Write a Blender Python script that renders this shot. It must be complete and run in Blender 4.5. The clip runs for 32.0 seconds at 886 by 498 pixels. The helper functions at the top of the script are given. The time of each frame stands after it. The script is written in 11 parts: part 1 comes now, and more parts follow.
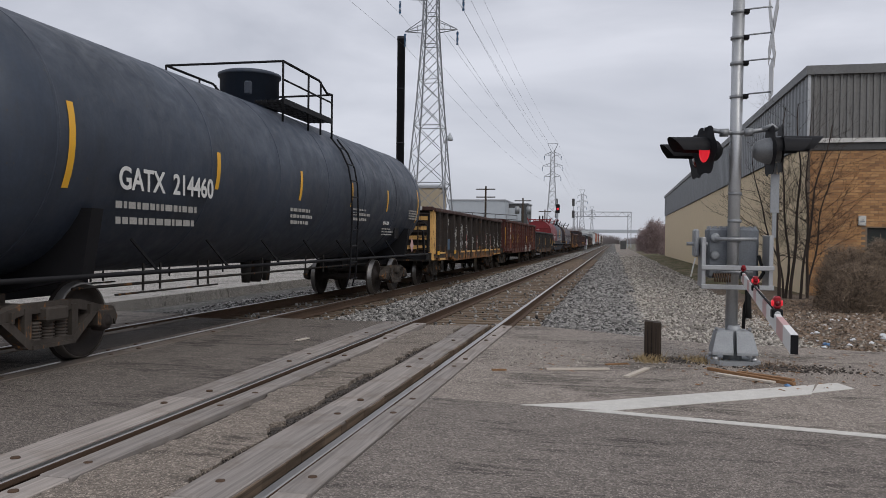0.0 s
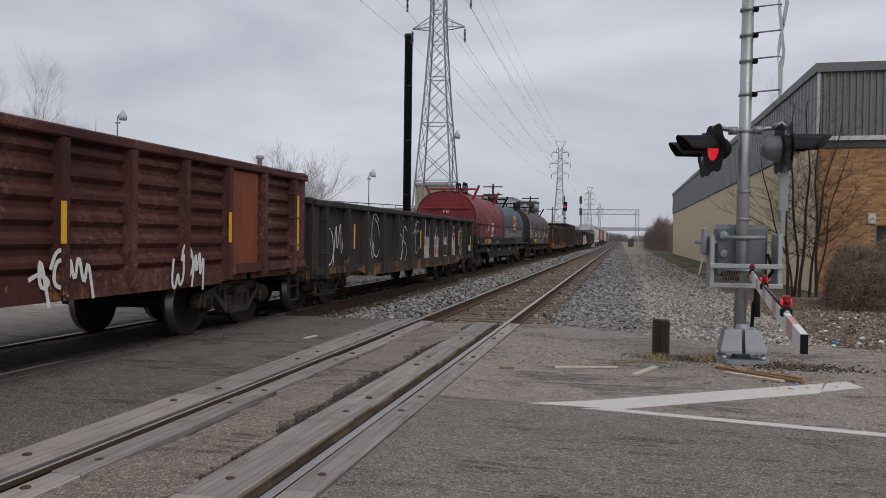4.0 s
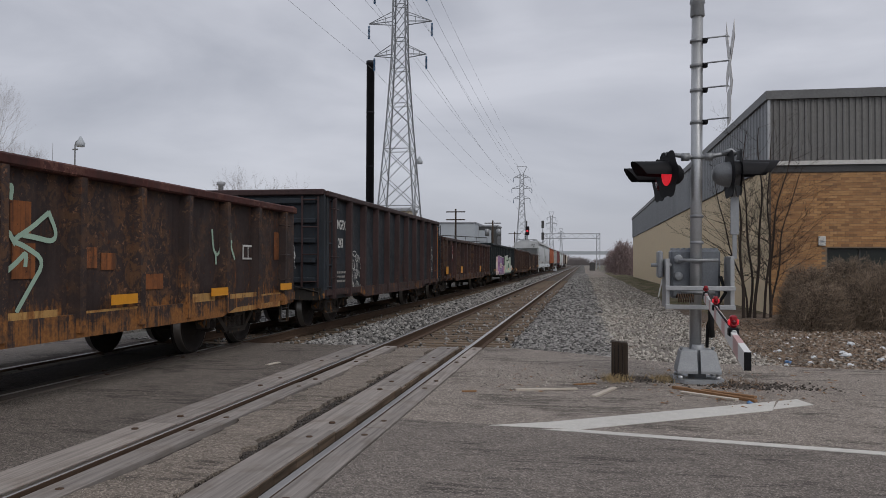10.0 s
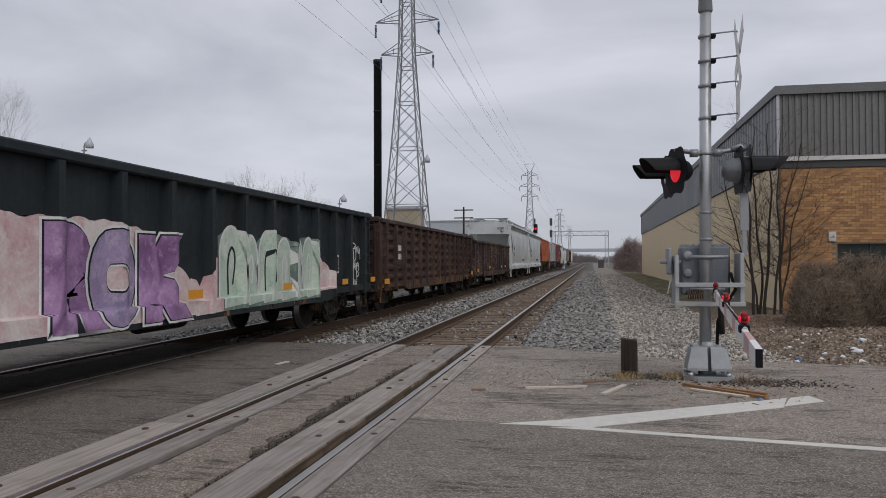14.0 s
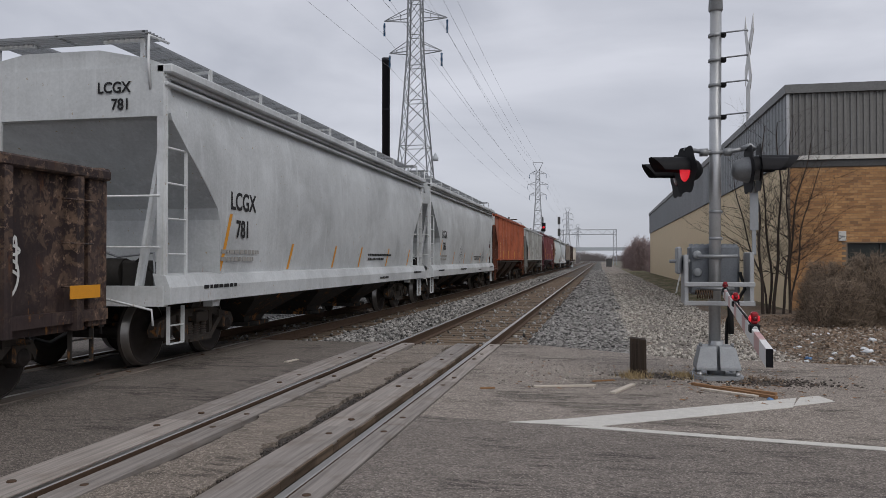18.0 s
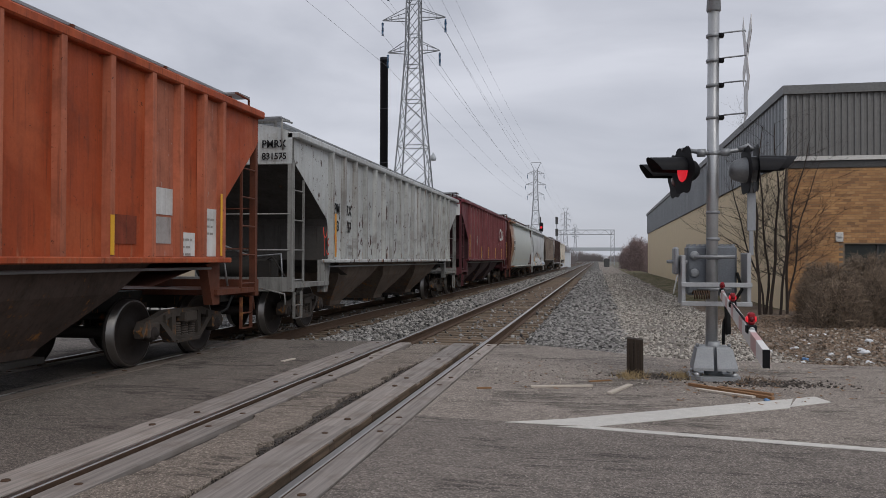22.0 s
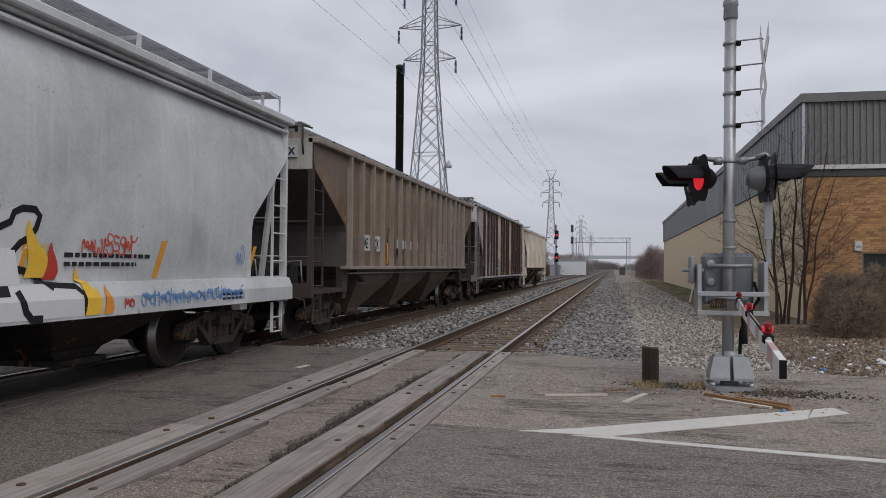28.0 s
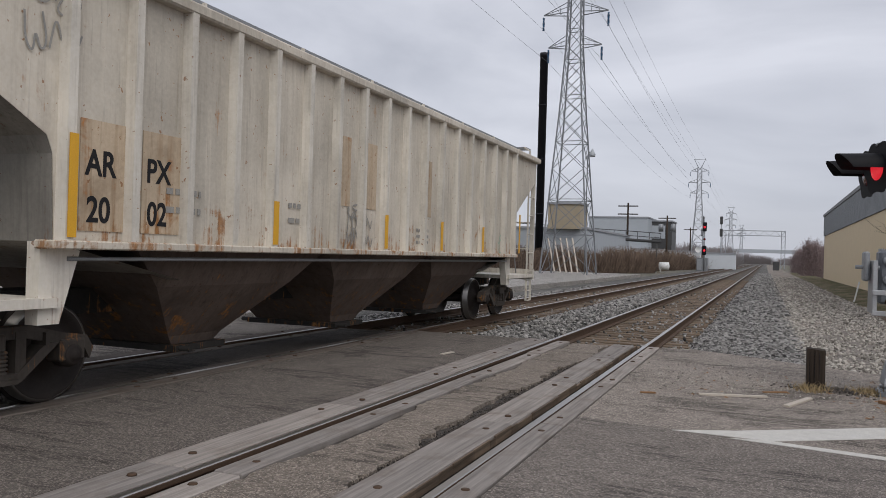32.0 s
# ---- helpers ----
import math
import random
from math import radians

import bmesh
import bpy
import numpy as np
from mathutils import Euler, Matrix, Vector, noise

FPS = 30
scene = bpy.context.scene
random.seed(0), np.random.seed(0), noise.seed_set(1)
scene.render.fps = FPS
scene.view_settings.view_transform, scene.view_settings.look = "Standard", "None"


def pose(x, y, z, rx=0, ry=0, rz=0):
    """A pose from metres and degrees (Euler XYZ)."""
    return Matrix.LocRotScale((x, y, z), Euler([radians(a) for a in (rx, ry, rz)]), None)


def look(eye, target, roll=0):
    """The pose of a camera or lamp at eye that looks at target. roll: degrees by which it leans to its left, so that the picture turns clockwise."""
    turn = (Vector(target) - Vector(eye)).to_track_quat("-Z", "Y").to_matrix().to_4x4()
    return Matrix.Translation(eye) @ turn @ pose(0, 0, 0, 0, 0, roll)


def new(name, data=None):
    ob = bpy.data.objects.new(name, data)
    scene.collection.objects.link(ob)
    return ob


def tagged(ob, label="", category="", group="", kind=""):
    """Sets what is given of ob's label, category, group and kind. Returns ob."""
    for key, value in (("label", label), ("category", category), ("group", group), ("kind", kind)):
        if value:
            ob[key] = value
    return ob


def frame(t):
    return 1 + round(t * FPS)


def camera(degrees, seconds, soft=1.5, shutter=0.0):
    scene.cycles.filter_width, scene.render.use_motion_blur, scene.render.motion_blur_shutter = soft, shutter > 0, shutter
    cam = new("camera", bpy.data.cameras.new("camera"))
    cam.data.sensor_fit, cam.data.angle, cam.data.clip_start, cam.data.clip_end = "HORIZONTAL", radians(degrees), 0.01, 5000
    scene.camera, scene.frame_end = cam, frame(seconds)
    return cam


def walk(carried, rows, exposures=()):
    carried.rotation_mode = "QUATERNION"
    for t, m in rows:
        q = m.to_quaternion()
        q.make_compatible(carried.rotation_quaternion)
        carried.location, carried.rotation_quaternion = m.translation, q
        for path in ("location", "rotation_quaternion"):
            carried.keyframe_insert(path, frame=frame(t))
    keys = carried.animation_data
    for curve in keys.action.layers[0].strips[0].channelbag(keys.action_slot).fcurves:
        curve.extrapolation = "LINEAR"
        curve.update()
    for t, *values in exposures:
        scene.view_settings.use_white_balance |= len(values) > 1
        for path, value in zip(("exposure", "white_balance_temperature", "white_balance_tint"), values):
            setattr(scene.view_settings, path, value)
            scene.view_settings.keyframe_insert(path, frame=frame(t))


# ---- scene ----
cam = camera(58.35, 32.0, 0.5)
PATH = [
    (0.0, pose(-0.024, 0.100, 1.453, 89.33, -0.68, 12.17)),
    (0.5, pose(-0.027, 0.088, 1.467, 89.27, -0.61, 12.00)),
    (1.0, pose(-0.023, 0.089, 1.466, 89.25, -0.58, 11.88)),
    (1.5, pose(-0.028, 0.095, 1.465, 89.24, -0.65, 11.92)),
    (2.0, pose(-0.029, 0.096, 1.466, 89.22, -0.65, 12.18)),
    (2.5, pose(-0.028, 0.096, 1.467, 89.19, -0.68, 12.50)),
    (3.0, pose(-0.031, 0.095, 1.467, 89.16, -0.69, 12.65)),
    (3.5, pose(-0.033, 0.093, 1.463, 89.16, -0.70, 12.71)),
    (5.5, pose(0.012, 0.072, 1.457, 89.08, -0.87, 12.47)),
    (6.0, pose(0.046, 0.065, 1.458, 89.25, -0.89, 12.24)),
    (6.5, pose(0.002, 0.030, 1.458, 89.29, -0.89, 11.77)),
    (7.0, pose(-0.015, -0.004, 1.464, 89.58, -0.33, 11.39)),
    (7.5, pose(-0.008, -0.025, 1.461, 90.49, -0.37, 11.12)),
    (8.0, pose(0.001, -0.028, 1.460, 90.97, -0.49, 10.90)),
    (8.5, pose(0.007, -0.020, 1.463, 91.04, -0.43, 10.71)),
    (9.0, pose(0.011, -0.022, 1.461, 91.02, -0.39, 10.50)),
    (9.5, pose(0.009, -0.025, 1.464, 90.99, -0.33, 10.27)),
    (10.0, pose(0.011, -0.032, 1.461, 90.98, -0.23, 10.04)),
    (10.5, pose(0.018, -0.030, 1.464, 90.96, -0.16, 9.85)),
    (11.0, pose(0.012, -0.033, 1.463, 90.94, -0.15, 9.63)),
    (11.5, pose(0.012, -0.032, 1.463, 90.94, -0.01, 9.44)),
    (12.0, pose(0.008, -0.028, 1.465, 90.91, -0.04, 9.43)),
    (12.5, pose(0.008, -0.026, 1.464, 90.90, -0.05, 9.67)),
    (13.0, pose(0.003, -0.027, 1.460, 90.90, -0.10, 10.04)),
    (13.5, pose(0.008, -0.029, 1.462, 90.87, 0.05, 10.43)),
    (14.0, pose(0.008, -0.020, 1.461, 90.86, 0.16, 10.64)),
    (14.5, pose(0.009, -0.018, 1.465, 90.84, 0.22, 10.61)),
    (16.5, pose(-0.003, -0.035, 1.464, 90.79, 0.11, 11.03)),
    (17.0, pose(-0.006, -0.042, 1.465, 90.75, 0.06, 10.97)),
    (17.5, pose(-0.009, -0.045, 1.464, 90.75, 0.03, 11.12)),
    (18.0, pose(-0.005, -0.046, 1.465, 90.74, 0.00, 11.20)),
    (18.5, pose(-0.005, -0.043, 1.465, 90.74, -0.03, 11.21)),
    (19.0, pose(-0.004, -0.036, 1.466, 90.79, -0.05, 11.14)),
    (19.5, pose(-0.004, -0.035, 1.465, 90.78, -0.13, 11.12)),
    (20.0, pose(-0.004, -0.036, 1.465, 90.77, -0.10, 11.07)),
    (20.5, pose(-0.008, -0.030, 1.466, 90.74, -0.19, 11.08)),
    (21.0, pose(-0.004, -0.025, 1.465, 90.73, -0.06, 11.03)),
    (21.5, pose(0.000, -0.025, 1.465, 90.71, -0.12, 11.07)),
    (22.0, pose(-0.001, -0.031, 1.464, 90.72, -0.18, 11.03)),
    (22.5, pose(-0.001, -0.035, 1.466, 90.78, -0.24, 11.14)),
    (23.0, pose(-0.001, -0.031, 1.463, 90.84, -0.25, 11.40)),
    (23.5, pose(0.003, -0.029, 1.467, 90.86, -0.29, 11.81)),
    (24.0, pose(-0.006, -0.030, 1.465, 90.94, -0.39, 12.24)),
    (24.5, pose(-0.008, -0.026, 1.469, 90.97, -0.35, 12.77)),
    (25.0, pose(-0.005, -0.026, 1.468, 91.09, -0.37, 12.84)),
    (25.5, pose(-0.017, -0.032, 1.465, 91.29, -0.48, 12.90)),
    (27.5, pose(-0.001, -0.027, 1.467, 91.26, -0.52, 12.33)),
    (28.0, pose(0.004, -0.023, 1.466, 91.24, -0.48, 12.11)),
    (28.5, pose(0.018, -0.013, 1.465, 91.24, -0.35, 11.95)),
    (29.0, pose(0.029, 0.000, 1.465, 91.22, -0.38, 11.89)),
    (29.5, pose(0.034, 0.011, 1.463, 91.18, -0.46, 11.94)),
    (30.0, pose(0.046, 0.029, 1.460, 91.18, -0.53, 12.43)),
    (30.5, pose(0.061, 0.039, 1.460, 91.16, -0.41, 12.99)),
    (31.0, pose(0.057, 0.048, 1.456, 90.88, -0.54, 14.10)),
    (31.5, pose(0.011, 0.037, 1.453, 90.52, -0.93, 16.54)),
    (32.0, pose(-0.111, 0.014, 1.463, 90.27, -1.69, 22.13)),
]
# the camera brightens its picture a little at the start and at the end
EXPOSURES = [(0.0, 0.13), (1.0, 0.12), (2.0, 0.04), (3.5, 0.03), (6.0, -0.03), (9.0, -0.02), (9.6, -0.03), (10.0, -0.12), (10.5, -0.02), (12.0, 0.07), (14.0, 0.02), (18.0, 0.03), (20.0, -0.03), (22.0, 0.03), (25.0, 0.07), (28.0, 0.05), (30.5, 0.13), (32.0, 0.14)]
walk(cam, PATH, EXPOSURES)

# ---------------------------------------------------------------- world and light
world = bpy.data.worlds.new("overcast_sky")
scene.world = world
world.use_nodes = True
wt = world.node_tree
wt.nodes.clear()
w_out = wt.nodes.new("ShaderNodeOutputWorld")
w_bg = wt.nodes.new("ShaderNodeBackground")
w_sky = wt.nodes.new("ShaderNodeTexSky")
w_sky.sky_type, w_sky.sun_disc = "NISHITA", False
w_sky.sun_elevation, w_sky.sun_rotation = radians(46), radians(139)
w_co = wt.nodes.new("ShaderNodeTexCoord")
w_map = wt.nodes.new("ShaderNodeMapping")
w_map.inputs["Scale"].default_value = (1.0, 1.0, 3.2)
w_n1 = wt.nodes.new("ShaderNodeTexNoise")
w_n1.inputs["Scale"].default_value, w_n1.inputs["Detail"].default_value = 2.3, 7.0
w_n1.inputs["Roughness"].default_value = 0.5
w_n1.inputs["Distortion"].default_value = 0.5
w_ramp = wt.nodes.new("ShaderNodeValToRGB")
w_ramp.color_ramp.elements[0].position, w_ramp.color_ramp.elements[0].color = 0.3, (0.423, 0.442, 0.507, 1)
w_ramp.color_ramp.elements[1].position, w_ramp.color_ramp.elements[1].color = 0.66, (0.662, 0.677, 0.748, 1)
w_mix = wt.nodes.new("ShaderNodeMixRGB")
w_mul = wt.nodes.new("ShaderNodeMixRGB")
w_mul.blend_type = "MULTIPLY"
w_mul.inputs[0].default_value = 1.0
w_mul.inputs[2].default_value = (0.09, 0.09, 0.09, 1)
w_mix.inputs[0].default_value = 0.93
wt.links.new(w_co.outputs["Generated"], w_map.inputs["Vector"])
wt.links.new(w_map.outputs["Vector"], w_n1.inputs["Vector"])
wt.links.new(w_n1.outputs["Fac"], w_ramp.inputs["Fac"])
wt.links.new(w_sky.outputs["Color"], w_mul.inputs[1])
wt.links.new(w_mul.outputs["Color"], w_mix.inputs[1])
wt.links.new(w_ramp.outputs["Color"], w_mix.inputs[2])
wt.links.new(w_mix.outputs["Color"], w_bg.inputs["Color"])
w_bg.inputs["Strength"].default_value = 1.0
wt.links.new(w_bg.outputs["Background"], w_out.inputs["Surface"])

sun = new("sun", bpy.data.lights.new("sun", "SUN"))
sun.data.energy, sun.data.angle, sun.data.color = 1.2, radians(40), (1.0, 0.955, 0.90)
sun.matrix_world = look((28, -32, 45), (0, 0, 0))


# ---------------------------------------------------------------- materials
def nodes_of(m):
    m.use_nodes = True
    nt = m.node_tree
    return nt, nt.nodes["Principled BSDF"]


def noise_node(nt, vec, scale, detail=4.0, rough=0.55, dist=0.0):
    n = nt.nodes.new("ShaderNodeTexNoise")
    n.inputs["Scale"].default_value, n.inputs["Detail"].default_value = scale, detail
    n.inputs["Roughness"].default_value, n.inputs["Distortion"].default_value = rough, dist
    nt.links.new(vec, n.inputs["Vector"])
    return n.outputs["Fac"]


def coords(nt, scale=(1, 1, 1), kind="Object"):
    c = nt.nodes.new("ShaderNodeTexCoord")
    m = nt.nodes.new("ShaderNodeMapping")
    m.inputs["Scale"].default_value = scale
    nt.links.new(c.outputs[kind], m.inputs["Vector"])
    return m.outputs["Vector"]


def ramp_node(nt, fac, a, b, ca=(0, 0, 0, 1), cb=(1, 1, 1, 1)):
    r = nt.nodes.new("ShaderNodeValToRGB")
    r.color_ramp.elements[0].position, r.color_ramp.elements[0].color = a, ca
    r.color_ramp.elements[1].position, r.color_ramp.elements[1].color = b, cb
    nt.links.new(fac, r.inputs["Fac"])
    return r.outputs["Color"]


def mix_node(nt, fac, a, b, blend="MIX"):
    m = nt.nodes.new("ShaderNodeMixRGB")
    m.blend_type = blend
    for k, v in ((0, fac), (1, a), (2, b)):
        if isinstance(v, (int, float)):
            m.inputs[k].default_value = v
        elif isinstance(v, tuple):
            m.inputs[k].default_value = (*v[:3], 1)
        else:
            nt.links.new(v, m.inputs[k])
    return m.outputs["Color"]


def bump(nt, bsdf, height, strength=0.3, distance=0.01):
    b = nt.nodes.new("ShaderNodeBump")
    b.inputs["Strength"].default_value, b.inputs["Distance"].default_value = strength, distance
    nt.links.new(height, b.inputs["Height"])
    nt.links.new(b.outputs["Normal"], bsdf.inputs["Normal"])


def simple(name, col, rough=0.6, metal=0.0, var=0.25, scale=6.0, bumpy=0.15):
    m = bpy.data.materials.new(name)
    nt, b = nodes_of(m)
    v = coords(nt)
    f = noise_node(nt, v, scale, 6.0)
    g = noise_node(nt, v, scale * 9.0, 3.0)
    lo = tuple(c * (1 - var) for c in col)
    hi = tuple(min(1, c * (1 + var)) for c in col)
    c1 = mix_node(nt, f, lo, hi)
    c2 = mix_node(nt, ramp_node(nt, g, 0.4, 0.75), c1, tuple(c * (1 - var * 0.8) for c in col))
    nt.links.new(c2, b.inputs["Base Color"])
    b.inputs["Roughness"].default_value, b.inputs["Metallic"].default_value = rough, metal
    b.inputs["Specular IOR Level"].default_value = 0.18 if rough >= 0.5 else 0.45
    if bumpy:
        bump(nt, b, g, bumpy, 0.01)
    return m


def weathered(name, col, dirt=(0.06, 0.05, 0.045), rust=(0.16, 0.06, 0.025), dirty=0.35, rusty=0.3, rough=0.55, low=0.0, patch=None, spots=0.0, bloom=0.12, sill=0.75, soot=0.5, sheen=0.2, bleed=((0.11, 0.045, 0.018), (0.52, 0.24, 0.075)), flake=None):
    """Painted steel of a freight car: bleached and sooty patches, streaks down the side, rust in chips, runs and blooms that rise from the sill's height."""
    m = bpy.data.materials.new(name)
    nt, b = nodes_of(m)
    off = (sum(ord(ch) for ch in name) % 97) * 0.83
    tc = nt.nodes.new("ShaderNodeTexCoord")

    def space(sx, sy, sz):
        mp = nt.nodes.new("ShaderNodeMapping")
        mp.inputs["Scale"].default_value = (sx, sy, sz)
        mp.inputs["Location"].default_value = (0.0, off, 0.0)
        nt.links.new(tc.outputs["Object"], mp.inputs["Vector"])
        return mp.outputs["Vector"]

    def f(x):
        return (x, x, x, 1)
    v = space(1, 1, 1)
    big = noise_node(nt, v, 0.6, 6.0, 0.6, 0.4)
    mid = noise_node(nt, v, 3.0, 9.0, 0.66, 0.5)
    fine = noise_node(nt, v, 24.0, 5.0, 0.65)
    streak = noise_node(nt, space(6.0, 6.0, 0.32), 1.5, 7.0, 0.62)
    run = noise_node(nt, space(17.0, 17.0, 0.8), 1.1, 5.0, 0.6)
    c = mix_node(nt, ramp_node(nt, big, 0.32, 0.68), tuple(x * 0.74 for x in col), tuple(min(1, x * 1.2) for x in col))
    if patch:
        c = mix_node(nt, ramp_node(nt, noise_node(nt, v, 0.55, 3.0, 0.5, 0.6), 0.5, 0.56), c, patch)
    pale = tuple(min(1, x * 1.22 + 0.005) for x in col)
    c = mix_node(nt, ramp_node(nt, streak, 0.28, 0.44, f(0.55), f(0)), c, pale)
    c = mix_node(nt, ramp_node(nt, streak, 0.50, 0.72, f(0), f(dirty)), c, dirt)
    c = mix_node(nt, ramp_node(nt, run, 0.56, 0.70, f(0), f(dirty * 0.9)), c, tuple(x * 0.7 for x in dirt))
    c = mix_node(nt, ramp_node(nt, noise_node(nt, v, 1.25, 9.0, 0.64, 0.7), 0.52, 0.68, f(0), f(soot * dirty * 1.4)), c, tuple(x * 0.55 for x in dirt))
    if flake:
        # paint flaked away in whole fields, to a paler coat with dark islands left
        field = ramp_node(nt, noise_node(nt, space(1.0, 1.0, 0.55), 0.75, 5.0, 0.6, 0.5), 0.46, 0.58)
        crumbs = ramp_node(nt, noise_node(nt, v, 8.0, 9.0, 0.72, 0.6), 0.47, 0.55)
        c = mix_node(nt, mix_node(nt, 1.0, field, crumbs, "MULTIPLY"), c, flake)
        c = mix_node(nt, mix_node(nt, 1.0, field, ramp_node(nt, noise_node(nt, v, 14.0, 6.0, 0.7), 0.58, 0.64), "MULTIPLY"), c, tuple(min(1, x * 2.0) for x in flake))
    rm = mix_node(nt, 0.5, mid, streak)
    c = mix_node(nt, ramp_node(nt, rm, 0.66 - 0.22 * rusty, 0.72 - 0.16 * rusty), c, rust)
    c = mix_node(nt, ramp_node(nt, rm, 0.71 - 0.22 * rusty, 0.75 - 0.20 * rusty, f(0), f(0.8)), c, (rust[0] * 2.0, rust[1] * 1.9, rust[2] * 1.5))
    # blooms that rise from the sill
    sp = nt.nodes.new("ShaderNodeSeparateXYZ")
    nt.links.new(tc.outputs["Object"], sp.inputs[0])
    mr = nt.nodes.new("ShaderNodeMapRange")
    mr.inputs["From Min"].default_value, mr.inputs["From Max"].default_value = sill + 1.0, sill
    mr.inputs["To Min"].default_value, mr.inputs["To Max"].default_value = -0.14, 0.12 * bloom
    nt.links.new(sp.outputs["Z"], mr.inputs["Value"])
    ad = nt.nodes.new("ShaderNodeMath")
    nt.links.new(mr.outputs[0], ad.inputs[0])
    nt.links.new(mix_node(nt, 0.4, mid, run), ad.inputs[1])
    c = mix_node(nt, ramp_node(nt, ad.outputs[0], 0.56, 0.64, f(0), f(0.85)), c, mix_node(nt, fine, *bleed))
    # chips
    c = mix_node(nt, ramp_node(nt, noise_node(nt, v, 15.0, 3.0, 0.55, 0.2), 0.70 - 0.05 * rusty, 0.72 - 0.05 * rusty, f(0), f(0.8)), c, tuple(x * 0.75 for x in rust))
    if spots:
        # blisters, thickest low on the side, each with a paler run under it
        lowr = nt.nodes.new("ShaderNodeMapRange")
        lowr.inputs["From Min"].default_value, lowr.inputs["From Max"].default_value = sill + 2.2, sill + 0.7
        lowr.inputs["To Min"].default_value, lowr.inputs["To Max"].default_value = 0.0, 0.075
        nt.links.new(sp.outputs["Z"], lowr.inputs["Value"])
        for sc, edge, tone in (((3.4, 3.4, 0.5), 0.80, tuple(min(1, x * 3.2) for x in rust)), ((4.2, 4.2, 2.6), 0.785, rust), ((9.0, 9.0, 5.0), 0.80, rust)):
            sm = nt.nodes.new("ShaderNodeMath")
            nt.links.new(noise_node(nt, space(*sc), 1.0, 5.0, 0.55, 0.3), sm.inputs[0])
            nt.links.new(lowr.outputs[0], sm.inputs[1])
            soft = 0.10 if tone is not rust else 0.012
            c = mix_node(nt, ramp_node(nt, sm.outputs[0], edge - spots, edge + soft - spots, f(0), f(0.55 if tone is not rust else 1.0)), c, tone)
    c = mix_node(nt, 0.22, c, fine, "OVERLAY")
    nt.links.new(c, b.inputs["Base Color"])
    r = ramp_node(nt, mid, 0.25, 0.75, f(rough - 0.14), f(min(1, rough + 0.25)))
    nt.links.new(r, b.inputs["Roughness"])
    b.inputs["Specular IOR Level"].default_value = sheen
    bump(nt, b, mix_node(nt, 0.4, mid, fine), 0.22, 0.012)
    return m


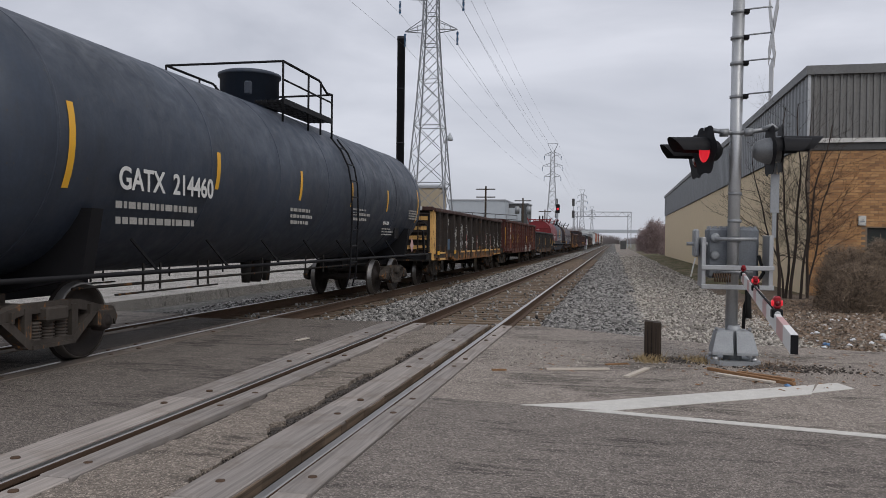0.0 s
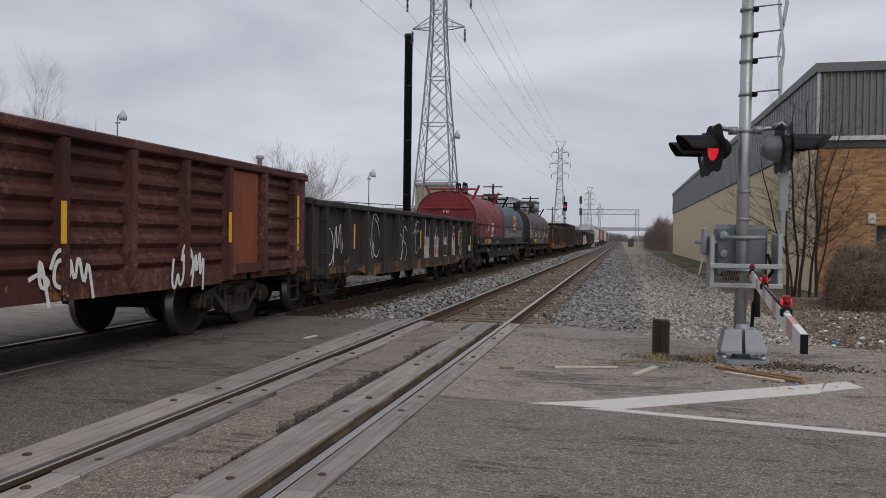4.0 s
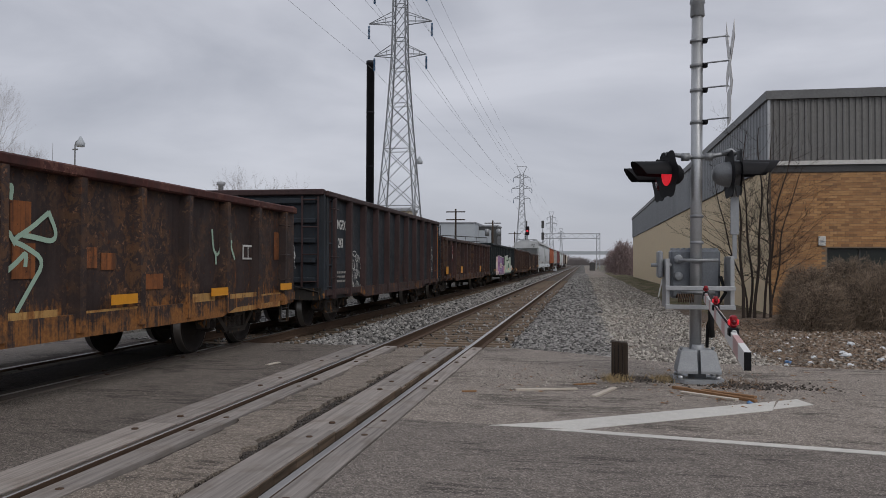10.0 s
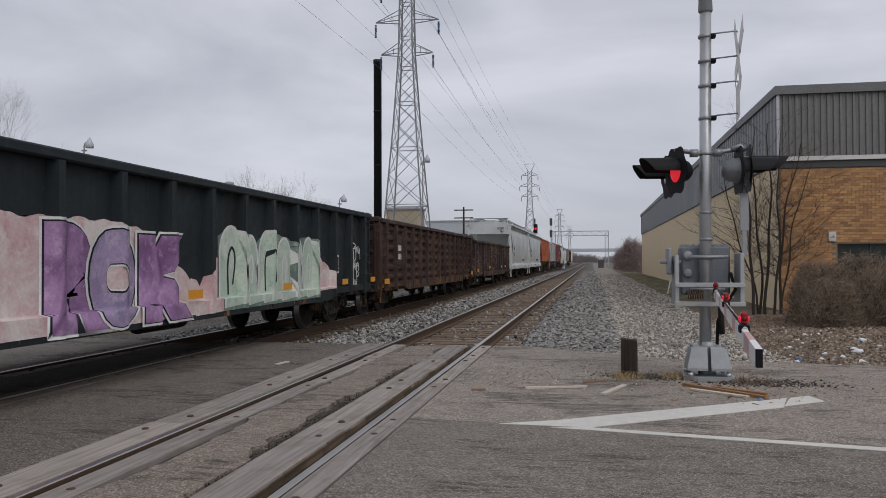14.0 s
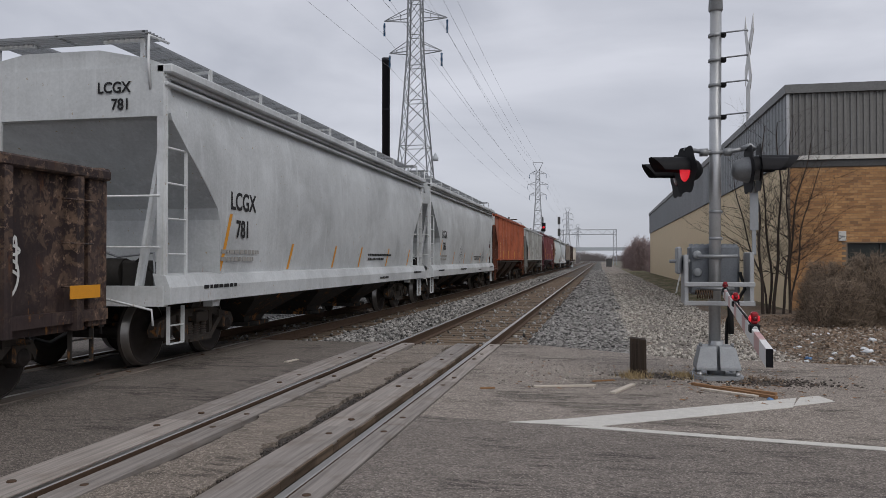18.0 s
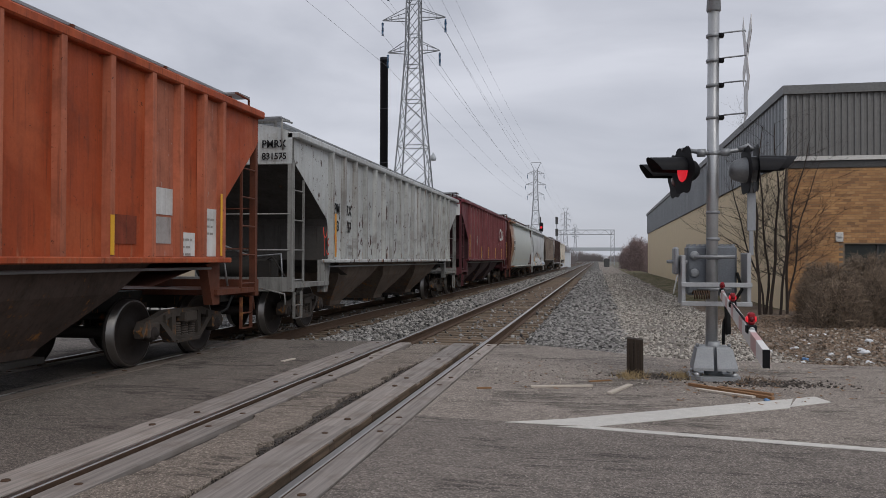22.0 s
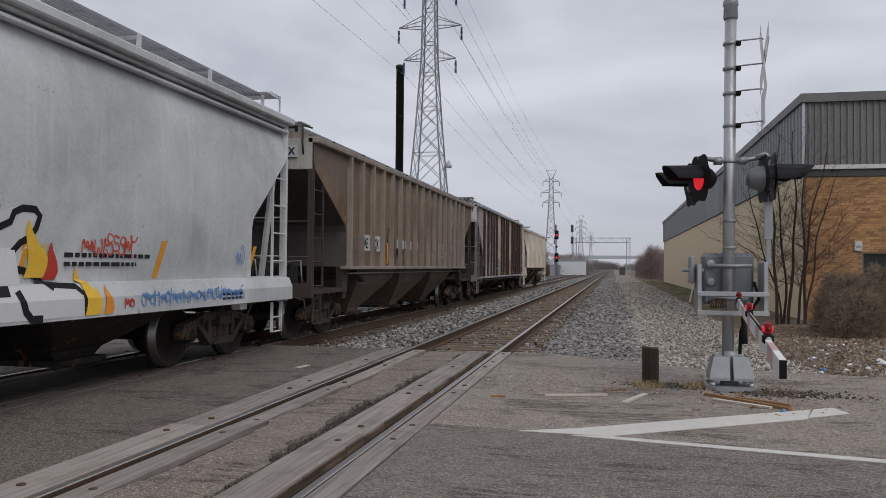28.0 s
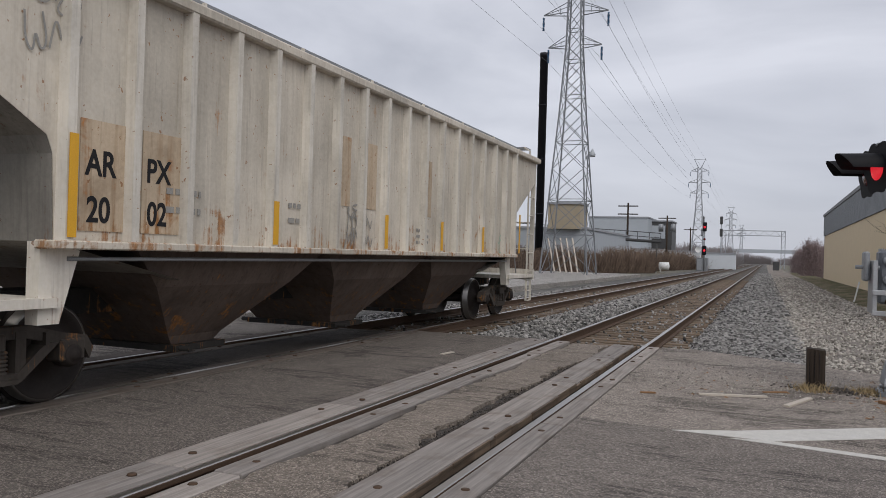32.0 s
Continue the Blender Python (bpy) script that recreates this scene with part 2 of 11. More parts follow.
def asphalt_mat(name, base, crack=0.5, worn=1.0, streaky=0.5):
    """Old asphalt: stone specks, patches, streaks along the traffic, thin broken cracks."""
    m = bpy.data.materials.new(name)
    nt, b = nodes_of(m)
    v = coords(nt)

    def k(x):
        return tuple(min(1, c * x) for c in base)

    def cells(scale):
        n = nt.nodes.new("ShaderNodeTexVoronoi")
        n.inputs["Scale"].default_value = scale
        nt.links.new(v, n.inputs["Vector"])
        return n
    big = noise_node(nt, v, 0.38, 7.0, 0.62, 0.6)
    mid = noise_node(nt, v, 3.1, 7.0, 0.66, 0.3)
    lanes = noise_node(nt, coords(nt, (0.30, 2.4, 1.0)), 0.9, 6.0, 0.6)
    scuff = noise_node(nt, coords(nt, (1.1, 17.0, 1.0)), 1.5, 6.0, 0.66)
    fine = noise_node(nt, v, 55.0, 3.0, 0.7)
    c = mix_node(nt, ramp_node(nt, big, 0.3, 0.7), k(0.74), k(1.2))
    c = mix_node(nt, ramp_node(nt, mid, 0.38, 0.58, (0.75, 0.75, 0.75, 1), (0, 0, 0, 1)), c, k(0.58))
    c = mix_node(nt, ramp_node(nt, noise_node(nt, v, 9.0, 6.0, 0.7), 0.52, 0.66, (0, 0, 0, 1), (0.6, 0.6, 0.6, 1)), c, k(1.5))
    c = mix_node(nt, ramp_node(nt, lanes, 0.42, 0.68, (0, 0, 0, 1), (0.6, 0.6, 0.6, 1)), c, k(0.72))
    c = mix_node(nt, ramp_node(nt, scuff, 0.555, 0.67, (0, 0, 0, 1), (streaky, streaky, streaky, 1)), c, k(0.38))
    # stones of the mix, each its own tone
    g1 = cells(62.0)
    sep = nt.nodes.new("ShaderNodeSeparateColor")
    nt.links.new(g1.outputs["Color"], sep.inputs[0])
    c = mix_node(nt, ramp_node(nt, sep.outputs[0], 0.55, 1.0, (0, 0, 0, 1), (0.7, 0.7, 0.7, 1)), c, k(1.75 * worn))
    c = mix_node(nt, ramp_node(nt, sep.outputs[1], 0.6, 1.0, (0, 0, 0, 1), (0.75, 0.75, 0.75, 1)), c, k(0.42))
    c = mix_node(nt, ramp_node(nt, fine, 0.36, 0.56, (0.6, 0.6, 0.6, 1), (0, 0, 0, 1)), c, k(0.5))
    # pale worn stones here and there
    g2 = cells(17.0)
    c = mix_node(nt, ramp_node(nt, g2.outputs["Distance"], 0.06, 0.10, (0.7, 0.7, 0.7, 1), (0, 0, 0, 1)), c, k(2.2))
    # thin cracks, only in places
    wv = nt.nodes.new("ShaderNodeVectorMath")
    wv.operation = "ADD"
    wn = nt.nodes.new("ShaderNodeTexNoise")
    wn.inputs["Scale"].default_value, wn.inputs["Detail"].default_value = 2.6, 8.0
    nt.links.new(v, wn.inputs["Vector"])
    nt.links.new(v, wv.inputs[0])
    nt.links.new(wn.outputs["Color"], wv.inputs[1])
    ck = nt.nodes.new("ShaderNodeTexVoronoi")
    ck.feature = "DISTANCE_TO_EDGE"
    ck.inputs["Scale"].default_value = 0.42
    nt.links.new(wv.outputs[0], ck.inputs["Vector"])
    cm = ramp_node(nt, ck.outputs["Distance"], 0.0, 0.010, (crack, crack, crack, 1), (0, 0, 0, 1))
    cm = mix_node(nt, 1.0, cm, ramp_node(nt, noise_node(nt, v, 0.5, 3.0), 0.46, 0.60), "MULTIPLY")
    c = mix_node(nt, cm, c, k(0.22))
    # long wandering seams that follow the traffic, broken up
    for sx, sy, off, gate in ((0.22, 1.5, 3.7, 0.47), (0.5, 3.6, 9.1, 0.50)):
        mp = nt.nodes.new("ShaderNodeMapping")
        mp.inputs["Scale"].default_value, mp.inputs["Location"].default_value = (sx, sy, 1.0), (off, off, 0.0)
        nt.links.new(v, mp.inputs["Vector"])
        ln = noise_node(nt, mp.outputs["Vector"], 1.0, 9.0, 0.62, 0.3)
        half = nt.nodes.new("ShaderNodeMath")
        half.operation = "SUBTRACT"
        half.inputs[1].default_value = 0.5
        nt.links.new(ln, half.inputs[0])
        ab = nt.nodes.new("ShaderNodeMath")
        ab.operation = "ABSOLUTE"
        nt.links.new(half.outputs[0], ab.inputs[0])
        lm = ramp_node(nt, ab.outputs[0], 0.004, 0.028, (0.9, 0.9, 0.9, 1), (0, 0, 0, 1))
        lm = mix_node(nt, 1.0, lm, ramp_node(nt, noise_node(nt, v, 0.8, 6.0, 0.6), gate, gate + 0.08), "MULTIPLY")
        c = mix_node(nt, lm, c, k(0.25))
    # grit that stands out one stone at a time
    g3 = cells(120.0)
    s3 = nt.nodes.new("ShaderNodeSeparateColor")
    nt.links.new(g3.outputs["Color"], s3.inputs[0])
    c = mix_node(nt, ramp_node(nt, s3.outputs[0], 0.78, 0.95, (0, 0, 0, 1), (0.6, 0.6, 0.6, 1)), c, k(2.1))
    c = mix_node(nt, ramp_node(nt, s3.outputs[1], 0.72, 0.95, (0, 0, 0, 1), (0.7, 0.7, 0.7, 1)), c, k(0.3))
    nt.links.new(c, b.inputs["Base Color"])
    b.inputs["Roughness"].default_value = 0.85
    b.inputs["Specular IOR Level"].default_value = 0.15
    bump(nt, b, mix_node(nt, 0.5, g1.outputs["Distance"], fine), 1.0, 0.010)
    return m


def grained(name, col, axis=1, var=0.5, rough=0.85):
    """Weathered wood with its grain along one axis, and dirt in patches. Each piece has its own tone."""
    m = bpy.data.materials.new(name)
    nt, b = nodes_of(m)
    sc = [26.0, 26.0, 26.0]
    sc[axis] = 0.9
    grain = noise_node(nt, coords(nt, tuple(sc)), 1.0, 6.0, 0.65, 0.25)
    v = coords(nt)
    dirt = noise_node(nt, v, 2.2, 7.0, 0.65, 0.4)
    oi = nt.nodes.new("ShaderNodeObjectInfo")
    c = mix_node(nt, ramp_node(nt, grain, 0.3, 0.7), tuple(x * (1 - var) for x in col), tuple(min(1, x * (1 + var * 0.6)) for x in col))
    c = mix_node(nt, ramp_node(nt, dirt, 0.5, 0.75, (0, 0, 0, 1), (0.7, 0.7, 0.7, 1)), c, tuple(x * 0.5 for x in (col[0], col[1] * 0.86, col[2] * 0.72)))
    c = mix_node(nt, 1.0, c, ramp_node(nt, oi.outputs["Random"], 0.0, 1.0, (0.74, 0.74, 0.74, 1), (1.1, 1.08, 1.05, 1)), "MULTIPLY")
    nt.links.new(c, b.inputs["Base Color"])
    b.inputs["Roughness"].default_value = rough
    b.inputs["Specular IOR Level"].default_value = 0.15
    bump(nt, b, grain, 0.5, 0.008)
    return m


def gravel_mat(name, dark, light, scale=16.0, green=None, amount=0.5):
    m = bpy.data.materials.new(name)
    nt, b = nodes_of(m)
    v = coords(nt)
    vo = nt.nodes.new("ShaderNodeTexVoronoi")
    vo.inputs["Scale"].default_value = scale
    nt.links.new(v, vo.inputs["Vector"])
    big = noise_node(nt, v, 0.35, 6.0, 0.6, 0.4)
    fine = noise_node(nt, v, 30.0, 4.0)
    c = mix_node(nt, vo.outputs["Color"], dark, light)
    c = mix_node(nt, ramp_node(nt, vo.outputs["Distance"], 0.25, 0.8, (0, 0, 0, 1), (0.75, 0.75, 0.75, 1)), c, tuple(x * 0.35 for x in dark))
    c = mix_node(nt, ramp_node(nt, noise_node(nt, v, 2.1, 8.0, 0.72, 0.3), 0.36, 0.6, (0.65, 0.65, 0.65, 1), (0, 0, 0, 1)), c, tuple(x * 0.55 for x in dark))
    c = mix_node(nt, ramp_node(nt, noise_node(nt, v, 5.0, 6.0, 0.7), 0.55, 0.75, (0, 0, 0, 1), (0.6, 0.6, 0.6, 1)), c, light)
    c = mix_node(nt, ramp_node(nt, big, 0.35, 0.7), c, mix_node(nt, 0.5, c, tuple(0.5 * (x + y) for x, y in zip(dark, light))))
    if green:
        c = mix_node(nt, ramp_node(nt, noise_node(nt, v, 0.9, 6.0, 0.65), 0.62 - 0.2 * amount, 0.72 - 0.2 * amount), c, green)
    c = mix_node(nt, 0.2, c, fine, "OVERLAY")
    nt.links.new(c, b.inputs["Base Color"])
    b.inputs["Roughness"].default_value = 0.95
    b.inputs["Specular IOR Level"].default_value = 0.15
    bump(nt, b, vo.outputs["Distance"], 0.8, 0.03)
    return m


def brick_mat(name):
    m = bpy.data.materials.new(name)
    nt, b = nodes_of(m)
    c = nt.nodes.new("ShaderNodeTexCoord")
    sep = nt.nodes.new("ShaderNodeSeparateXYZ")
    com = nt.nodes.new("ShaderNodeCombineXYZ")
    nt.links.new(c.outputs["Object"], sep.inputs[0])
    nt.links.new(sep.outputs["X"], com.inputs["X"])
    nt.links.new(sep.outputs["Z"], com.inputs["Y"])
    br = nt.nodes.new("ShaderNodeTexBrick")
    br.inputs["Scale"].default_value = 1.0
    br.inputs["Brick Width"].default_value, br.inputs["Row Height"].default_value = 0.21, 0.073
    br.inputs["Mortar Size"].default_value = 0.007
    br.inputs["Color1"].default_value = (0.50, 0.275, 0.115, 1)
    br.inputs["Color2"].default_value = (0.33, 0.172, 0.075, 1)
    br.inputs["Mortar"].default_value = (0.36, 0.32, 0.275, 1)
    nt.links.new(com.outputs[0], br.inputs["Vector"])
    n = noise_node(nt, c.outputs["Object"], 0.7, 6.0)
    col = mix_node(nt, ramp_node(nt, n, 0.35, 0.75, (0, 0, 0, 1), (0.45, 0.45, 0.45, 1)), br.outputs["Color"], (0.27, 0.18, 0.115))
    nt.links.new(col, b.inputs["Base Color"])
    b.inputs["Roughness"].default_value = 0.9
    bump(nt, b, br.outputs["Fac"], -0.3, 0.006)
    return m


def single_brick_mat(name, joined):
    """Fired clay, each brick in its own tone."""
    m = bpy.data.materials.new(name)
    nt, b = nodes_of(m)
    src = nt.nodes.new("ShaderNodeNewGeometry").outputs["Random Per Island"] if joined else nt.nodes.new("ShaderNodeObjectInfo").outputs["Random"]
    r = nt.nodes.new("ShaderNodeValToRGB")
    r.color_ramp.elements[0].position, r.color_ramp.elements[0].color = 0.0, (0.27, 0.145, 0.072, 1)
    r.color_ramp.elements[1].position, r.color_ramp.elements[1].color = 1.0, (0.52, 0.30, 0.14, 1)
    for p, c in ((0.18, (0.36, 0.187, 0.084)), (0.5, (0.435, 0.234, 0.102)), (0.8, (0.485, 0.27, 0.118))):
        r.color_ramp.elements.new(p).color = (*c, 1)
    nt.links.new(src, r.inputs["Fac"])
    geo = nt.nodes.new("ShaderNodeNewGeometry").outputs["Position"]
    stain = noise_node(nt, geo, 0.7, 6.0, 0.6)
    c = mix_node(nt, ramp_node(nt, stain, 0.42, 0.72, (0, 0, 0, 1), (0.45, 0.45, 0.45, 1)), r.outputs["Color"], (0.20, 0.125, 0.075))
    c = mix_node(nt, 0.3, c, noise_node(nt, geo, 60.0, 3.0), "OVERLAY")
    nt.links.new(c, b.inputs["Base Color"])
    b.inputs["Roughness"].default_value = 0.9
    return m


def glow(name, col, strength):
    m = bpy.data.materials.new(name)
    nt, b = nodes_of(m)
    b.inputs["Base Color"].default_value = (*[c * 0.4 for c in col], 1)
    b.inputs["Emission Color"].default_value = (*col, 1)
    b.inputs["Emission Strength"].default_value = strength
    b.inputs["Roughness"].default_value = 0.3
    return m


M_ASPH = asphalt_mat("asphalt_apron", (0.315, 0.275, 0.240), 0.6)
# darker than the apron: the train's shade is partly put into this colour
M_BETWEEN = asphalt_mat("shade_darkened_asphalt_between_tracks", (0.172, 0.150, 0.132), 0.7, 1.1, 0.6)
M_STREET = asphalt_mat("asphalt_street", (0.230, 0.202, 0.180), 0.7, 0.92, 0.9)
M_ASPH_GAUGE = asphalt_mat("asphalt_between_rails", (0.262, 0.224, 0.190), 0.7)
M_BROKEN = asphalt_mat("broken_asphalt", (0.085, 0.075, 0.068), 0.9, 1.3)
M_LOT = asphalt_mat("old_concrete_lot", (0.38, 0.36, 0.335), 0.5)
M_PAINT = simple("worn_road_paint", (0.62, 0.60, 0.56), 0.8, 0, 0.22, 9.0, 0.3)
M_PLANK = grained("grey_crossing_timber", (0.335, 0.305, 0.285), 1, 0.42)
# timbers of the far track, about half as bright as the near ones
M_PLANKD = grained("dark_crossing_timber", (0.185, 0.158, 0.138), 1, 0.5)
M_TIE = grained("creosote_tie_wood", (0.205, 0.158, 0.120), 0, 0.5)
M_RAIL = simple("rusty_rail_web", (0.10, 0.065, 0.045), 0.75, 0.2, 0.3, 10.0, 0.3)
M_RAILTOP = simple("polished_rail_head", (0.42, 0.40, 0.38), 0.3, 0.9, 0.15, 12.0, 0.05)
M_BALLAST = gravel_mat("ballast_bed", (0.055, 0.052, 0.048), (0.33, 0.32, 0.30), 17.0)
M_GRAVEL = gravel_mat("pale_gravel", (0.15, 0.132, 0.115), (0.50, 0.455, 0.41), 24.0, (0.26, 0.215, 0.175), 0.6)
M_GROUND = gravel_mat("far_ground", (0.16, 0.15, 0.125), (0.30, 0.28, 0.24), 8.0, (0.10, 0.10, 0.05), 0.5)
M_DIRT = gravel_mat("leafy_dirt", (0.095, 0.072, 0.055), (0.34, 0.275, 0.22), 26.0, (0.135, 0.098, 0.072), 0.7)
M_GRASS = gravel_mat("early_grass", (0.085, 0.088, 0.038), (0.20, 0.18, 0.10), 30.0, (0.20, 0.165, 0.115), 0.75)
M_BRICK = brick_mat("tan_brick")
M_BRICKONE = single_brick_mat("orange_tan_brick", False)
M_BRICKMANY = single_brick_mat("orange_tan_bricks", True)
M_MORTAR = simple("grey_mortar", (0.24, 0.185, 0.135), 0.95, 0, 0.2, 9.0, 0.3)
M_BEIGE = simple("beige_block_wall", (0.70, 0.575, 0.39), 0.85, 0, 0.10, 1.5, 0.15)
M_CLAD = simple("grey_metal_cladding", (0.195, 0.193, 0.187), 0.55, 0.2, 0.18, 1.2, 0.05)
M_CLAD2 = simple("blue_grey_metal_cladding", (0.25, 0.262, 0.27), 0.5, 0.2, 0.2, 1.2, 0.05)
M_FASCIA = simple("dark_fascia", (0.085, 0.085, 0.085), 0.5, 0.2, 0.2, 2.0, 0.05)
M_TRIM = simple("white_flashing", (0.62, 0.61, 0.58), 0.5, 0.1, 0.15, 4.0, 0.05)
M_DARKWIN = simple("dark_window_screen", (0.022, 0.028, 0.024), 0.35, 0, 0.3, 4.0, 0.05)
M_GALV = simple("galvanised_steel", (0.46, 0.47, 0.48), 0.42, 0.65, 0.16, 7.0, 0.08)
M_GALVD = simple("dull_galvanised_steel", (0.30, 0.31, 0.32), 0.5, 0.6, 0.2, 5.0, 0.05)
M_LAMPCASE = simple("scuffed_grey_lamp_case", (0.20, 0.208, 0.215), 0.42, 0.5, 0.3, 7.0, 0.2)
M_SILVER = simple("silver_painted_case", (0.33, 0.345, 0.36), 0.5, 0.3, 0.2, 6.0, 0.1)
M_BLACK = simple("black_painted_metal", (0.012, 0.012, 0.014), 0.62, 0.1, 0.3, 8.0, 0.08)
M_RUBBER = simple("black_cable", (0.02, 0.02, 0.02), 0.6, 0, 0.2, 8.0, 0.0)
M_REDLENS = glow("lit_red_lens", (1.0, 0.03, 0.05), 0.5)
M_REDDIM = simple("unlit_red_lens", (0.12, 0.006, 0.01), 0.15, 0, 0.1, 9.0, 0.0)
M_REDBODY = simple("red_plastic_lamp_body", (0.30, 0.012, 0.02), 0.35, 0, 0.15, 9.0, 0.0)
M_REDSTRIPE = simple("faded_red_reflective_tape", (0.55, 0.34, 0.33), 0.4, 0, 0.15, 12.0, 0.05)
M_WHITE = simple("white_paint", (0.74, 0.74, 0.73), 0.5, 0, 0.08, 5.0, 0.05)
M_WOOD = grained("old_post_wood", (0.062, 0.047, 0.037), 2, 0.6)
M_PALEWOOD = simple("pale_scrap_wood", (0.56, 0.50, 0.43), 0.85, 0, 0.25, 9.0, 0.3)
M_BROWNWOOD = simple("brown_scrap_wood", (0.30, 0.17, 0.09), 0.85, 0, 0.3, 9.0, 0.3)
M_BARK = simple("grey_brown_bark", (0.052, 0.040, 0.034), 0.9, 0, 0.3, 9.0, 0.3)
# far trees: the haze of distance is mixed into this pale twig colour
M_FARTWIG = simple("haze_paled_twigs", (0.26, 0.235, 0.235), 0.9, 0, 0.2, 3.0, 0.0)
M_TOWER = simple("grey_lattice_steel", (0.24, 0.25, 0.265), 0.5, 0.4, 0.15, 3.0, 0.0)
# far steel and wires: distance haze is put into this paler, bluer colour
M_TOWERFAR = simple("haze_paled_lattice_steel", (0.36, 0.375, 0.40), 0.6, 0.1, 0.1, 3.0, 0.0)
M_STACK = simple("black_chimney_steel", (0.026, 0.027, 0.033), 0.5, 0.2, 0.3, 1.5, 0.05)
M_GLASSINS = simple("blue_glass_insulator", (0.03, 0.10, 0.20), 0.2, 0, 0.2, 4.0, 0.0)
M_TANBOX = simple("tan_sheet_metal", (0.40, 0.34, 0.25), 0.6, 0.1, 0.12, 1.5, 0.05)
M_PALEBLD = simple("pale_blue_grey_cladding", (0.44, 0.47, 0.50), 0.6, 0.1, 0.1, 1.0, 0.0)
M_WHITEBLD = simple("white_trailer_side", (0.62, 0.65, 0.68), 0.5, 0, 0.08, 1.0, 0.0)
M_GREYBLD = simple("grey_roof_sheet", (0.33, 0.34, 0.36), 0.7, 0, 0.12, 0.8, 0.0)
M_YELLOW = simple("yellow_reflector_tape", (0.75, 0.40, 0.03), 0.45, 0, 0.12, 9.0, 0.05)
M_ORANGE = simple("orange_reflector_tape", (0.70, 0.30, 0.02), 0.45, 0, 0.15, 9.0, 0.05)
M_LITTER = simple("white_plastic_litter", (0.68, 0.70, 0.72), 0.5, 0, 0.1, 20.0, 0.1)
M_LITTERB = simple("blue_plastic_litter", (0.10, 0.22, 0.42), 0.4, 0, 0.2, 20.0, 0.1)
M_LEAF = simple("dead_leaves", (0.27, 0.195, 0.14), 0.9, 0, 0.5, 5.0, 0.0)
M_STRAW = simple("dry_grass", (0.36, 0.27, 0.15), 0.9, 0, 0.3, 7.0, 0.0)


def stone_mat(name, lo, hi):
    m = bpy.data.materials.new(name)
    nt, b = nodes_of(m)
    g = nt.nodes.new("ShaderNodeNewGeometry")
    v = coords(nt)
    c = ramp_node(nt, g.outputs["Random Per Island"], 0.0, 1.0, (*lo, 1), (*hi, 1))
    c = mix_node(nt, 0.3, c, noise_node(nt, v, 35.0, 4.0), "OVERLAY")
    nt.links.new(c, b.inputs["Base Color"])
    b.inputs["Roughness"].default_value = 0.9
    b.inputs["Specular IOR Level"].default_value = 0.15
    return m


M_STONE = stone_mat("crushed_ballast_stone", (0.035, 0.034, 0.033), (0.40, 0.385, 0.365))
M_PEBBLE = stone_mat("small_gravel_stone", (0.10, 0.088, 0.075), (0.58, 0.54, 0.48))
M_TWIG = stone_mat("brown_twigs", (0.06, 0.042, 0.034), (0.30, 0.225, 0.175))
M_CRUMB = stone_mat("dark_asphalt_crumb", (0.025, 0.022, 0.020), (0.15, 0.13, 0.115))
M_RUBBLE = stone_mat("dirty_rubble_stone", (0.08, 0.064, 0.052), (0.46, 0.41, 0.35))


# ---------------------------------------------------------------- mesh helpers
def box(bm, x0, x1, y0, y1, z0, z1):
    vs = [bm.verts.new(p) for p in ((x0, y0, z0), (x1, y0, z0), (x1, y1, z0), (x0, y1, z0), (x0, y0, z1), (x1, y0, z1), (x1, y1, z1), (x0, y1, z1))]
    for f in ((3, 2, 1, 0), (4, 5, 6, 7), (0, 1, 5, 4), (1, 2, 6, 5), (2, 3, 7, 6), (3, 0, 4, 7)):
        bm.faces.new([vs[i] for i in f])
    return vs


def rbox(bm, x0, x1, y0, y1, z0, z1, r=0.01):
    """A box with chamfered upright edges and top edges."""
    t = bmesh.new()
    box(t, x0, x1, y0, y1, z0, z1)
    bmesh.ops.bevel(t, geom=t.edges[:], offset=r, segments=1, affect="EDGES")
    merge(bm, t)


def merge(bm, t, m=None):
    off = {}
    for v in t.verts:
        off[v] = bm.verts.new(m @ v.co if m else v.co)
    for f in t.faces:
        bm.faces.new([off[v] for v in f.verts]).smooth = f.smooth
    t.free()


def frame_of(p0, p1):
    d = (Vector(p1) - Vector(p0)).normalized()
    a = Vector((0, 0, 1)) if abs(d.z) < 0.95 else Vector((0, 1, 0))
    u = d.cross(a).normalized()
    return d, u, u.cross(d).normalized()


def tube(bm, p0, p1, r0, r1=None, n=8, caps=True, smooth=True):
    r1 = r0 if r1 is None else r1
    d, u, w = frame_of(p0, p1)
    rings = []
    for p, r in ((Vector(p0), r0), (Vector(p1), r1)):
        rings.append([bm.verts.new(p + (u * math.cos(2 * math.pi * i / n) + w * math.sin(2 * math.pi * i / n)) * r) for i in range(n)])
    for i in range(n):
        f = bm.faces.new((rings[0][i], rings[0][(i + 1) % n], rings[1][(i + 1) % n], rings[1][i]))
        f.smooth = smooth and n > 5
    if caps:
        bm.faces.new(rings[0][::-1])
        bm.faces.new(rings[1])


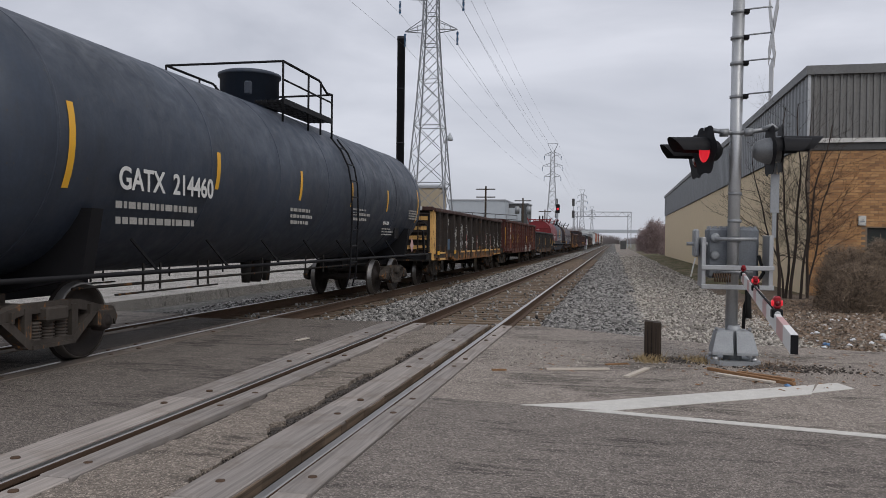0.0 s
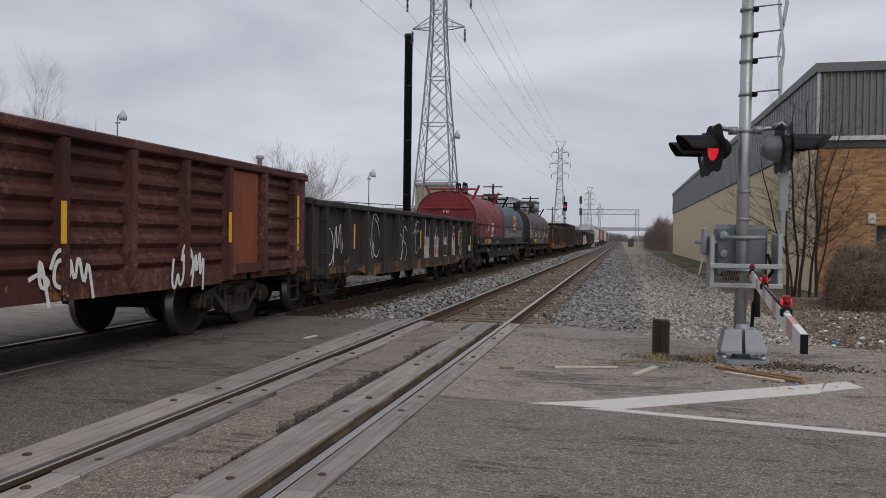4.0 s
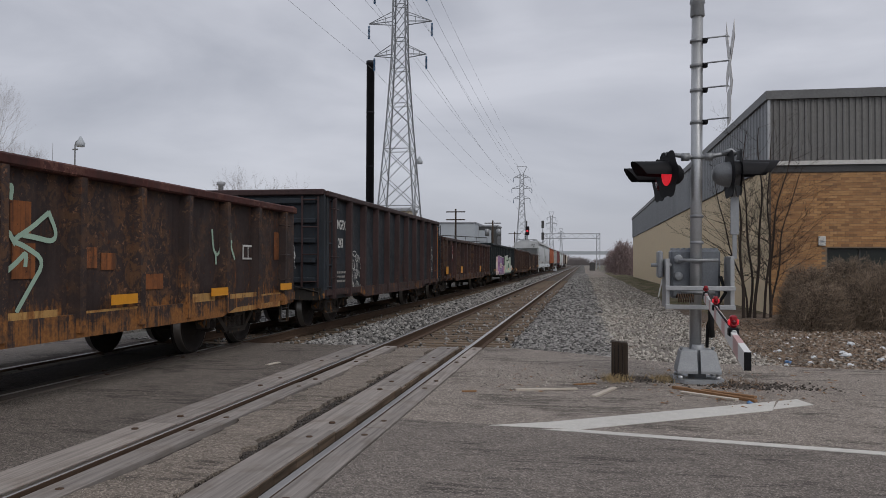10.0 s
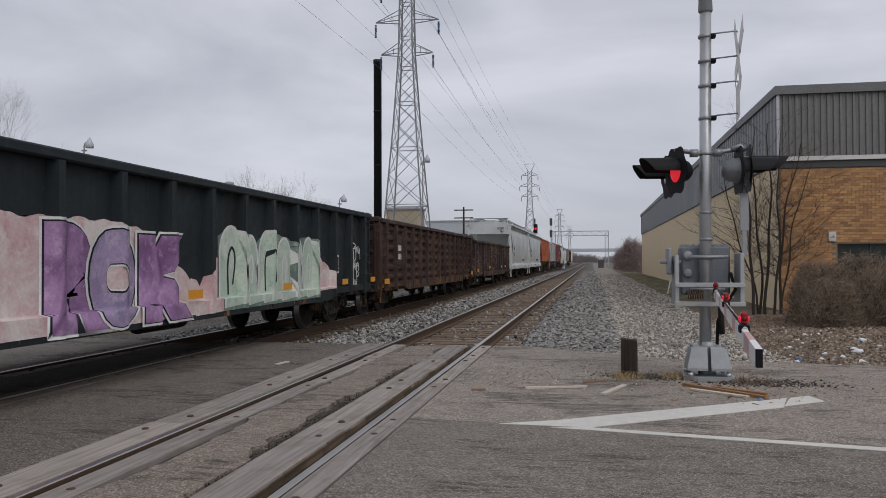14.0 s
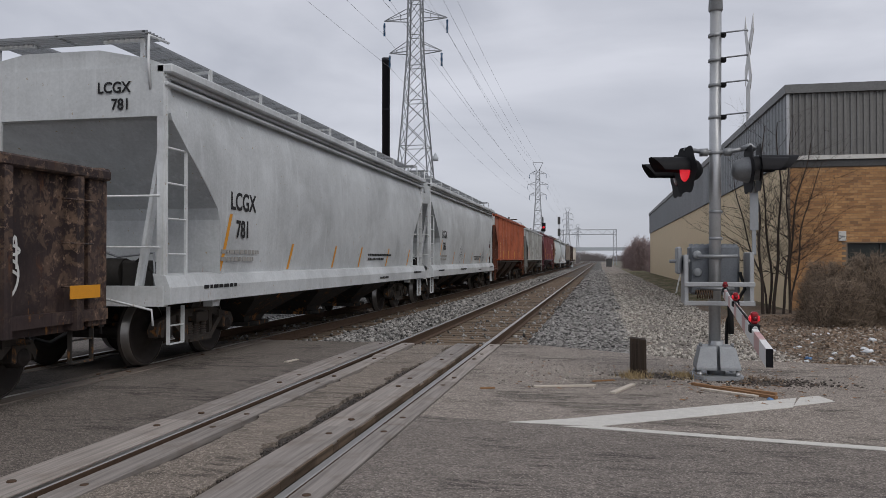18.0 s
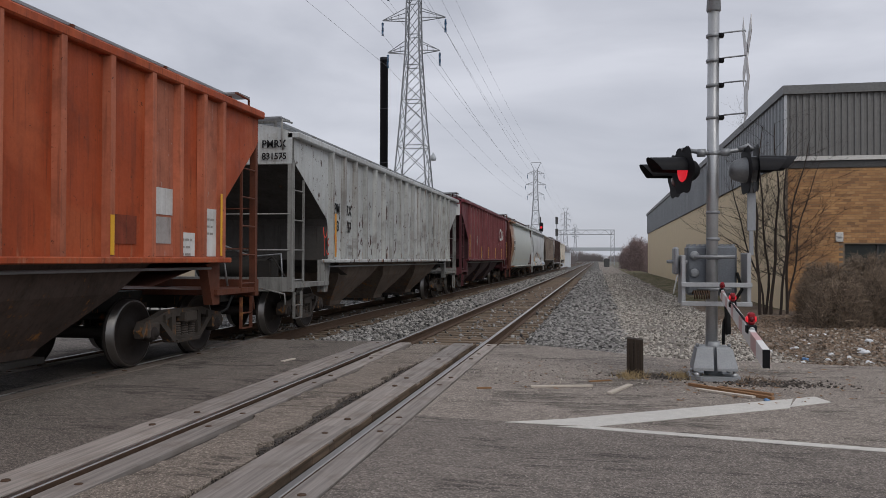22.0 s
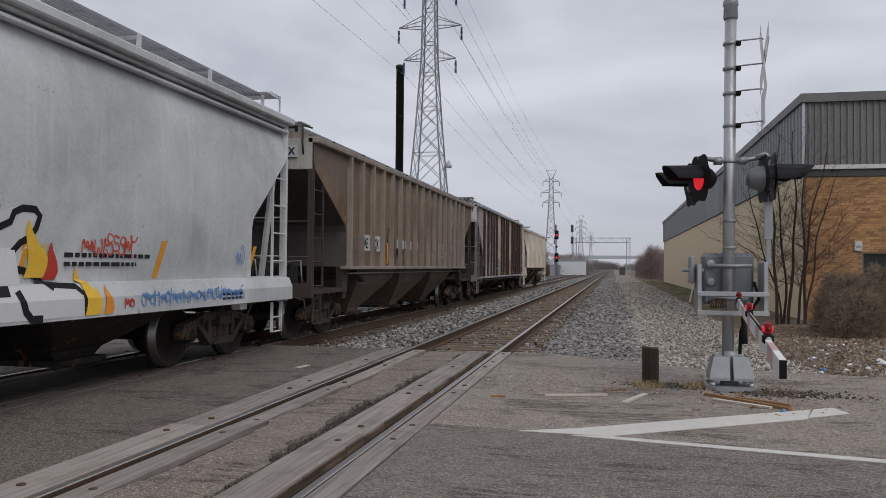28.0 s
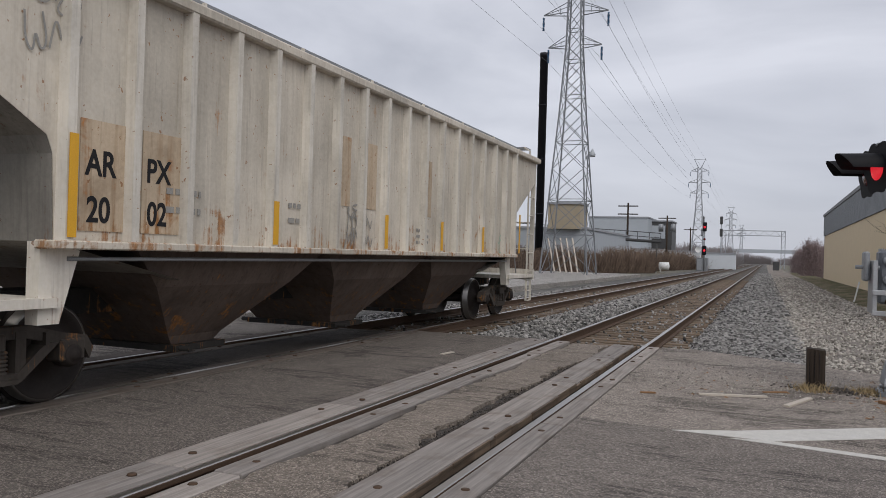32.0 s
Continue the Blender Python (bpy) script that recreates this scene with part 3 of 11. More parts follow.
def pipe(bm, pts, r, n=6):
    """A round bar bent along pts, in one piece."""
    P = [Vector(p) for p in pts]
    d0, u, w = frame_of(P[0], P[1])
    rings = []
    for k, p in enumerate(P):
        t = (P[min(k + 1, len(P) - 1)] - P[max(k - 1, 0)]).normalized()
        u = (u - t * u.dot(t)).normalized()
        w = t.cross(u)
        rings.append([bm.verts.new(p + (u * math.cos(2 * math.pi * i / n) + w * math.sin(2 * math.pi * i / n)) * r) for i in range(n)])
    for a, b in zip(rings[:-1], rings[1:]):
        for i in range(n):
            bm.faces.new((a[i], a[(i + 1) % n], b[(i + 1) % n], b[i])).smooth = n > 4
    bm.faces.new(rings[0][::-1])
    bm.faces.new(rings[-1])


def beam(bm, p0, p1, w, h):
    """A square bar from p0 to p1, w wide and h deep."""
    d, u, v = frame_of(p0, p1)
    p0, p1 = Vector(p0), Vector(p1)
    c = [(-w / 2, -h / 2), (w / 2, -h / 2), (w / 2, h / 2), (-w / 2, h / 2)]
    a = [bm.verts.new(p0 + u * i + v * j) for i, j in c]
    b = [bm.verts.new(p1 + u * i + v * j) for i, j in c]
    for i in range(4):
        bm.faces.new((a[i], a[(i + 1) % 4], b[(i + 1) % 4], b[i]))
    bm.faces.new(a[::-1])
    bm.faces.new(b)


def lathe(bm, prof, p, axis="x", n=24, smooth=True):
    """A turned body: prof is a list of (along, radius) about an axis through p."""
    p = Vector(p)
    rings = []
    for a, r in prof:
        ring = []
        for i in range(n):
            c, s = math.cos(2 * math.pi * i / n) * r, math.sin(2 * math.pi * i / n) * r
            q = (a, c, s) if axis == "x" else (c, a, s) if axis == "y" else (c, s, a)
            ring.append(bm.verts.new(p + Vector(q)))
        rings.append(ring)
    for k in range(len(rings) - 1):
        for i in range(n):
            f = bm.faces.new((rings[k][i], rings[k][(i + 1) % n], rings[k + 1][(i + 1) % n], rings[k + 1][i]))
            f.smooth = smooth
    for ring in (rings[0], rings[-1]):
        if prof[0][1] > 1e-4:
            bm.faces.new(ring)


def loft(bm, rings, closed=False, smooth=True, caps=False):
    vs = [[bm.verts.new(p) for p in r] for r in rings]
    n = len(vs[0])
    for a, b in zip(vs[:-1], vs[1:]):
        for i in range(n if closed else n - 1):
            j = (i + 1) % n
            bm.faces.new((a[i], a[j], b[j], b[i])).smooth = smooth
    if caps:
        bm.faces.new(vs[0])
        bm.faces.new(vs[-1][::-1])
    return vs


def prism(bm, pts, axis, a, b):
    """A flat outline pushed through from a to b along an axis. pts are in the two other axes' order."""
    def at(p, k):
        return (k, p[0], p[1]) if axis == "x" else (p[0], k, p[1]) if axis == "y" else (p[0], p[1], k)
    lo = [bm.verts.new(at(p, a)) for p in pts]
    hi = [bm.verts.new(at(p, b)) for p in pts]
    n = len(pts)
    for i in range(n):
        bm.faces.new((lo[i], lo[(i + 1) % n], hi[(i + 1) % n], hi[i]))
    bm.faces.new(lo[::-1])
    bm.faces.new(hi)


def mesh_of(bm, name, material):
    bmesh.ops.recalc_face_normals(bm, faces=bm.faces[:])
    me = bpy.data.meshes.new(name)
    bm.to_mesh(me)
    bm.free()
    me.materials.append(material)
    return me


def part(name, bm, material, parent, label=""):
    ob = new(name, bm if isinstance(bm, bpy.types.Mesh) else mesh_of(bm, name, material))
    ob.parent = parent
    if label:
        ob["label"] = label
    return ob


def thing(name, bm, material, label, category, m=None, group="", kind=""):
    ob = new(name, mesh_of(bm, name, material) if bm is not None else None)
    if m is not None:
        ob.matrix_world = m
    return tagged(ob, label, category, group, kind)


def structure(name, bm, material, label=""):
    return tagged(new(name, mesh_of(bm, name, material)), label, "", "", "structure")


def shaped(name, verts, faces, material):
    me = bpy.data.meshes.new(name)
    me.from_pydata(verts, [], faces)
    me.materials.append(material)
    return me


def text_mesh(body, size, material, name="lettering"):
    cu = bpy.data.curves.new(name, "FONT")
    cu.body, cu.size, cu.extrude, cu.offset = body, size, 0.002, size * 0.02
    cu.align_x = "LEFT"
    ob = new(name, cu)
    bpy.context.view_layer.update()
    me = bpy.data.meshes.new_from_object(ob.evaluated_get(bpy.context.evaluated_depsgraph_get()))
    bpy.data.objects.remove(ob)
    me.materials.clear()
    me.materials.append(material)
    return me


def side_text(parent, body, size, x, y, z, material, wide=1.0, name="lettering", face="side"):
    """Letters on a car's side (they read towards +y) or on its front end (towards +x)."""
    ob = new(name, text_mesh(body, size, material))
    ob.parent = parent
    if face == "side":
        m = Matrix(((0, 0, 1, x), (wide, 0, 0, y), (0, 1, 0, z), (0, 0, 0, 1)))
    else:
        m = Matrix(((wide, 0, 0, x), (0, 0, -1, y), (0, 1, 0, z), (0, 0, 0, 1)))
    ob.matrix_basis = m
    return ob


def bars(parent, x, y, z, rows, material, h=0.05, gap=0.05, name="small_print"):
    """Lines of small print that nobody could read, as broken bars on a side."""
    r = random.Random(int(abs(y * 97 + z * 31)) + len(rows))
    bm = bmesh.new()
    for k, w in enumerate(rows):
        zz, yy = z - k * (h + gap), y
        while yy < y + w:
            ww = r.uniform(0.04, 0.16)
            box(bm, x, x + 0.004, yy, min(yy + ww, y + w), zz, zz + h)
            yy += ww + 0.035
    for word in loose_strokes(bm):
        part(name, word, material, parent)


# ---------------------------------------------------------------- ground, road and tracks
NEAR_L, NEAR_R = -3.50, -1.985      # gauge sides of the near track
NEAR_C = 0.5 * (NEAR_L + NEAR_R)
TRAIN_C = -6.96
EDGE = 13.55                        # where the road surface ends along the tracks

bm = bmesh.new()
box(bm, -1500, 1500, -600, 2500, -1.2, -0.36)
structure("ground", bm, M_GROUND, "grey brown gravelly ground reaching the horizon")

def slab(name, x0, x1, y0, y1, z1, material, label, z0=-0.34):
    b = bmesh.new()
    box(b, x0, x1, y0, y1, z0, z1)
    return structure(name, b, material, label)

bm = bmesh.new()
prism(bm, [(NEAR_R + 0.32, -60), (60, -60), (60, -2.3), (4.2, 6.30), (-0.2, 7.04), (-0.82, 7.12), (NEAR_R + 0.32, 7.22)], "z", -0.34, 0.0)
structure("road", bm, M_STREET, "dark grey asphalt street with scuffs and fine cracks")
bm = bmesh.new()
prism(bm, [(NEAR_R + 0.32, 7.22), (-0.82, 7.12), (-0.2, 7.04), (4.2, 6.30), (60, -2.3), (60, 11.5), (NEAR_R + 0.32, 11.5)], "z", -0.34, 0.0)
structure("road_apron", bm, M_ASPH, "worn brownish grey asphalt apron before the gravel")
bm = bmesh.new()
prism(bm, [(NEAR_R + 0.32, 11.5), (60, 11.5), (60, 11.9), (3.4, 11.9), (2.2, 12.1), (1.2, 12.2), (0.5, 12.6), (-0.3, 13.2), (-1.2, EDGE + 0.1), (NEAR_R + 0.32, EDGE + 0.1)], "z", -0.34, -0.004)
structure("road_shoulder", bm, M_ASPH, "ragged asphalt edge of the road beside the gravel")
slab("road_gauge_bed", NEAR_L + 0.305, NEAR_R - 0.46, -60, EDGE - 0.05, -0.055, M_BROKEN, "dark crumbled asphalt along the crossing timbers")
rr = random.Random(44)
left, right = [], []
y, wl, wr = -20.0, 0.0, 0.1
while y < EDGE - 0.1:
    wr = min(0.21, max(0.005, wr + rr.gauss(0, 0.035)))
    wl = min(0.10, max(0.0, wl + rr.gauss(0, 0.022)))
    left.append((NEAR_L + 0.31 + wl, y))
    right.append((NEAR_R - 0.465 - wr * (1.0 if y < 10.5 else 0.5), y))
    y += rr.uniform(0.05, 0.13)
bm = bmesh.new()
for z in (-0.014,):
    row = [[bm.verts.new((*p, zz)) for p in q] for q, zz in ((left, -0.06), (left, z), (right, z), (right, -0.06))]
    for p, q in zip(row[:-1], row[1:]):
        for k in range(len(p) - 1):
            bm.faces.new((p[k], q[k], q[k + 1], p[k + 1]))
structure("road_gauge_near", bm, M_ASPH_GAUGE, "brownish asphalt with ragged edges between the rails of the near track")
slab("road_between_tracks", TRAIN_C + 1.06, NEAR_L - 0.47, -60, EDGE, -0.004, M_BETWEEN, "worn asphalt between the two tracks")
slab("road_gauge_far", TRAIN_C - 0.46, TRAIN_C + 0.46, -60, EDGE - 0.2, -0.03, M_BROKEN, "dark asphalt between the rails of the far track")
slab("road_far", -60, TRAIN_C - 1.06, -60, EDGE + 0.2, -0.004, M_ASPH, "asphalt road beyond the tracks")
slab("pavement_lot", -75, -11.2, EDGE + 0.2, 78, -0.06, M_LOT, "pale worn concrete yard beyond the tracks")

# crossing timbers, laid end to end along each rail
def plank_row(parent, x0, x1, y0, y1, z, seed, lengths=2.44, wood=None):
    r = random.Random(seed)
    y = y0
    while y < y1 - 0.2:
        e = min(y + lengths + r.uniform(-0.1, 0.1), y1)
        b = bmesh.new()
        rbox(b, x0 + r.uniform(-0.006, 0.006), x1 + r.uniform(-0.006, 0.006), y + 0.004, e - 0.004, -0.2, z + r.uniform(-0.006, 0.006), 0.008)
        p = part("crossing_plank", b, wood or M_PLANK, parent)
        b = bmesh.new()
        b.free()
        for yy in (y + 0.3, e - 0.3):
            b = bmesh.new()
            lathe(b, [(z - 0.002, 0.033), (z + 0.010, 0.028), (z + 0.0105, 0.0001)], (x0 + (0.35 + 0.3 * r.random()) * (x1 - x0), yy, 0), "z", 8)
            part("spike", b, M_RAIL, p, "rusty spike head sunk in the timber")
        y = e

crossing = thing("level_crossing_timbers", None, None, "weathered grey crossing timbers bolted along the rails", "crossing", kind="structure")
plank_row(crossing, NEAR_L - 0.455, NEAR_L - 0.10, -8, EDGE + 0.02, 0.004, 1)
plank_row(crossing, NEAR_L + 0.085, NEAR_L + 0.30, -8, EDGE - 0.02, -0.006, 2)
plank_row(crossing, NEAR_R - 0.455, NEAR_R - 0.11, -8, EDGE - 0.12, 0.012, 3)
plank_row(crossing, NEAR_R + 0.105, NEAR_R + 0.296, -8, EDGE - 0.05, 0.008, 4)
plank_row(crossing, TRAIN_C + 0.81, TRAIN_C + 1.05, -20, EDGE, 0.0, 5, wood=M_PLANKD)
plank_row(crossing, TRAIN_C + 0.47, TRAIN_C + 0.66, -20, EDGE - 0.2, -0.02, 6, wood=M_PLANKD)
plank_row(crossing, TRAIN_C - 0.66, TRAIN_C - 0.47, -20, EDGE - 0.2, -0.02, 7, wood=M_PLANKD)
plank_row(crossing, TRAIN_C - 1.05, TRAIN_C - 0.81, -20, EDGE, 0.0, 8, wood=M_PLANKD)


# packed dirt in the flangeways, and the splintered edge of the inner timbers
# dirt coloured near black, so that it holds the shade of the narrow gap
M_MUCK = gravel_mat("gap_shade_dark_dirt", (0.014, 0.012, 0.011), (0.06, 0.05, 0.042), 60.0)
M_SPLINT = grained("splintered_dark_timber_edge", (0.17, 0.128, 0.096), 1, 0.7)
slab("flangeway_dirt", NEAR_R - 0.115, NEAR_R + 0.30, -8, EDGE - 0.12, -0.075, M_MUCK, "packed dirt in the flangeway, painted near black for the shade in the gap")
slab("flangeway_dirt", NEAR_L - 0.12, NEAR_L + 0.09, -8, EDGE - 0.05, -0.085, M_MUCK, "packed dirt in the flangeway, painted near black for the shade in the gap")
rr = random.Random(71)
y = -6.0
while y < EDGE - 0.3:
    e = y + rr.uniform(0.12, 0.6)
    b = bmesh.new()
    rbox(b, NEAR_R - 0.112, NEAR_R - 0.102 + rr.uniform(0, 0.012), y, e - 0.005, -0.08, rr.uniform(-0.02, 0.006), 0.003)
    part("splinter", b, M_SPLINT, crossing)
    y = e


def rail(name, x, y0, y1, label):
    """A flat-bottomed rail along y whose head is centred on x."""
    prof = [(-0.07, -0.18), (0.07, -0.18), (0.07, -0.165), (0.014, -0.14), (0.011, -0.05), (0.036, -0.038), (0.036, -0.008), (0.028, -0.0015), (-0.028, -0.0015), (-0.036, -0.008), (-0.036, -0.038), (-0.011, -0.05), (-0.014, -0.14), (-0.07, -0.165)]
    b = bmesh.new()
    loft(b, [[(x + px, y, pz) for px, pz in prof] for y in (y0, y1)], closed=True, smooth=False, caps=True)
    ob = structure(name, b, M_RAIL, label)
    b = bmesh.new()
    loft(b, [[(x + px, y, pz) for px, pz in ((-0.033, -0.004), (-0.026, 0.0025), (0.026, 0.0025), (0.033, -0.004))] for y in (y0, y1)], smooth=False)
    part("rail_head", b, M_RAILTOP, ob, "polished running surface of the rail")
    return ob

for x in (NEAR_L - 0.04, NEAR_R + 0.04, TRAIN_C - 0.755, TRAIN_C + 0.755):
    rail("rail", x, -60, 900, "rust-brown steel rail with a shiny worn head")

# ballast bed: one long strip with a rounded profile over both tracks
prof = [(-11.6, -0.36), (-9.6, -0.24), (-8.5, -0.20), (-8.25, -0.29), (-5.7, -0.29), (-5.45, -0.19), (-5.0, -0.12), (-4.4, -0.13), (-4.15, -0.2), (-4.0, -0.29), (-1.5, -0.29), (-1.3, -0.21), (-0.85, -0.12), (0.15, -0.12), (0.7, -0.19), (1.4, -0.25), (2.8, -0.30), (3.6, -0.36)]
bm = bmesh.new()
loft(bm, [[(x, y, z) for x, z in prof] for y in (EDGE - 0.3, 20, 40, 80, 160, 320, 900)], smooth=True)
structure("ballast_bed", bm, M_BALLAST, "grey crushed stone ballast under both tracks")

bm = bmesh.new()
loft(bm, [[(x, y, z) for x, z in ((-0.1, -0.16), (0.4, -0.14), (1.2, -0.145), (2.4, -0.155), (3.3, -0.13))] for y in (11.0, 16, 30, 70, 200, 500)], smooth=True)
structure("gravel_path", bm, M_GRAVEL, "pale gravel strip beside the tracks")
bm = bmesh.new()
loft(bm, [[(x, y, z) for x, z in ((2.9, -0.17), (3.3, -0.10), (4.1, -0.03), (5.4, 0.0), (30, 0.02))] for y in (11.4, 14, 20, 26, 30)], smooth=True)
structure("verge", bm, M_DIRT, "brown leaf-strewn dirt verge with litter")
bm = bmesh.new()
loft(bm, [[(x, y, z) for x, z in ((3.3, -0.12), (3.9, -0.04), (5.35, 0.0))] for y in (25, 40, 90, 130)], smooth=True)
structure("grass_strip", bm, M_GRASS, "thin green and straw grass along the building")

# ties of both tracks
r = random.Random(5)
TIE = []
for k in range(6):
    b = bmesh.new()
    rbox(b, -1.28 + r.uniform(-0.03, 0.03), 1.28 + r.uniform(-0.03, 0.03), -0.115, 0.115, -0.17, 0, 0.012)
    TIE.append(mesh_of(b, "tie", M_TIE))
beds = [tagged(new("track_near"), "wooden ties of the near track in grey ballast", "", "", "structure"), tagged(new("track_far"), "wooden ties of the far track in grey ballast", "", "", "structure")]
for bed, xc in zip(beds, (NEAR_C, TRAIN_C)):
    for k in range(120):
        o = new("tie", TIE[r.randrange(6)])
        o.parent = bed
        o.matrix_basis = pose(xc + r.uniform(-0.05, 0.05), EDGE + 0.12 + 0.5 * k + r.uniform(-0.03, 0.03), -0.184 + r.uniform(-0.008, 0.004), 0, 0, r.uniform(-1, 1))
    # those farther off, joined
    V, F = [], []
    for k in range(120, 700):
        y, n = EDGE + 0.12 + 0.5 * k, len(V)
        V += [(xc - 1.28, y - 0.11, -0.19), (xc + 1.28, y - 0.11, -0.19), (xc + 1.28, y + 0.11, -0.19), (xc - 1.28, y + 0.11, -0.19)]
        F.append((n, n + 1, n + 2, n + 3))
    o = new("far_ties", shaped("far_ties", V, F, M_TIE))
    o.parent = bed
    o["kind"] = "stuff"


def stones(name, count, place, size, material, label, seed):
    """Loose stones as one mesh: squashed, jittered eight-cornered lumps."""
    rs = np.random.RandomState(seed)
    P = place(rs, count)
    n = len(P)
    base = np.array([(x, y, z) for x in (-1, 1) for y in (-1, 1) for z in (-1, 1)], float)
    s = rs.uniform(size[0], size[1], (n, 1, 1)) * rs.uniform(0.6, 1.25, (n, 1, 3))
    c = base[None] * s * rs.uniform(0.45, 1.1, (n, 8, 3))
    a = rs.uniform(0, 6.283, n)
    ti = rs.uniform(-0.9, 0.9, n)
    ca, sa, ct, st = np.cos(a), np.sin(a), np.cos(ti), np.sin(ti)
    z = c[..., 2] * ct[:, None] + c[..., 1] * st[:, None]
    y = c[..., 1] * ct[:, None] - c[..., 2] * st[:, None]
    x = c[..., 0] * ca[:, None] - y * sa[:, None]
    y = c[..., 0] * sa[:, None] + y * ca[:, None]
    V = (np.stack([x, y, z], -1) + P[:, None]).reshape(-1, 3)
    f = np.array([(0, 1, 3, 2), (4, 6, 7, 5), (0, 4, 5, 1), (2, 3, 7, 6), (0, 2, 6, 4), (1, 5, 7, 3)])
    F = (np.arange(n)[:, None, None] * 8 + f[None]).reshape(-1, 4)
    me = bpy.data.meshes.new(name)
    me.vertices.add(len(V))
    me.vertices.foreach_set("co", V.ravel())
    me.loops.add(F.size)
    me.loops.foreach_set("vertex_index", F.ravel().astype(np.int32))
    me.polygons.add(len(F))
    me.polygons.foreach_set("loop_start", np.arange(0, F.size, 4, dtype=np.int32))
    me.update(calc_edges=True)
    me.validate()
    me.materials.append(material)
    return tagged(new(name, me), label, "gravel", "", "stuff")


PX, PZ = [p[0] for p in prof], [p[1] for p in prof]

def on_ballast(rs, n):
    x = np.where(rs.uniform(0, 1, n) < 0.42, rs.uniform(-1.5, 0.55, n) + np.abs(rs.normal(0, 0.12, n)), rs.uniform(-9.6, -1.2, n))
    y = EDGE + 0.05 + 34 * rs.uniform(0, 1, n) ** 1.7
    z = np.interp(x, PX, PZ) + rs.uniform(-0.005, 0.02, n)
    inside = (np.abs(x - NEAR_C) < 1.3) | (np.abs(x - TRAIN_C) < 1.3)
    z = np.where(inside, -0.245 + rs.uniform(-0.02, 0.025, n), z)
    rail_gap = (np.abs(np.abs(x - NEAR_C) - 0.75) < 0.10) | (np.abs(np.abs(x - TRAIN_C) - 0.755) < 0.10)
    ph = ((y - EDGE - 0.12) / 0.5 + 0.5) % 1.0
    tie = inside & (np.abs(ph - 0.5) < 0.27)
    keep = ~rail_gap & ~(tie & (rs.uniform(0, 1, n) > 0.07)) & ~(inside & ~tie & (rs.uniform(0, 1, n) > 0.85))
    z = np.where(tie, -0.172, z)
    return np.stack([x, y, z], -1)[keep]

stones("ballast_stones", 70000, on_ballast, (0.016, 0.042), M_STONE, "loose crushed grey ballast stones", 3)

def on_path(rs, n):
    x = rs.uniform(0.0, 3.4, n)
    y = 12.2 + 24 * rs.uniform(0, 1, n) ** 1.6
    return np.stack([x, y, np.full(n, -0.14)], -1)[((y > 12.9) | (x > 0.9)) & (np.sin(x * 3.1 + np.sin(y * 1.7)) + rs.normal(0, 0.8, n) > -0.5)]

stones("path_gravel", 24000, on_path, (0.008, 0.028), M_PEBBLE, "pale loose gravel", 4)

def on_verge(rs, n):
    x = rs.uniform(2.6, 6.5, n)
    y = 11.7 + 7 * rs.uniform(0, 1, n) ** 1.8
    return np.stack([x, y, np.interp(x, [2.9, 3.3, 4.1, 5.4], [-0.16, -0.10, -0.03, 0.0])], -1)

stones("verge_rubble", 4200, on_verge, (0.008, 0.032), M_RUBBLE, "broken stones and rubble on the dirt verge", 6)

def on_seam(rs, n):
    y = rs.uniform(0.5, 12.5, n)
    return np.stack([NEAR_R - 0.47 - np.abs(rs.normal(0, 0.06, n)), y, np.full(n, -0.035)], -1)

stones("seam_crumbs", 5000, on_seam, (0.003, 0.009), M_CRUMB, "crumbs of broken asphalt along the crossing timbers", 8)

def on_apron(rs, n):
    x, y = rs.normal(0.2, 1.3, n), rs.normal(10.4, 0.7, n)
    return np.stack([x, y, np.full(n, 0.004)], -1)[(x > -1.6) & (y < 11.9) & (y > 8.6)]

def on_base(rs, n):
    k = rs.uniform(0, 1, n)
    x = np.where(k < 0.5, rs.normal(1.95, 0.35, n), rs.normal(0.85, 0.3, n))
    y = np.where(k < 0.5, rs.normal(9.95, 0.16, n), rs.normal(10.25, 0.12, n))
    return np.stack([x, y, np.full(n, 0.003)], -1)

stones("base_debris", 1500, on_base, (0.004, 0.016), M_CRUMB, "dark dirt and crumbs gathered round the signal base", 12)
stones("apron_grit", 1200, on_apron, (0.003, 0.010), M_PEBBLE, "loose grit and small stones on the asphalt apron", 10)

def on_far(rs, n):
    x = np.where(rs.uniform(0, 1, n) < 0.72, rs.uniform(-1.35, 0.6, n), rs.uniform(-5.4, -4.2, n))
    y = 26 + 95 * rs.uniform(0, 1, n) ** 1.5
    return np.stack([x, y, np.interp(x, PX, PZ)], -1)

def on_far_path(rs, n):
    x, y = rs.uniform(0.3, 3.4, n), 24 + 70 * rs.uniform(0, 1, n) ** 1.5
    return np.stack([x, y, np.full(n, -0.145)], -1)[np.sin(x * 2.3 + y * 0.35) + rs.normal(0, 0.9, n) > -0.4]

stones("far_path_gravel", 8000, on_far_path, (0.02, 0.05), M_PEBBLE, "pale gravel farther along the path", 15)

stones("far_gravel", 16000, on_far, (0.03, 0.075), M_STONE, "grey ballast and gravel farther along the tracks", 14)

# painted road lines
def marking(pts, label):
    b = bmesh.new()
    prism(b, pts, "z", 0.0005, 0.005)
    return thing("road_marking", b, M_PAINT, label, "marking", kind="structure")

marking([(-0.82, 7.08), (-0.02, 7.05), (1.86, 8.33), (2.02, 8.9), (-0.3, 7.33)], "worn white stop line painted across the asphalt")
marking([(1.88, 8.40), (2.36, 8.76), (2.28, 9.08), (2.06, 8.93)], "worn white painted block at the line's end")
marking([(-0.05, 7.055), (4.2, 6.36), (4.2, 6.23), (-0.35, 7.0)], "thin worn white edge line on the asphalt")


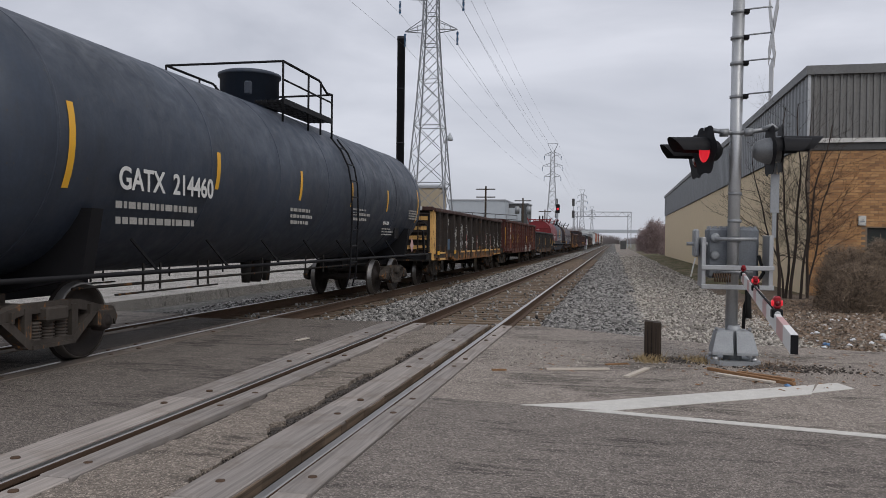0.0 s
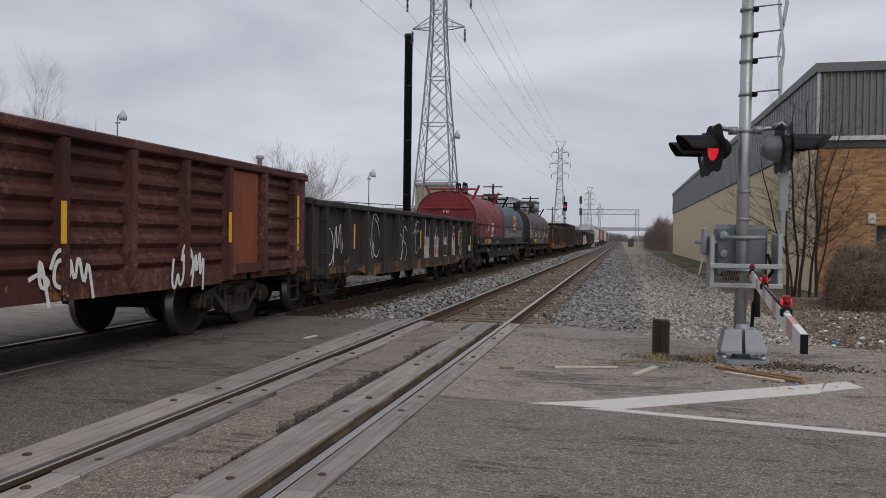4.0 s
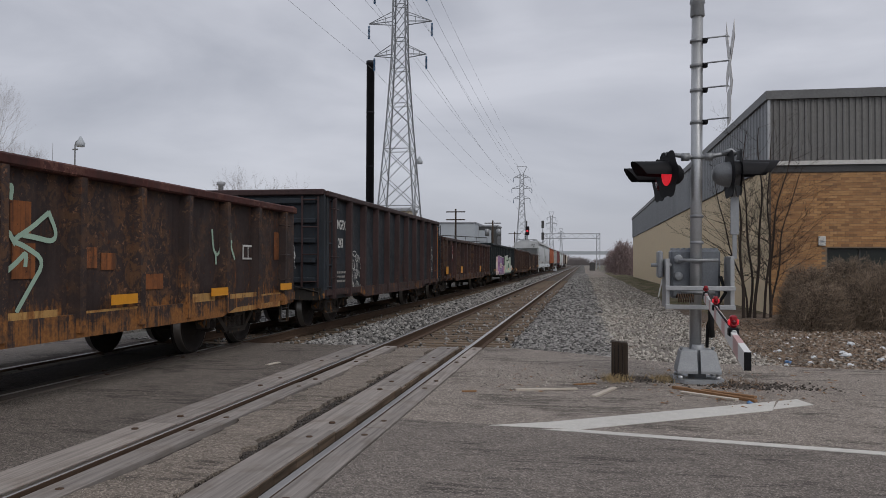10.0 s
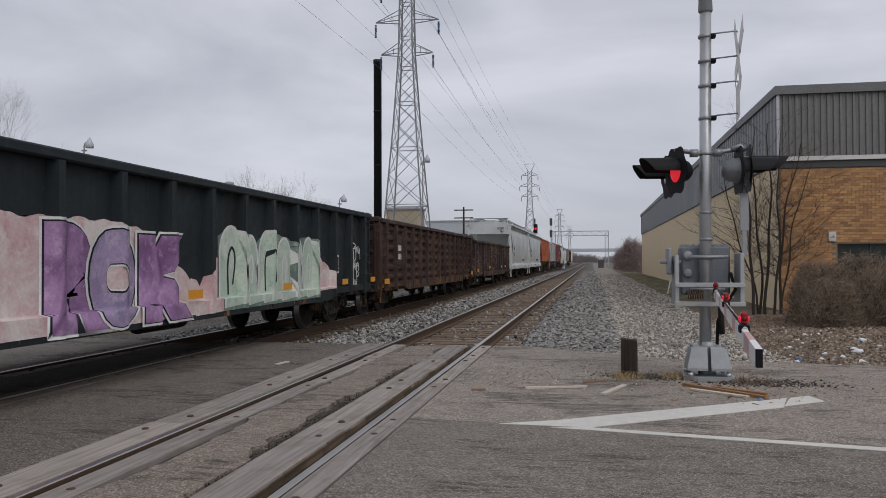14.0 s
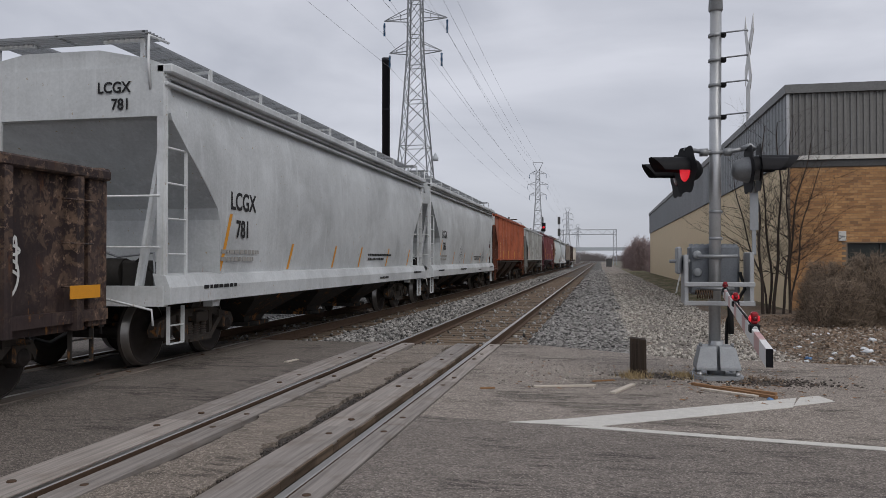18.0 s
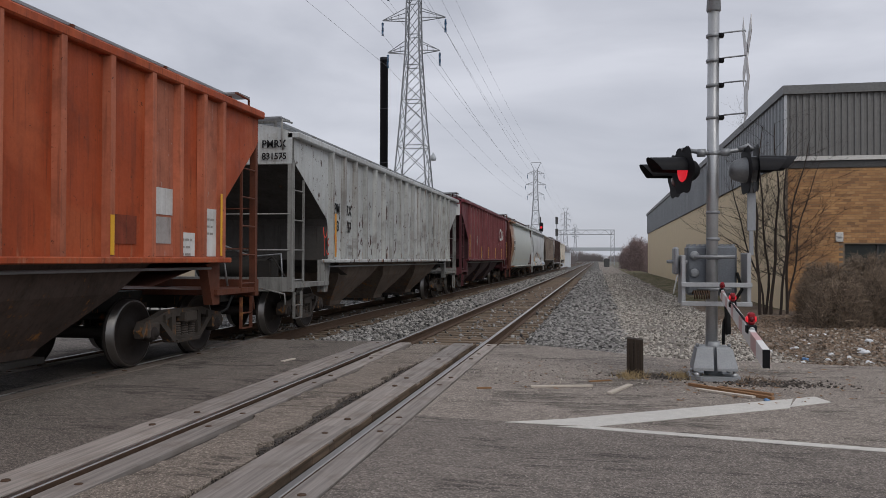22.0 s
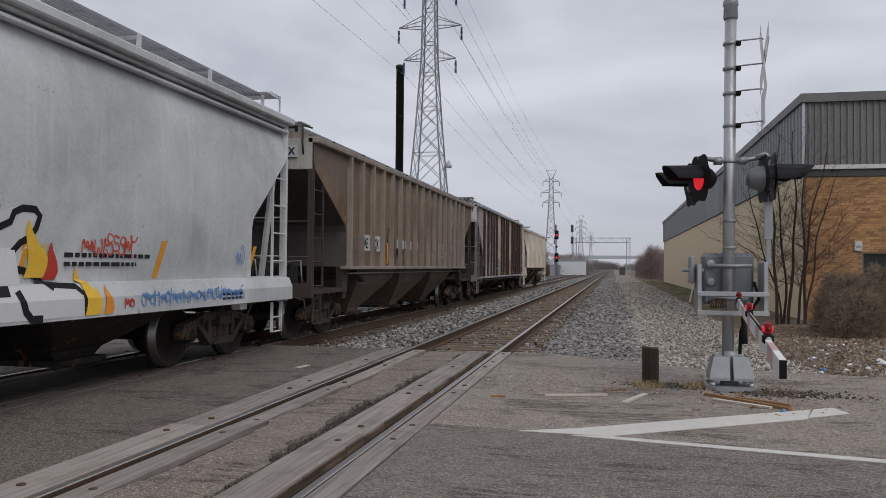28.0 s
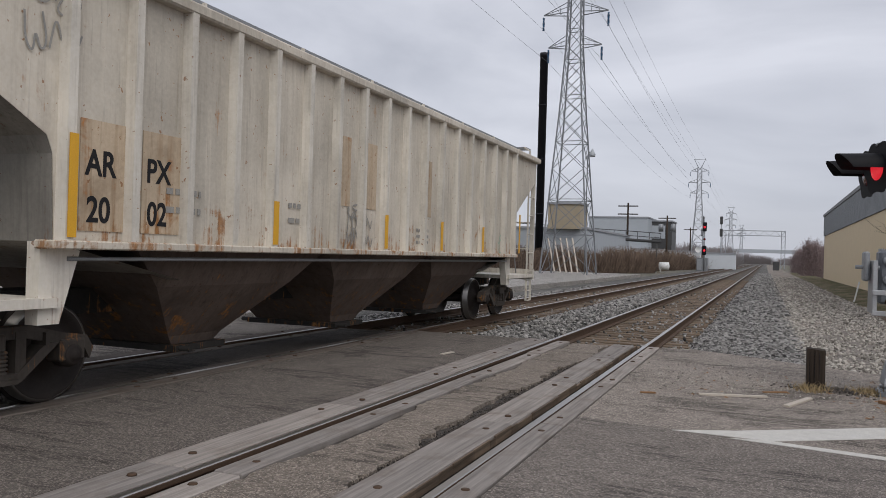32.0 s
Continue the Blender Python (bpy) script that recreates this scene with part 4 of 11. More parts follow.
# ---------------------------------------------------------------- the brick and metal building
WX, WY, WEND, WTOP = 5.35, 24.2, 89.0, 6.45
bm = bmesh.new()
box(bm, WX, WX + 0.3, WY + 0.3, WEND, -0.3, 4.27)
box(bm, WX, WX + 46, WEND - 0.3, WEND, -0.3, WTOP)
structure("wall_side", bm, M_BEIGE, "long beige painted block wall facing the tracks")
bm = bmesh.new()
wx0, wx1, wz0, wz1 = 6.86, 10.4, 1.15, 1.92
box(bm, WX, wx0, WY, WY + 0.3, -0.3, 4.1)
box(bm, wx0, wx1, WY, WY + 0.3, -0.3, wz0)
box(bm, wx0, wx1, WY, WY + 0.3, wz1, 4.1)
wall_front = structure("wall_front", bm, M_MORTAR, "tan and brown brick front wall")
bm = bmesh.new()
box(bm, wx1, WX + 46, WY, WY + 0.3, -0.3, 4.1)
structure("wall_front_far", bm, M_BRICK, "tan and brown brick front wall beyond the window")
bm = bmesh.new()
box(bm, wx0, wx1, WY + 0.12, WY + 0.16, wz0, wz1)
win = structure("window_1", bm, M_DARKWIN, "long low dark green screened window in the brick wall")
for k in range(5):
    bm = bmesh.new()
    xx = wx0 + 0.02 + k * (wx1 - wx0 - 0.04) / 4
    box(bm, xx - 0.02, xx + 0.02, WY + 0.08, WY + 0.12, wz0, wz1)
    part("mullion", bm, M_FASCIA, win)
bm = bmesh.new()
box(bm, wx0 - 0.05, wx1 + 0.05, WY - 0.05, WY + 0.12, wz0 - 0.07, wz0)
part("window_sill", bm, M_TRIM, win)
def cladding(name, along, a, b, fixed, z0, z1, material, label, pitch=0.3):
    """Ribbed sheet metal, each sheet a part."""
    ob = tagged(new(name), label, "", "", "structure")
    step = pitch * 8
    n = int(math.ceil((b - a) / step))
    for k in range(n):
        bmc = bmesh.new()
        s, e = a + k * step, min(a + (k + 1) * step, b)
        pts = []
        t = s
        while t < e - 0.01:
            for dt, dd in ((0.0, 0.0), (0.45, 0.0), (0.55, 0.035), (0.9, 0.035)):
                if t + dt * pitch < e:
                    pts.append((t + dt * pitch, dd))
            t += pitch
        pts.append((e, 0.0))
        if along == "x":
            rows = [[(p, fixed - d, z) for p, d in pts] for z in (z0, z1)]
        else:
            rows = [[(fixed - d, p, z) for p, d in pts] for z in (z0, z1)]
        loft(bmc, rows, smooth=False)
        part("cladding_sheet", bmc, material, ob)
    return ob

cladding("wall_cladding_front", "x", WX - 0.03, WX + 32, WY - 0.06, 4.42, 6.2, M_CLAD, "dark grey ribbed metal cladding over the brick", 0.17)
cladding("wall_cladding_side", "y", WY - 0.06, WEND, WX - 0.06, 4.27, 6.2, M_CLAD2, "weathered blue grey ribbed metal cladding along the side", 0.45)
bm = bmesh.new()
box(bm, WX, WX + 46, WY, WEND, 4.3, 6.3)
structure("building_core", bm, M_CLAD, "inside of the building behind the cladding")
bm = bmesh.new()
box(bm, WX - 0.16, WX + 46, WY - 0.18, WY + 0.2, 6.2, WTOP)
box(bm, WX - 0.16, WX + 0.3, WY + 0.2, WEND, 6.2, WTOP)
structure("roof_fascia", bm, simple("weathered_grey_fascia", (0.17, 0.172, 0.172), 0.5, 0.2, 0.25, 1.6, 0.05), "grey metal fascia round the flat roof")
bm = bmesh.new()
box(bm, WX + 0.3, WX + 46, WY + 0.2, WEND, 6.3, 6.4)
structure("roof", bm, M_GREYBLD, "flat roof")
bm = bmesh.new()
box(bm, WX - 0.09, WX + 46, WY - 0.10, WY + 0.02, 4.30, 4.42)
structure("trim_flashing", bm, M_TRIM, "white flashing strip between brick and cladding")
bm = bmesh.new()
box(bm, WX - 0.02, WX + 46, WY - 0.04, WY + 0.1, 4.1, 4.30)
structure("trim_band", bm, M_FASCIA, "dark band over the brick wall")
bm = bmesh.new()
rbox(bm, 6.62, 6.82, WY - 0.06, WY, 1.98, 2.26, 0.012)
lb = thing("wall_box", bm, M_TRIM, "small white metal box fixed to the brick wall", "electrical box")
bm = bmesh.new()
box(bm, 6.66, 6.78, WY - 0.064, WY - 0.06, 2.08, 2.12)
part("label_plate", bm, M_SILVER, lb)


bm = bmesh.new()
box(bm, WX - 0.105, WX - 0.03, WY - 0.105, WY - 0.06, 4.43, 6.2)
structure("trim_corner", bm, M_GALV, "pale metal corner strip of the cladding")

# ---------------------------------------------------------------- crossing signal with gate
def crossing_signal():
    root = tagged(new("crossing_signal"), "galvanised crossing signal mast with red flashers and a lowered gate arm", "crossing signal")
    cx, cy = 1.40, 10.25
    # base casting with two lidded junction boxes
    b = bmesh.new()
    prism(b, [(cx - 0.30, cy - 0.18), (cx - 0.18, cy - 0.28), (cx + 0.18, cy - 0.28), (cx + 0.30, cy - 0.18), (cx + 0.30, cy + 0.18), (cx + 0.18, cy + 0.28), (cx - 0.18, cy + 0.28), (cx - 0.30, cy + 0.18)], "z", 0.0, 0.05)
    lathe(b, [(0.05, 0.11), (0.40, 0.09), (0.46, 0.085)], (cx, cy, 0), "z", 16)
    part("base_casting", b, M_SILVER, root)
    for s in (-1, 1):
        for q in (-1, 1):
            b = bmesh.new()
            lathe(b, [(0.05, 0.035), (0.09, 0.035), (0.09, 0.02), (0.13, 0.02), (0.13, 0.0001)], (cx + s * 0.22, cy + q * 0.2, 0), "z", 6)
            part("anchor_bolt", b, M_GALV, root)
        b = bmesh.new()
        loft(b, [[(cx + s * (0.02), cy - 0.10 - e, z), (cx + s * (0.02 + w), cy - 0.10 - e, z), (cx + s * (0.02 + w), cy + 0.16, z), (cx + s * 0.02, cy + 0.16, z)] for z, w, e in ((0.12, 0.235, 0.13), (0.15, 0.24, 0.13), (0.38, 0.185, 0.06), (0.40, 0.15, 0.04))], closed=True, smooth=False, caps=True)
        bx = part("junction_box", b, M_SILVER, root, "grey cast junction box with sloping sides")
        for u in (0.06, 0.19):
            b = bmesh.new()
            lathe(b, [(0.39, 0.02), (0.43, 0.02), (0.43, 0.0001)], (cx + s * u, cy - 0.02, 0), "z", 6)
            part("lid_bolt", b, M_GALVD, bx)
    # mast and collars
    b = bmesh.new()
    tube(b, (cx - 0.02, cy, 0.3), (cx + 0.012, cy, 4.56), 0.072, 0.070, 20)
    part("mast", b, M_GALV, root)
    b = bmesh.new()
    lathe(b, [(4.54, 0.075), (4.56, 0.088), (4.70, 0.082), (4.72, 0.095), (4.80, 0.08), (4.86, 0.04), (4.86, 0.0001)], (cx + 0.012, cy, 0), "z", 16)
    part("mast_cap", b, M_GALVD, root)
    for z in (1.48, 1.72, 2.05, 2.78, 3.22, 3.62, 3.93, 4.24):
        b = bmesh.new()
        lathe(b, [(z - 0.02, 0.074), (z - 0.015, 0.082), (z + 0.015, 0.082), (z + 0.02, 0.074)], (cx, cy, 0), "z", 16)
        part("mast_band", b, M_GALVD, root)
    # sign brackets with thumb clamps
    for z in (3.22, 3.62, 3.93, 4.24):
        b = bmesh.new()
        rbox(b, cx + 0.06, cx + 0.13, cy - 0.05, cy + 0.03, z - 0.025, z + 0.03, 0.008)
        tube(b, (cx + 0.09, cy - 0.1, z), (cx + 0.09, cy + 0.06, z), 0.012, 0.012, 6)
        part("clamp", b, M_BLACK, root)
        b = bmesh.new()
        pipe(b, [(cx + 0.10, cy, z + 0.02), (cx + 0.14, cy - 0.01, z + 0.035), (cx + 0.38, cy - 0.02, z + 0.05), (cx + 0.385, cy - 0.02, z + 0.03)], 0.010, 6)
        part("sign_bracket", b, M_GALVD, root)
    # crossbuck, seen nearly edge on, and the small plate under it
    for a, off in ((34, 0.0), (-34, 0.014)):
        b = bmesh.new()
        t = bmesh.new()
        rbox(t, -0.002, 0.004, -0.62, 0.62, -0.112, 0.112, 0.001)
        merge(b, t, pose(cx + 0.385 + off, cy - 0.02, 4.02, 0, 0, -5.0) @ pose(0, 0, 0, a + 14, 0, 0))
        part("crossbuck_board", b, M_WHITE, root, "white reflective crossbuck board")
    b = bmesh.new()
    t = bmesh.new()
    rbox(t, -0.002, 0.003, -0.3, 0.3, -0.22, 0.22, 0.001)
    merge(b, t, pose(cx + 0.385, cy - 0.02, 3.42, 0, 0, -5.5))
    part("track_count_plate", b, M_WHITE, root)
    # cross arm
    b = bmesh.new()
    pipe(b, [(cx - 0.38, cy + 0.44, 2.83), (cx - 0.36, cy - 0.06, 2.83), (cx - 0.1, cy - 0.02, 2.79), (cx + 0.12, cy - 0.02, 2.79), (cx + 0.42, cy - 0.06, 2.83)], 0.028, 8)
    for s in (-1, 1):
        lathe(b, [(cx + s * 0.14 - 0.05, 0.05), (cx + s * 0.14 + 0.05, 0.05)], (0, cy - 0.02, 2.79), "x", 10)
    pipe(b, [(cx + 0.30, cy - 0.05, 2.82), (cx + 0.40, cy - 0.06, 2.86), (cx + 0.46, cy - 0.06, 2.80)], 0.03, 8)
    part("cross_arm", b, M_GALVD, root)

    def flasher(x, y, z, yaw, lit, back):
        """A light unit that faces along yaw: background disc, lamp case, lens and a long hood."""
        m = pose(x, y, z, 0, 0, yaw)
        b = bmesh.new()
        t = bmesh.new()
        n = 40
        ring = [((0.0), (0.295 + 0.024 * math.cos(6 * 6.2832 * i / n)) * math.cos(6.2832 * i / n), (0.295 + 0.024 * math.cos(6 * 6.2832 * i / n)) * math.sin(6.2832 * i / n)) for i in range(n)]
        loft(t, [[(0.0, p[1], p[2]) for p in ring], [(0.006, p[1], p[2]) for p in ring]], closed=True, smooth=False, caps=True)
        merge(b, t, m)
        u = part("light_unit", b, M_BLACK, root, "round black background disc")
        b, t = bmesh.new(), bmesh.new()
        lathe(t, [(-0.20, 0.0001), (-0.19, 0.07), (-0.14, 0.12), (-0.05, 0.15), (0.0, 0.16)], (0, 0, 0), "x", 20)
        merge(b, t, m)
        part("lamp_case", b, back, u)
        b, t = bmesh.new(), bmesh.new()
        lathe(t, [(0.012, 0.145), (0.025, 0.12), (0.034, 0.06), (0.036, 0.0001)], (0, 0, 0), "x", 24)
        merge(b, t, m)
        part("lens", b, lit, u)
        b, t = bmesh.new(), bmesh.new()
        rows = []
        for k in range(13):
            a = math.pi * (-0.03 + 1.06 * k / 12)
            rows.append([(0.0, 0.165 * math.cos(a), 0.165 * math.sin(a)), (0.47 - 0.12 * (1 - math.sin(a)), 0.15 * math.cos(a), 0.15 * math.sin(a) + 0.0)])
        loft(t, rows)
        rows = [[(p[0], p[1] * 0.97, p[2] * 0.97) for p in r_] for r_ in rows]
        loft(t, rows)
        merge(b, t, m)
        part("hood", b, M_BLACK, u, "long black visor")
        return u

    flasher(cx - 0.36, cy - 0.08, 2.57, 200, M_REDLENS, M_BLACK)
    flasher(cx - 0.40, cy + 0.50, 2.56, 192, M_REDDIM, M_BLACK)
    flasher(cx + 0.50, cy - 0.02, 2.58, -2, M_REDDIM, M_LAMPCASE)
    flasher(cx + 0.36, cy - 0.14, 2.55, 4, M_REDDIM, M_LAMPCASE)
    # narrow plate hanging under the right-hand lights
    b = bmesh.new()
    tube(b, (cx + 0.44, cy - 0.05, 2.42), (cx + 0.44, cy - 0.05, 2.28), 0.02, 0.02, 8)
    part("hanger", b, M_GALVD, root)
    b = bmesh.new()
    rbox(b, cx + 0.39, cx + 0.49, cy - 0.07, cy - 0.055, 1.82, 2.28, 0.004)
    rbox(b, cx + 0.415, cx + 0.465, cy - 0.06, cy - 0.045, 1.52, 1.84, 0.004)
    part("hanging_plate", b, M_SILVER, root)
    # gate mechanism
    b = bmesh.new()
    rbox(b, cx - 0.30, cx + 0.30, cy + 0.10, cy + 0.42, 1.02, 1.64, 0.03)
    case = part("mechanism_case", b, simple("dark_grey_cast_case", (0.20, 0.215, 0.235), 0.5, 0.3, 0.25, 6.0, 0.15), root, "grey cast gate mechanism case")
    for z in (1.30, 1.52):
        b = bmesh.new()
        lathe(b, [(cy + 0.10, 0.055), (cy + 0.07, 0.055), (cy + 0.06, 0.04), (cy + 0.06, 0.0001)], (cx - 0.21, 0, z), "y", 12)
        part("case_knob", b, M_SILVER, case)
    b = bmesh.new()
    for k in range(9):
        box(b, cx - 0.28 + 0.066 * k, cx - 0.25 + 0.066 * k, cy + 0.14, cy + 0.40, 1.638, 1.66)
    part("case_fins", b, M_SILVER, case)
    for z, w in ((1.50, 0.24), (1.10, 0.2)):
        b = bmesh.new()
        tube(b, (cx - w, cy - 0.1, z), (cx + w, cy - 0.1, z), 0.023, 0.023, 8)
        part("clamp_bolt", b, M_GALVD, root)
    for z in (0.93, 1.16):
        b = bmesh.new()
        rbox(b, cx - 0.40, cx + 0.42, cy - 0.24, cy - 0.19, z - 0.028, z + 0.028, 0.006)
        part("frame_bar", b, M_GALV, root)
    for x in (cx - 0.37, cx + 0.39):
        b = bmesh.new()
        rbox(b, x - 0.025, x + 0.025, cy - 0.19, cy + 0.25, 0.92, 1.55 if x > cx else 1.52, 0.006)
        part("frame_post", b, M_GALV, root)
    b = bmesh.new()
    rbox(b, cx - 0.47, cx - 0.41, cy - 0.05, cy + 0.22, 1.28, 1.62, 0.02)
    tube(b, (cx - 0.55, cy + 0.05, 1.44), (cx - 0.3, cy + 0.05, 1.44), 0.022, 0.022, 8)
    part("counterweight", b, M_SILVER, root)
    b = bmesh.new()
    pts = [(cx - 0.26 + 0.2 * k / 60, cy - 0.2 + 0.05 * math.cos(k * 0.75), 1.04 + 0.05 * math.sin(k * 0.75)) for k in range(61)]
    pipe(b, pts, 0.009, 5)
    part("buffer_spring", b, M_RAIL, root, "rusty coil spring")
    b = bmesh.new()
    pipe(b, [(cx + 0.30, cy + 0.1, 1.3), (cx + 0.34, cy, 1.1), (cx + 0.18, cy - 0.05, 0.85), (cx + 0.13, cy, 0.7), (cx + 0.12, cy, 0.42)], 0.022, 6)
    pipe(b, [(cx + 0.16, cy - 0.04, 0.9), (cx + 0.17, cy - 0.06, 0.55)], 0.035, 8)
    part("conduit", b, M_RUBBER, root)
    # gate arm: tapering hollow board, with red and white bands, pointing across the road
    a0, a1 = Vector((1.46, 9.98, 1.06)), Vector((0.775, 3.92, 1.0))
    n = 15
    for k in range(n):
        p, q = a0.lerp(a1, k / n), a0.lerp(a1, (k + 1) / n)
        hh = 0.106 - 0.018 * k / n
        b = bmesh.new()
        beam(b, p, q, 0.032, hh)
        part("gate_arm_section", b, M_REDSTRIPE if k % 3 == 1 else M_WHITE, root, "red reflective band" if k % 3 == 1 else "white reflective band")
    b = bmesh.new()
    d = (a1 - a0).normalized()
    beam(b, a1, a1 + d * 0.012, 0.032, 0.086)
    part("arm_end_cap", b, M_BLACK, root)
    b = bmesh.new()
    pipe(b, [a0 + Vector((0.0, -0.1, 0.08)), a0.lerp(a1, 0.5) + Vector((-0.01, 0, 0.062)), a0.lerp(a1, 0.83) + Vector((0, 0, 0.055))], 0.008, 6)
    part("lamp_cable", b, M_RUBBER, root)
    for k, t in enumerate((0.045, 0.46, 0.835)):
        p = a0.lerp(a1, t) + Vector((0, 0, 0.06))
        b = bmesh.new()
        rbox(b, p.x - 0.030, p.x + 0.030, p.y - 0.03, p.y + 0.03, p.z - 0.04, p.z + 0.012, 0.008)
        br = part("lamp_bracket", b, M_BLACK, root)
        b = bmesh.new()
        lathe(b, [(p.y - 0.030, 0.016), (p.y - 0.036, 0.016), (p.y - 0.036, 0.009), (p.y - 0.033, 0.0001)], (p.x, 0, p.z - 0.015), "y", 10)
        part("bracket_bolt", b, M_GALV, br)
        b = bmesh.new()
        rbox(b, p.x - 0.021, p.x + 0.021, p.y - 0.024, p.y + 0.024, p.z + 0.012, p.z + 0.085, 0.010)
        part("lamp_body", b, M_REDBODY, br, "dark red gate lamp body")
        for s in (-1, 1):
            b = bmesh.new()
            lathe(b, [(s * 0.020, 0.020), (s * 0.029, 0.016), (s * 0.032, 0.0001)], (p.x, p.y, p.z + 0.045), "x", 14)
            part("lens", b, M_REDLENS if k != 0 else M_REDDIM, br)
        b = bmesh.new()
        lathe(b, [(-0.024, 0.015), (-0.030, 0.010), (-0.031, 0.0001)], (p.x, p.y, p.z + 0.045), "y", 12)
        part("front_lens", b, M_REDDIM, br)
    return root


crossing_signal()

# stub post
b = bmesh.new()
loft(b, [[(0.36, 10.1, z0), (0.555, 10.1, z1), (0.555, 10.3, z1), (0.36, 10.3, z0)] for z0, z1 in ((-0.05, -0.05), (0.44, 0.45), (0.485, 0.465))], closed=True, smooth=False, caps=True)
post = thing("wooden_post", b, M_WOOD, "short dark weathered square timber post standing in dry grass", "post")
b = bmesh.new()
for k in range(3):
    box(b, 0.39 + 0.05 * k, 0.394 + 0.05 * k, 10.094, 10.1, 0.0, 0.44)
part("crack", b, M_BLACK, post, "dark drying cracks")


def tuft(x, y, n, spread, height, material, label, seed, name="grass_tuft"):
    rnd = random.Random(seed)
    V, F = [], []
    for _ in range(n):
        px, py = x + rnd.gauss(0, spread), y + rnd.gauss(0, spread)
        hx, hy, hz = px + rnd.gauss(0, height * 0.6), py + rnd.gauss(0, height * 0.6), rnd.uniform(0.3, 1.0) * height
        k = len(V)
        V += [(px - 0.004, py, 0.0), (px + 0.004, py, 0.0), (0.5 * (px + hx) + 0.003, 0.5 * (py + hy), hz * 0.7), (0.5 * (px + hx) - 0.003, 0.5 * (py + hy), hz * 0.7), (hx, hy, hz)]
        F += [(k, k + 1, k + 2, k + 3), (k + 3, k + 2, k + 4)]
    return tagged(new(name, shaped(name, V, F, material)), label, "grass", "", "stuff")

tuft(0.40, 10.06, 160, 0.09, 0.12, M_STRAW, "dry straw grass round the post", 1)
tuft(1.05, 10.2, 160, 0.12, 0.10, M_STRAW, "dry straw grass beside the signal base", 2)
tuft(1.8, 10.1, 120, 0.16, 0.06, M_LEAF, "dead leaves by the signal base", 3, "leaf_litter")

def board(x0, y0, x1, y1, w, h, material, label, name="scrap_board"):
    b = bmesh.new()
    beam(b, (x0, y0, h / 2 + 0.002), (x1, y1, h / 2 + 0.004), w, h)
    return thing(name, b, material, label, "board")

board(-0.75, 9.07, -0.06, 9.27, 0.05, 0.02, M_PALEWOOD, "pale thin wooden lath lying on the asphalt")
board(0.12, 8.79, 0.37, 9.44, 0.06, 0.02, M_PALEWOOD, "short pale board lying on the asphalt")
board(-1.34, 8.86, -1.18, 8.9, 0.04, 0.015, M_BROWNWOOD, "brown splinter of wood on the asphalt")
board(1.05, 9.60, 1.80, 8.79, 0.05, 0.03, M_BROWNWOOD, "long orange brown batten lying by the signal base")
board(1.10, 9.28, 1.62, 8.85, 0.07, 0.02, M_PALEWOOD, "split pale board lying by the signal base")
board(1.35, 9.45, 1.85, 9.05, 0.06, 0.025, M_BROWNWOOD, "brown broken board lying by the signal base")
board(-0.10, 9.62, 0.15, 9.75, 0.03, 0.015, M_BROWNWOOD, "thin brown stick on the asphalt")
board(-4.38, 10.58, -4.32, 10.87, 0.06, 0.015, M_PALEWOOD, "pale scrap of wood between the tracks")
rnd = random.Random(9)
V, F = [], []
for _ in range(190):
    x, y = rnd.gauss(1.45, 0.35), rnd.gauss(9.3, 0.4)
    if rnd.random() < 0.5:
        x, y = rnd.uniform(-1.0, 3.2), rnd.uniform(9.0, 11.4)
    a, s = rnd.uniform(0, 6.28), rnd.uniform(0.008, 0.04)
    ux, uy, vx, vy = math.cos(a) * s, math.sin(a) * s, -math.sin(a) * s * 0.35, math.cos(a) * s * 0.35
    k = len(V)
    z = 0.004
    V += [(x - ux - vx, y - uy - vy, z), (x + ux - vx, y + uy - vy, z + 0.006), (x + ux + vx, y + uy + vy, z), (x - ux + vx, y - uy + vy, z + 0.01)]
    F.append((k, k + 1, k + 2, k + 3))
tagged(new("splinters", shaped("splinters", V, F, M_BROWNWOOD)), "small splinters and leaves scattered on the asphalt", "debris", "", "stuff")


def crumple(x, y, z, s, material, label, seed, name="litter"):
    rnd = random.Random(seed)
    b = bmesh.new()
    bmesh.ops.create_icosphere(b, subdivisions=2, radius=s)
    for v in b.verts:
        v.co = Vector((v.co.x * rnd.uniform(0.6, 1.3), v.co.y * rnd.uniform(0.6, 1.3), v.co.z * rnd.uniform(0.3, 0.8)))
    return thing(name, b, material, label, "litter", pose(x, y, z + s * 0.3, 0, 0, rnd.uniform(0, 360)))

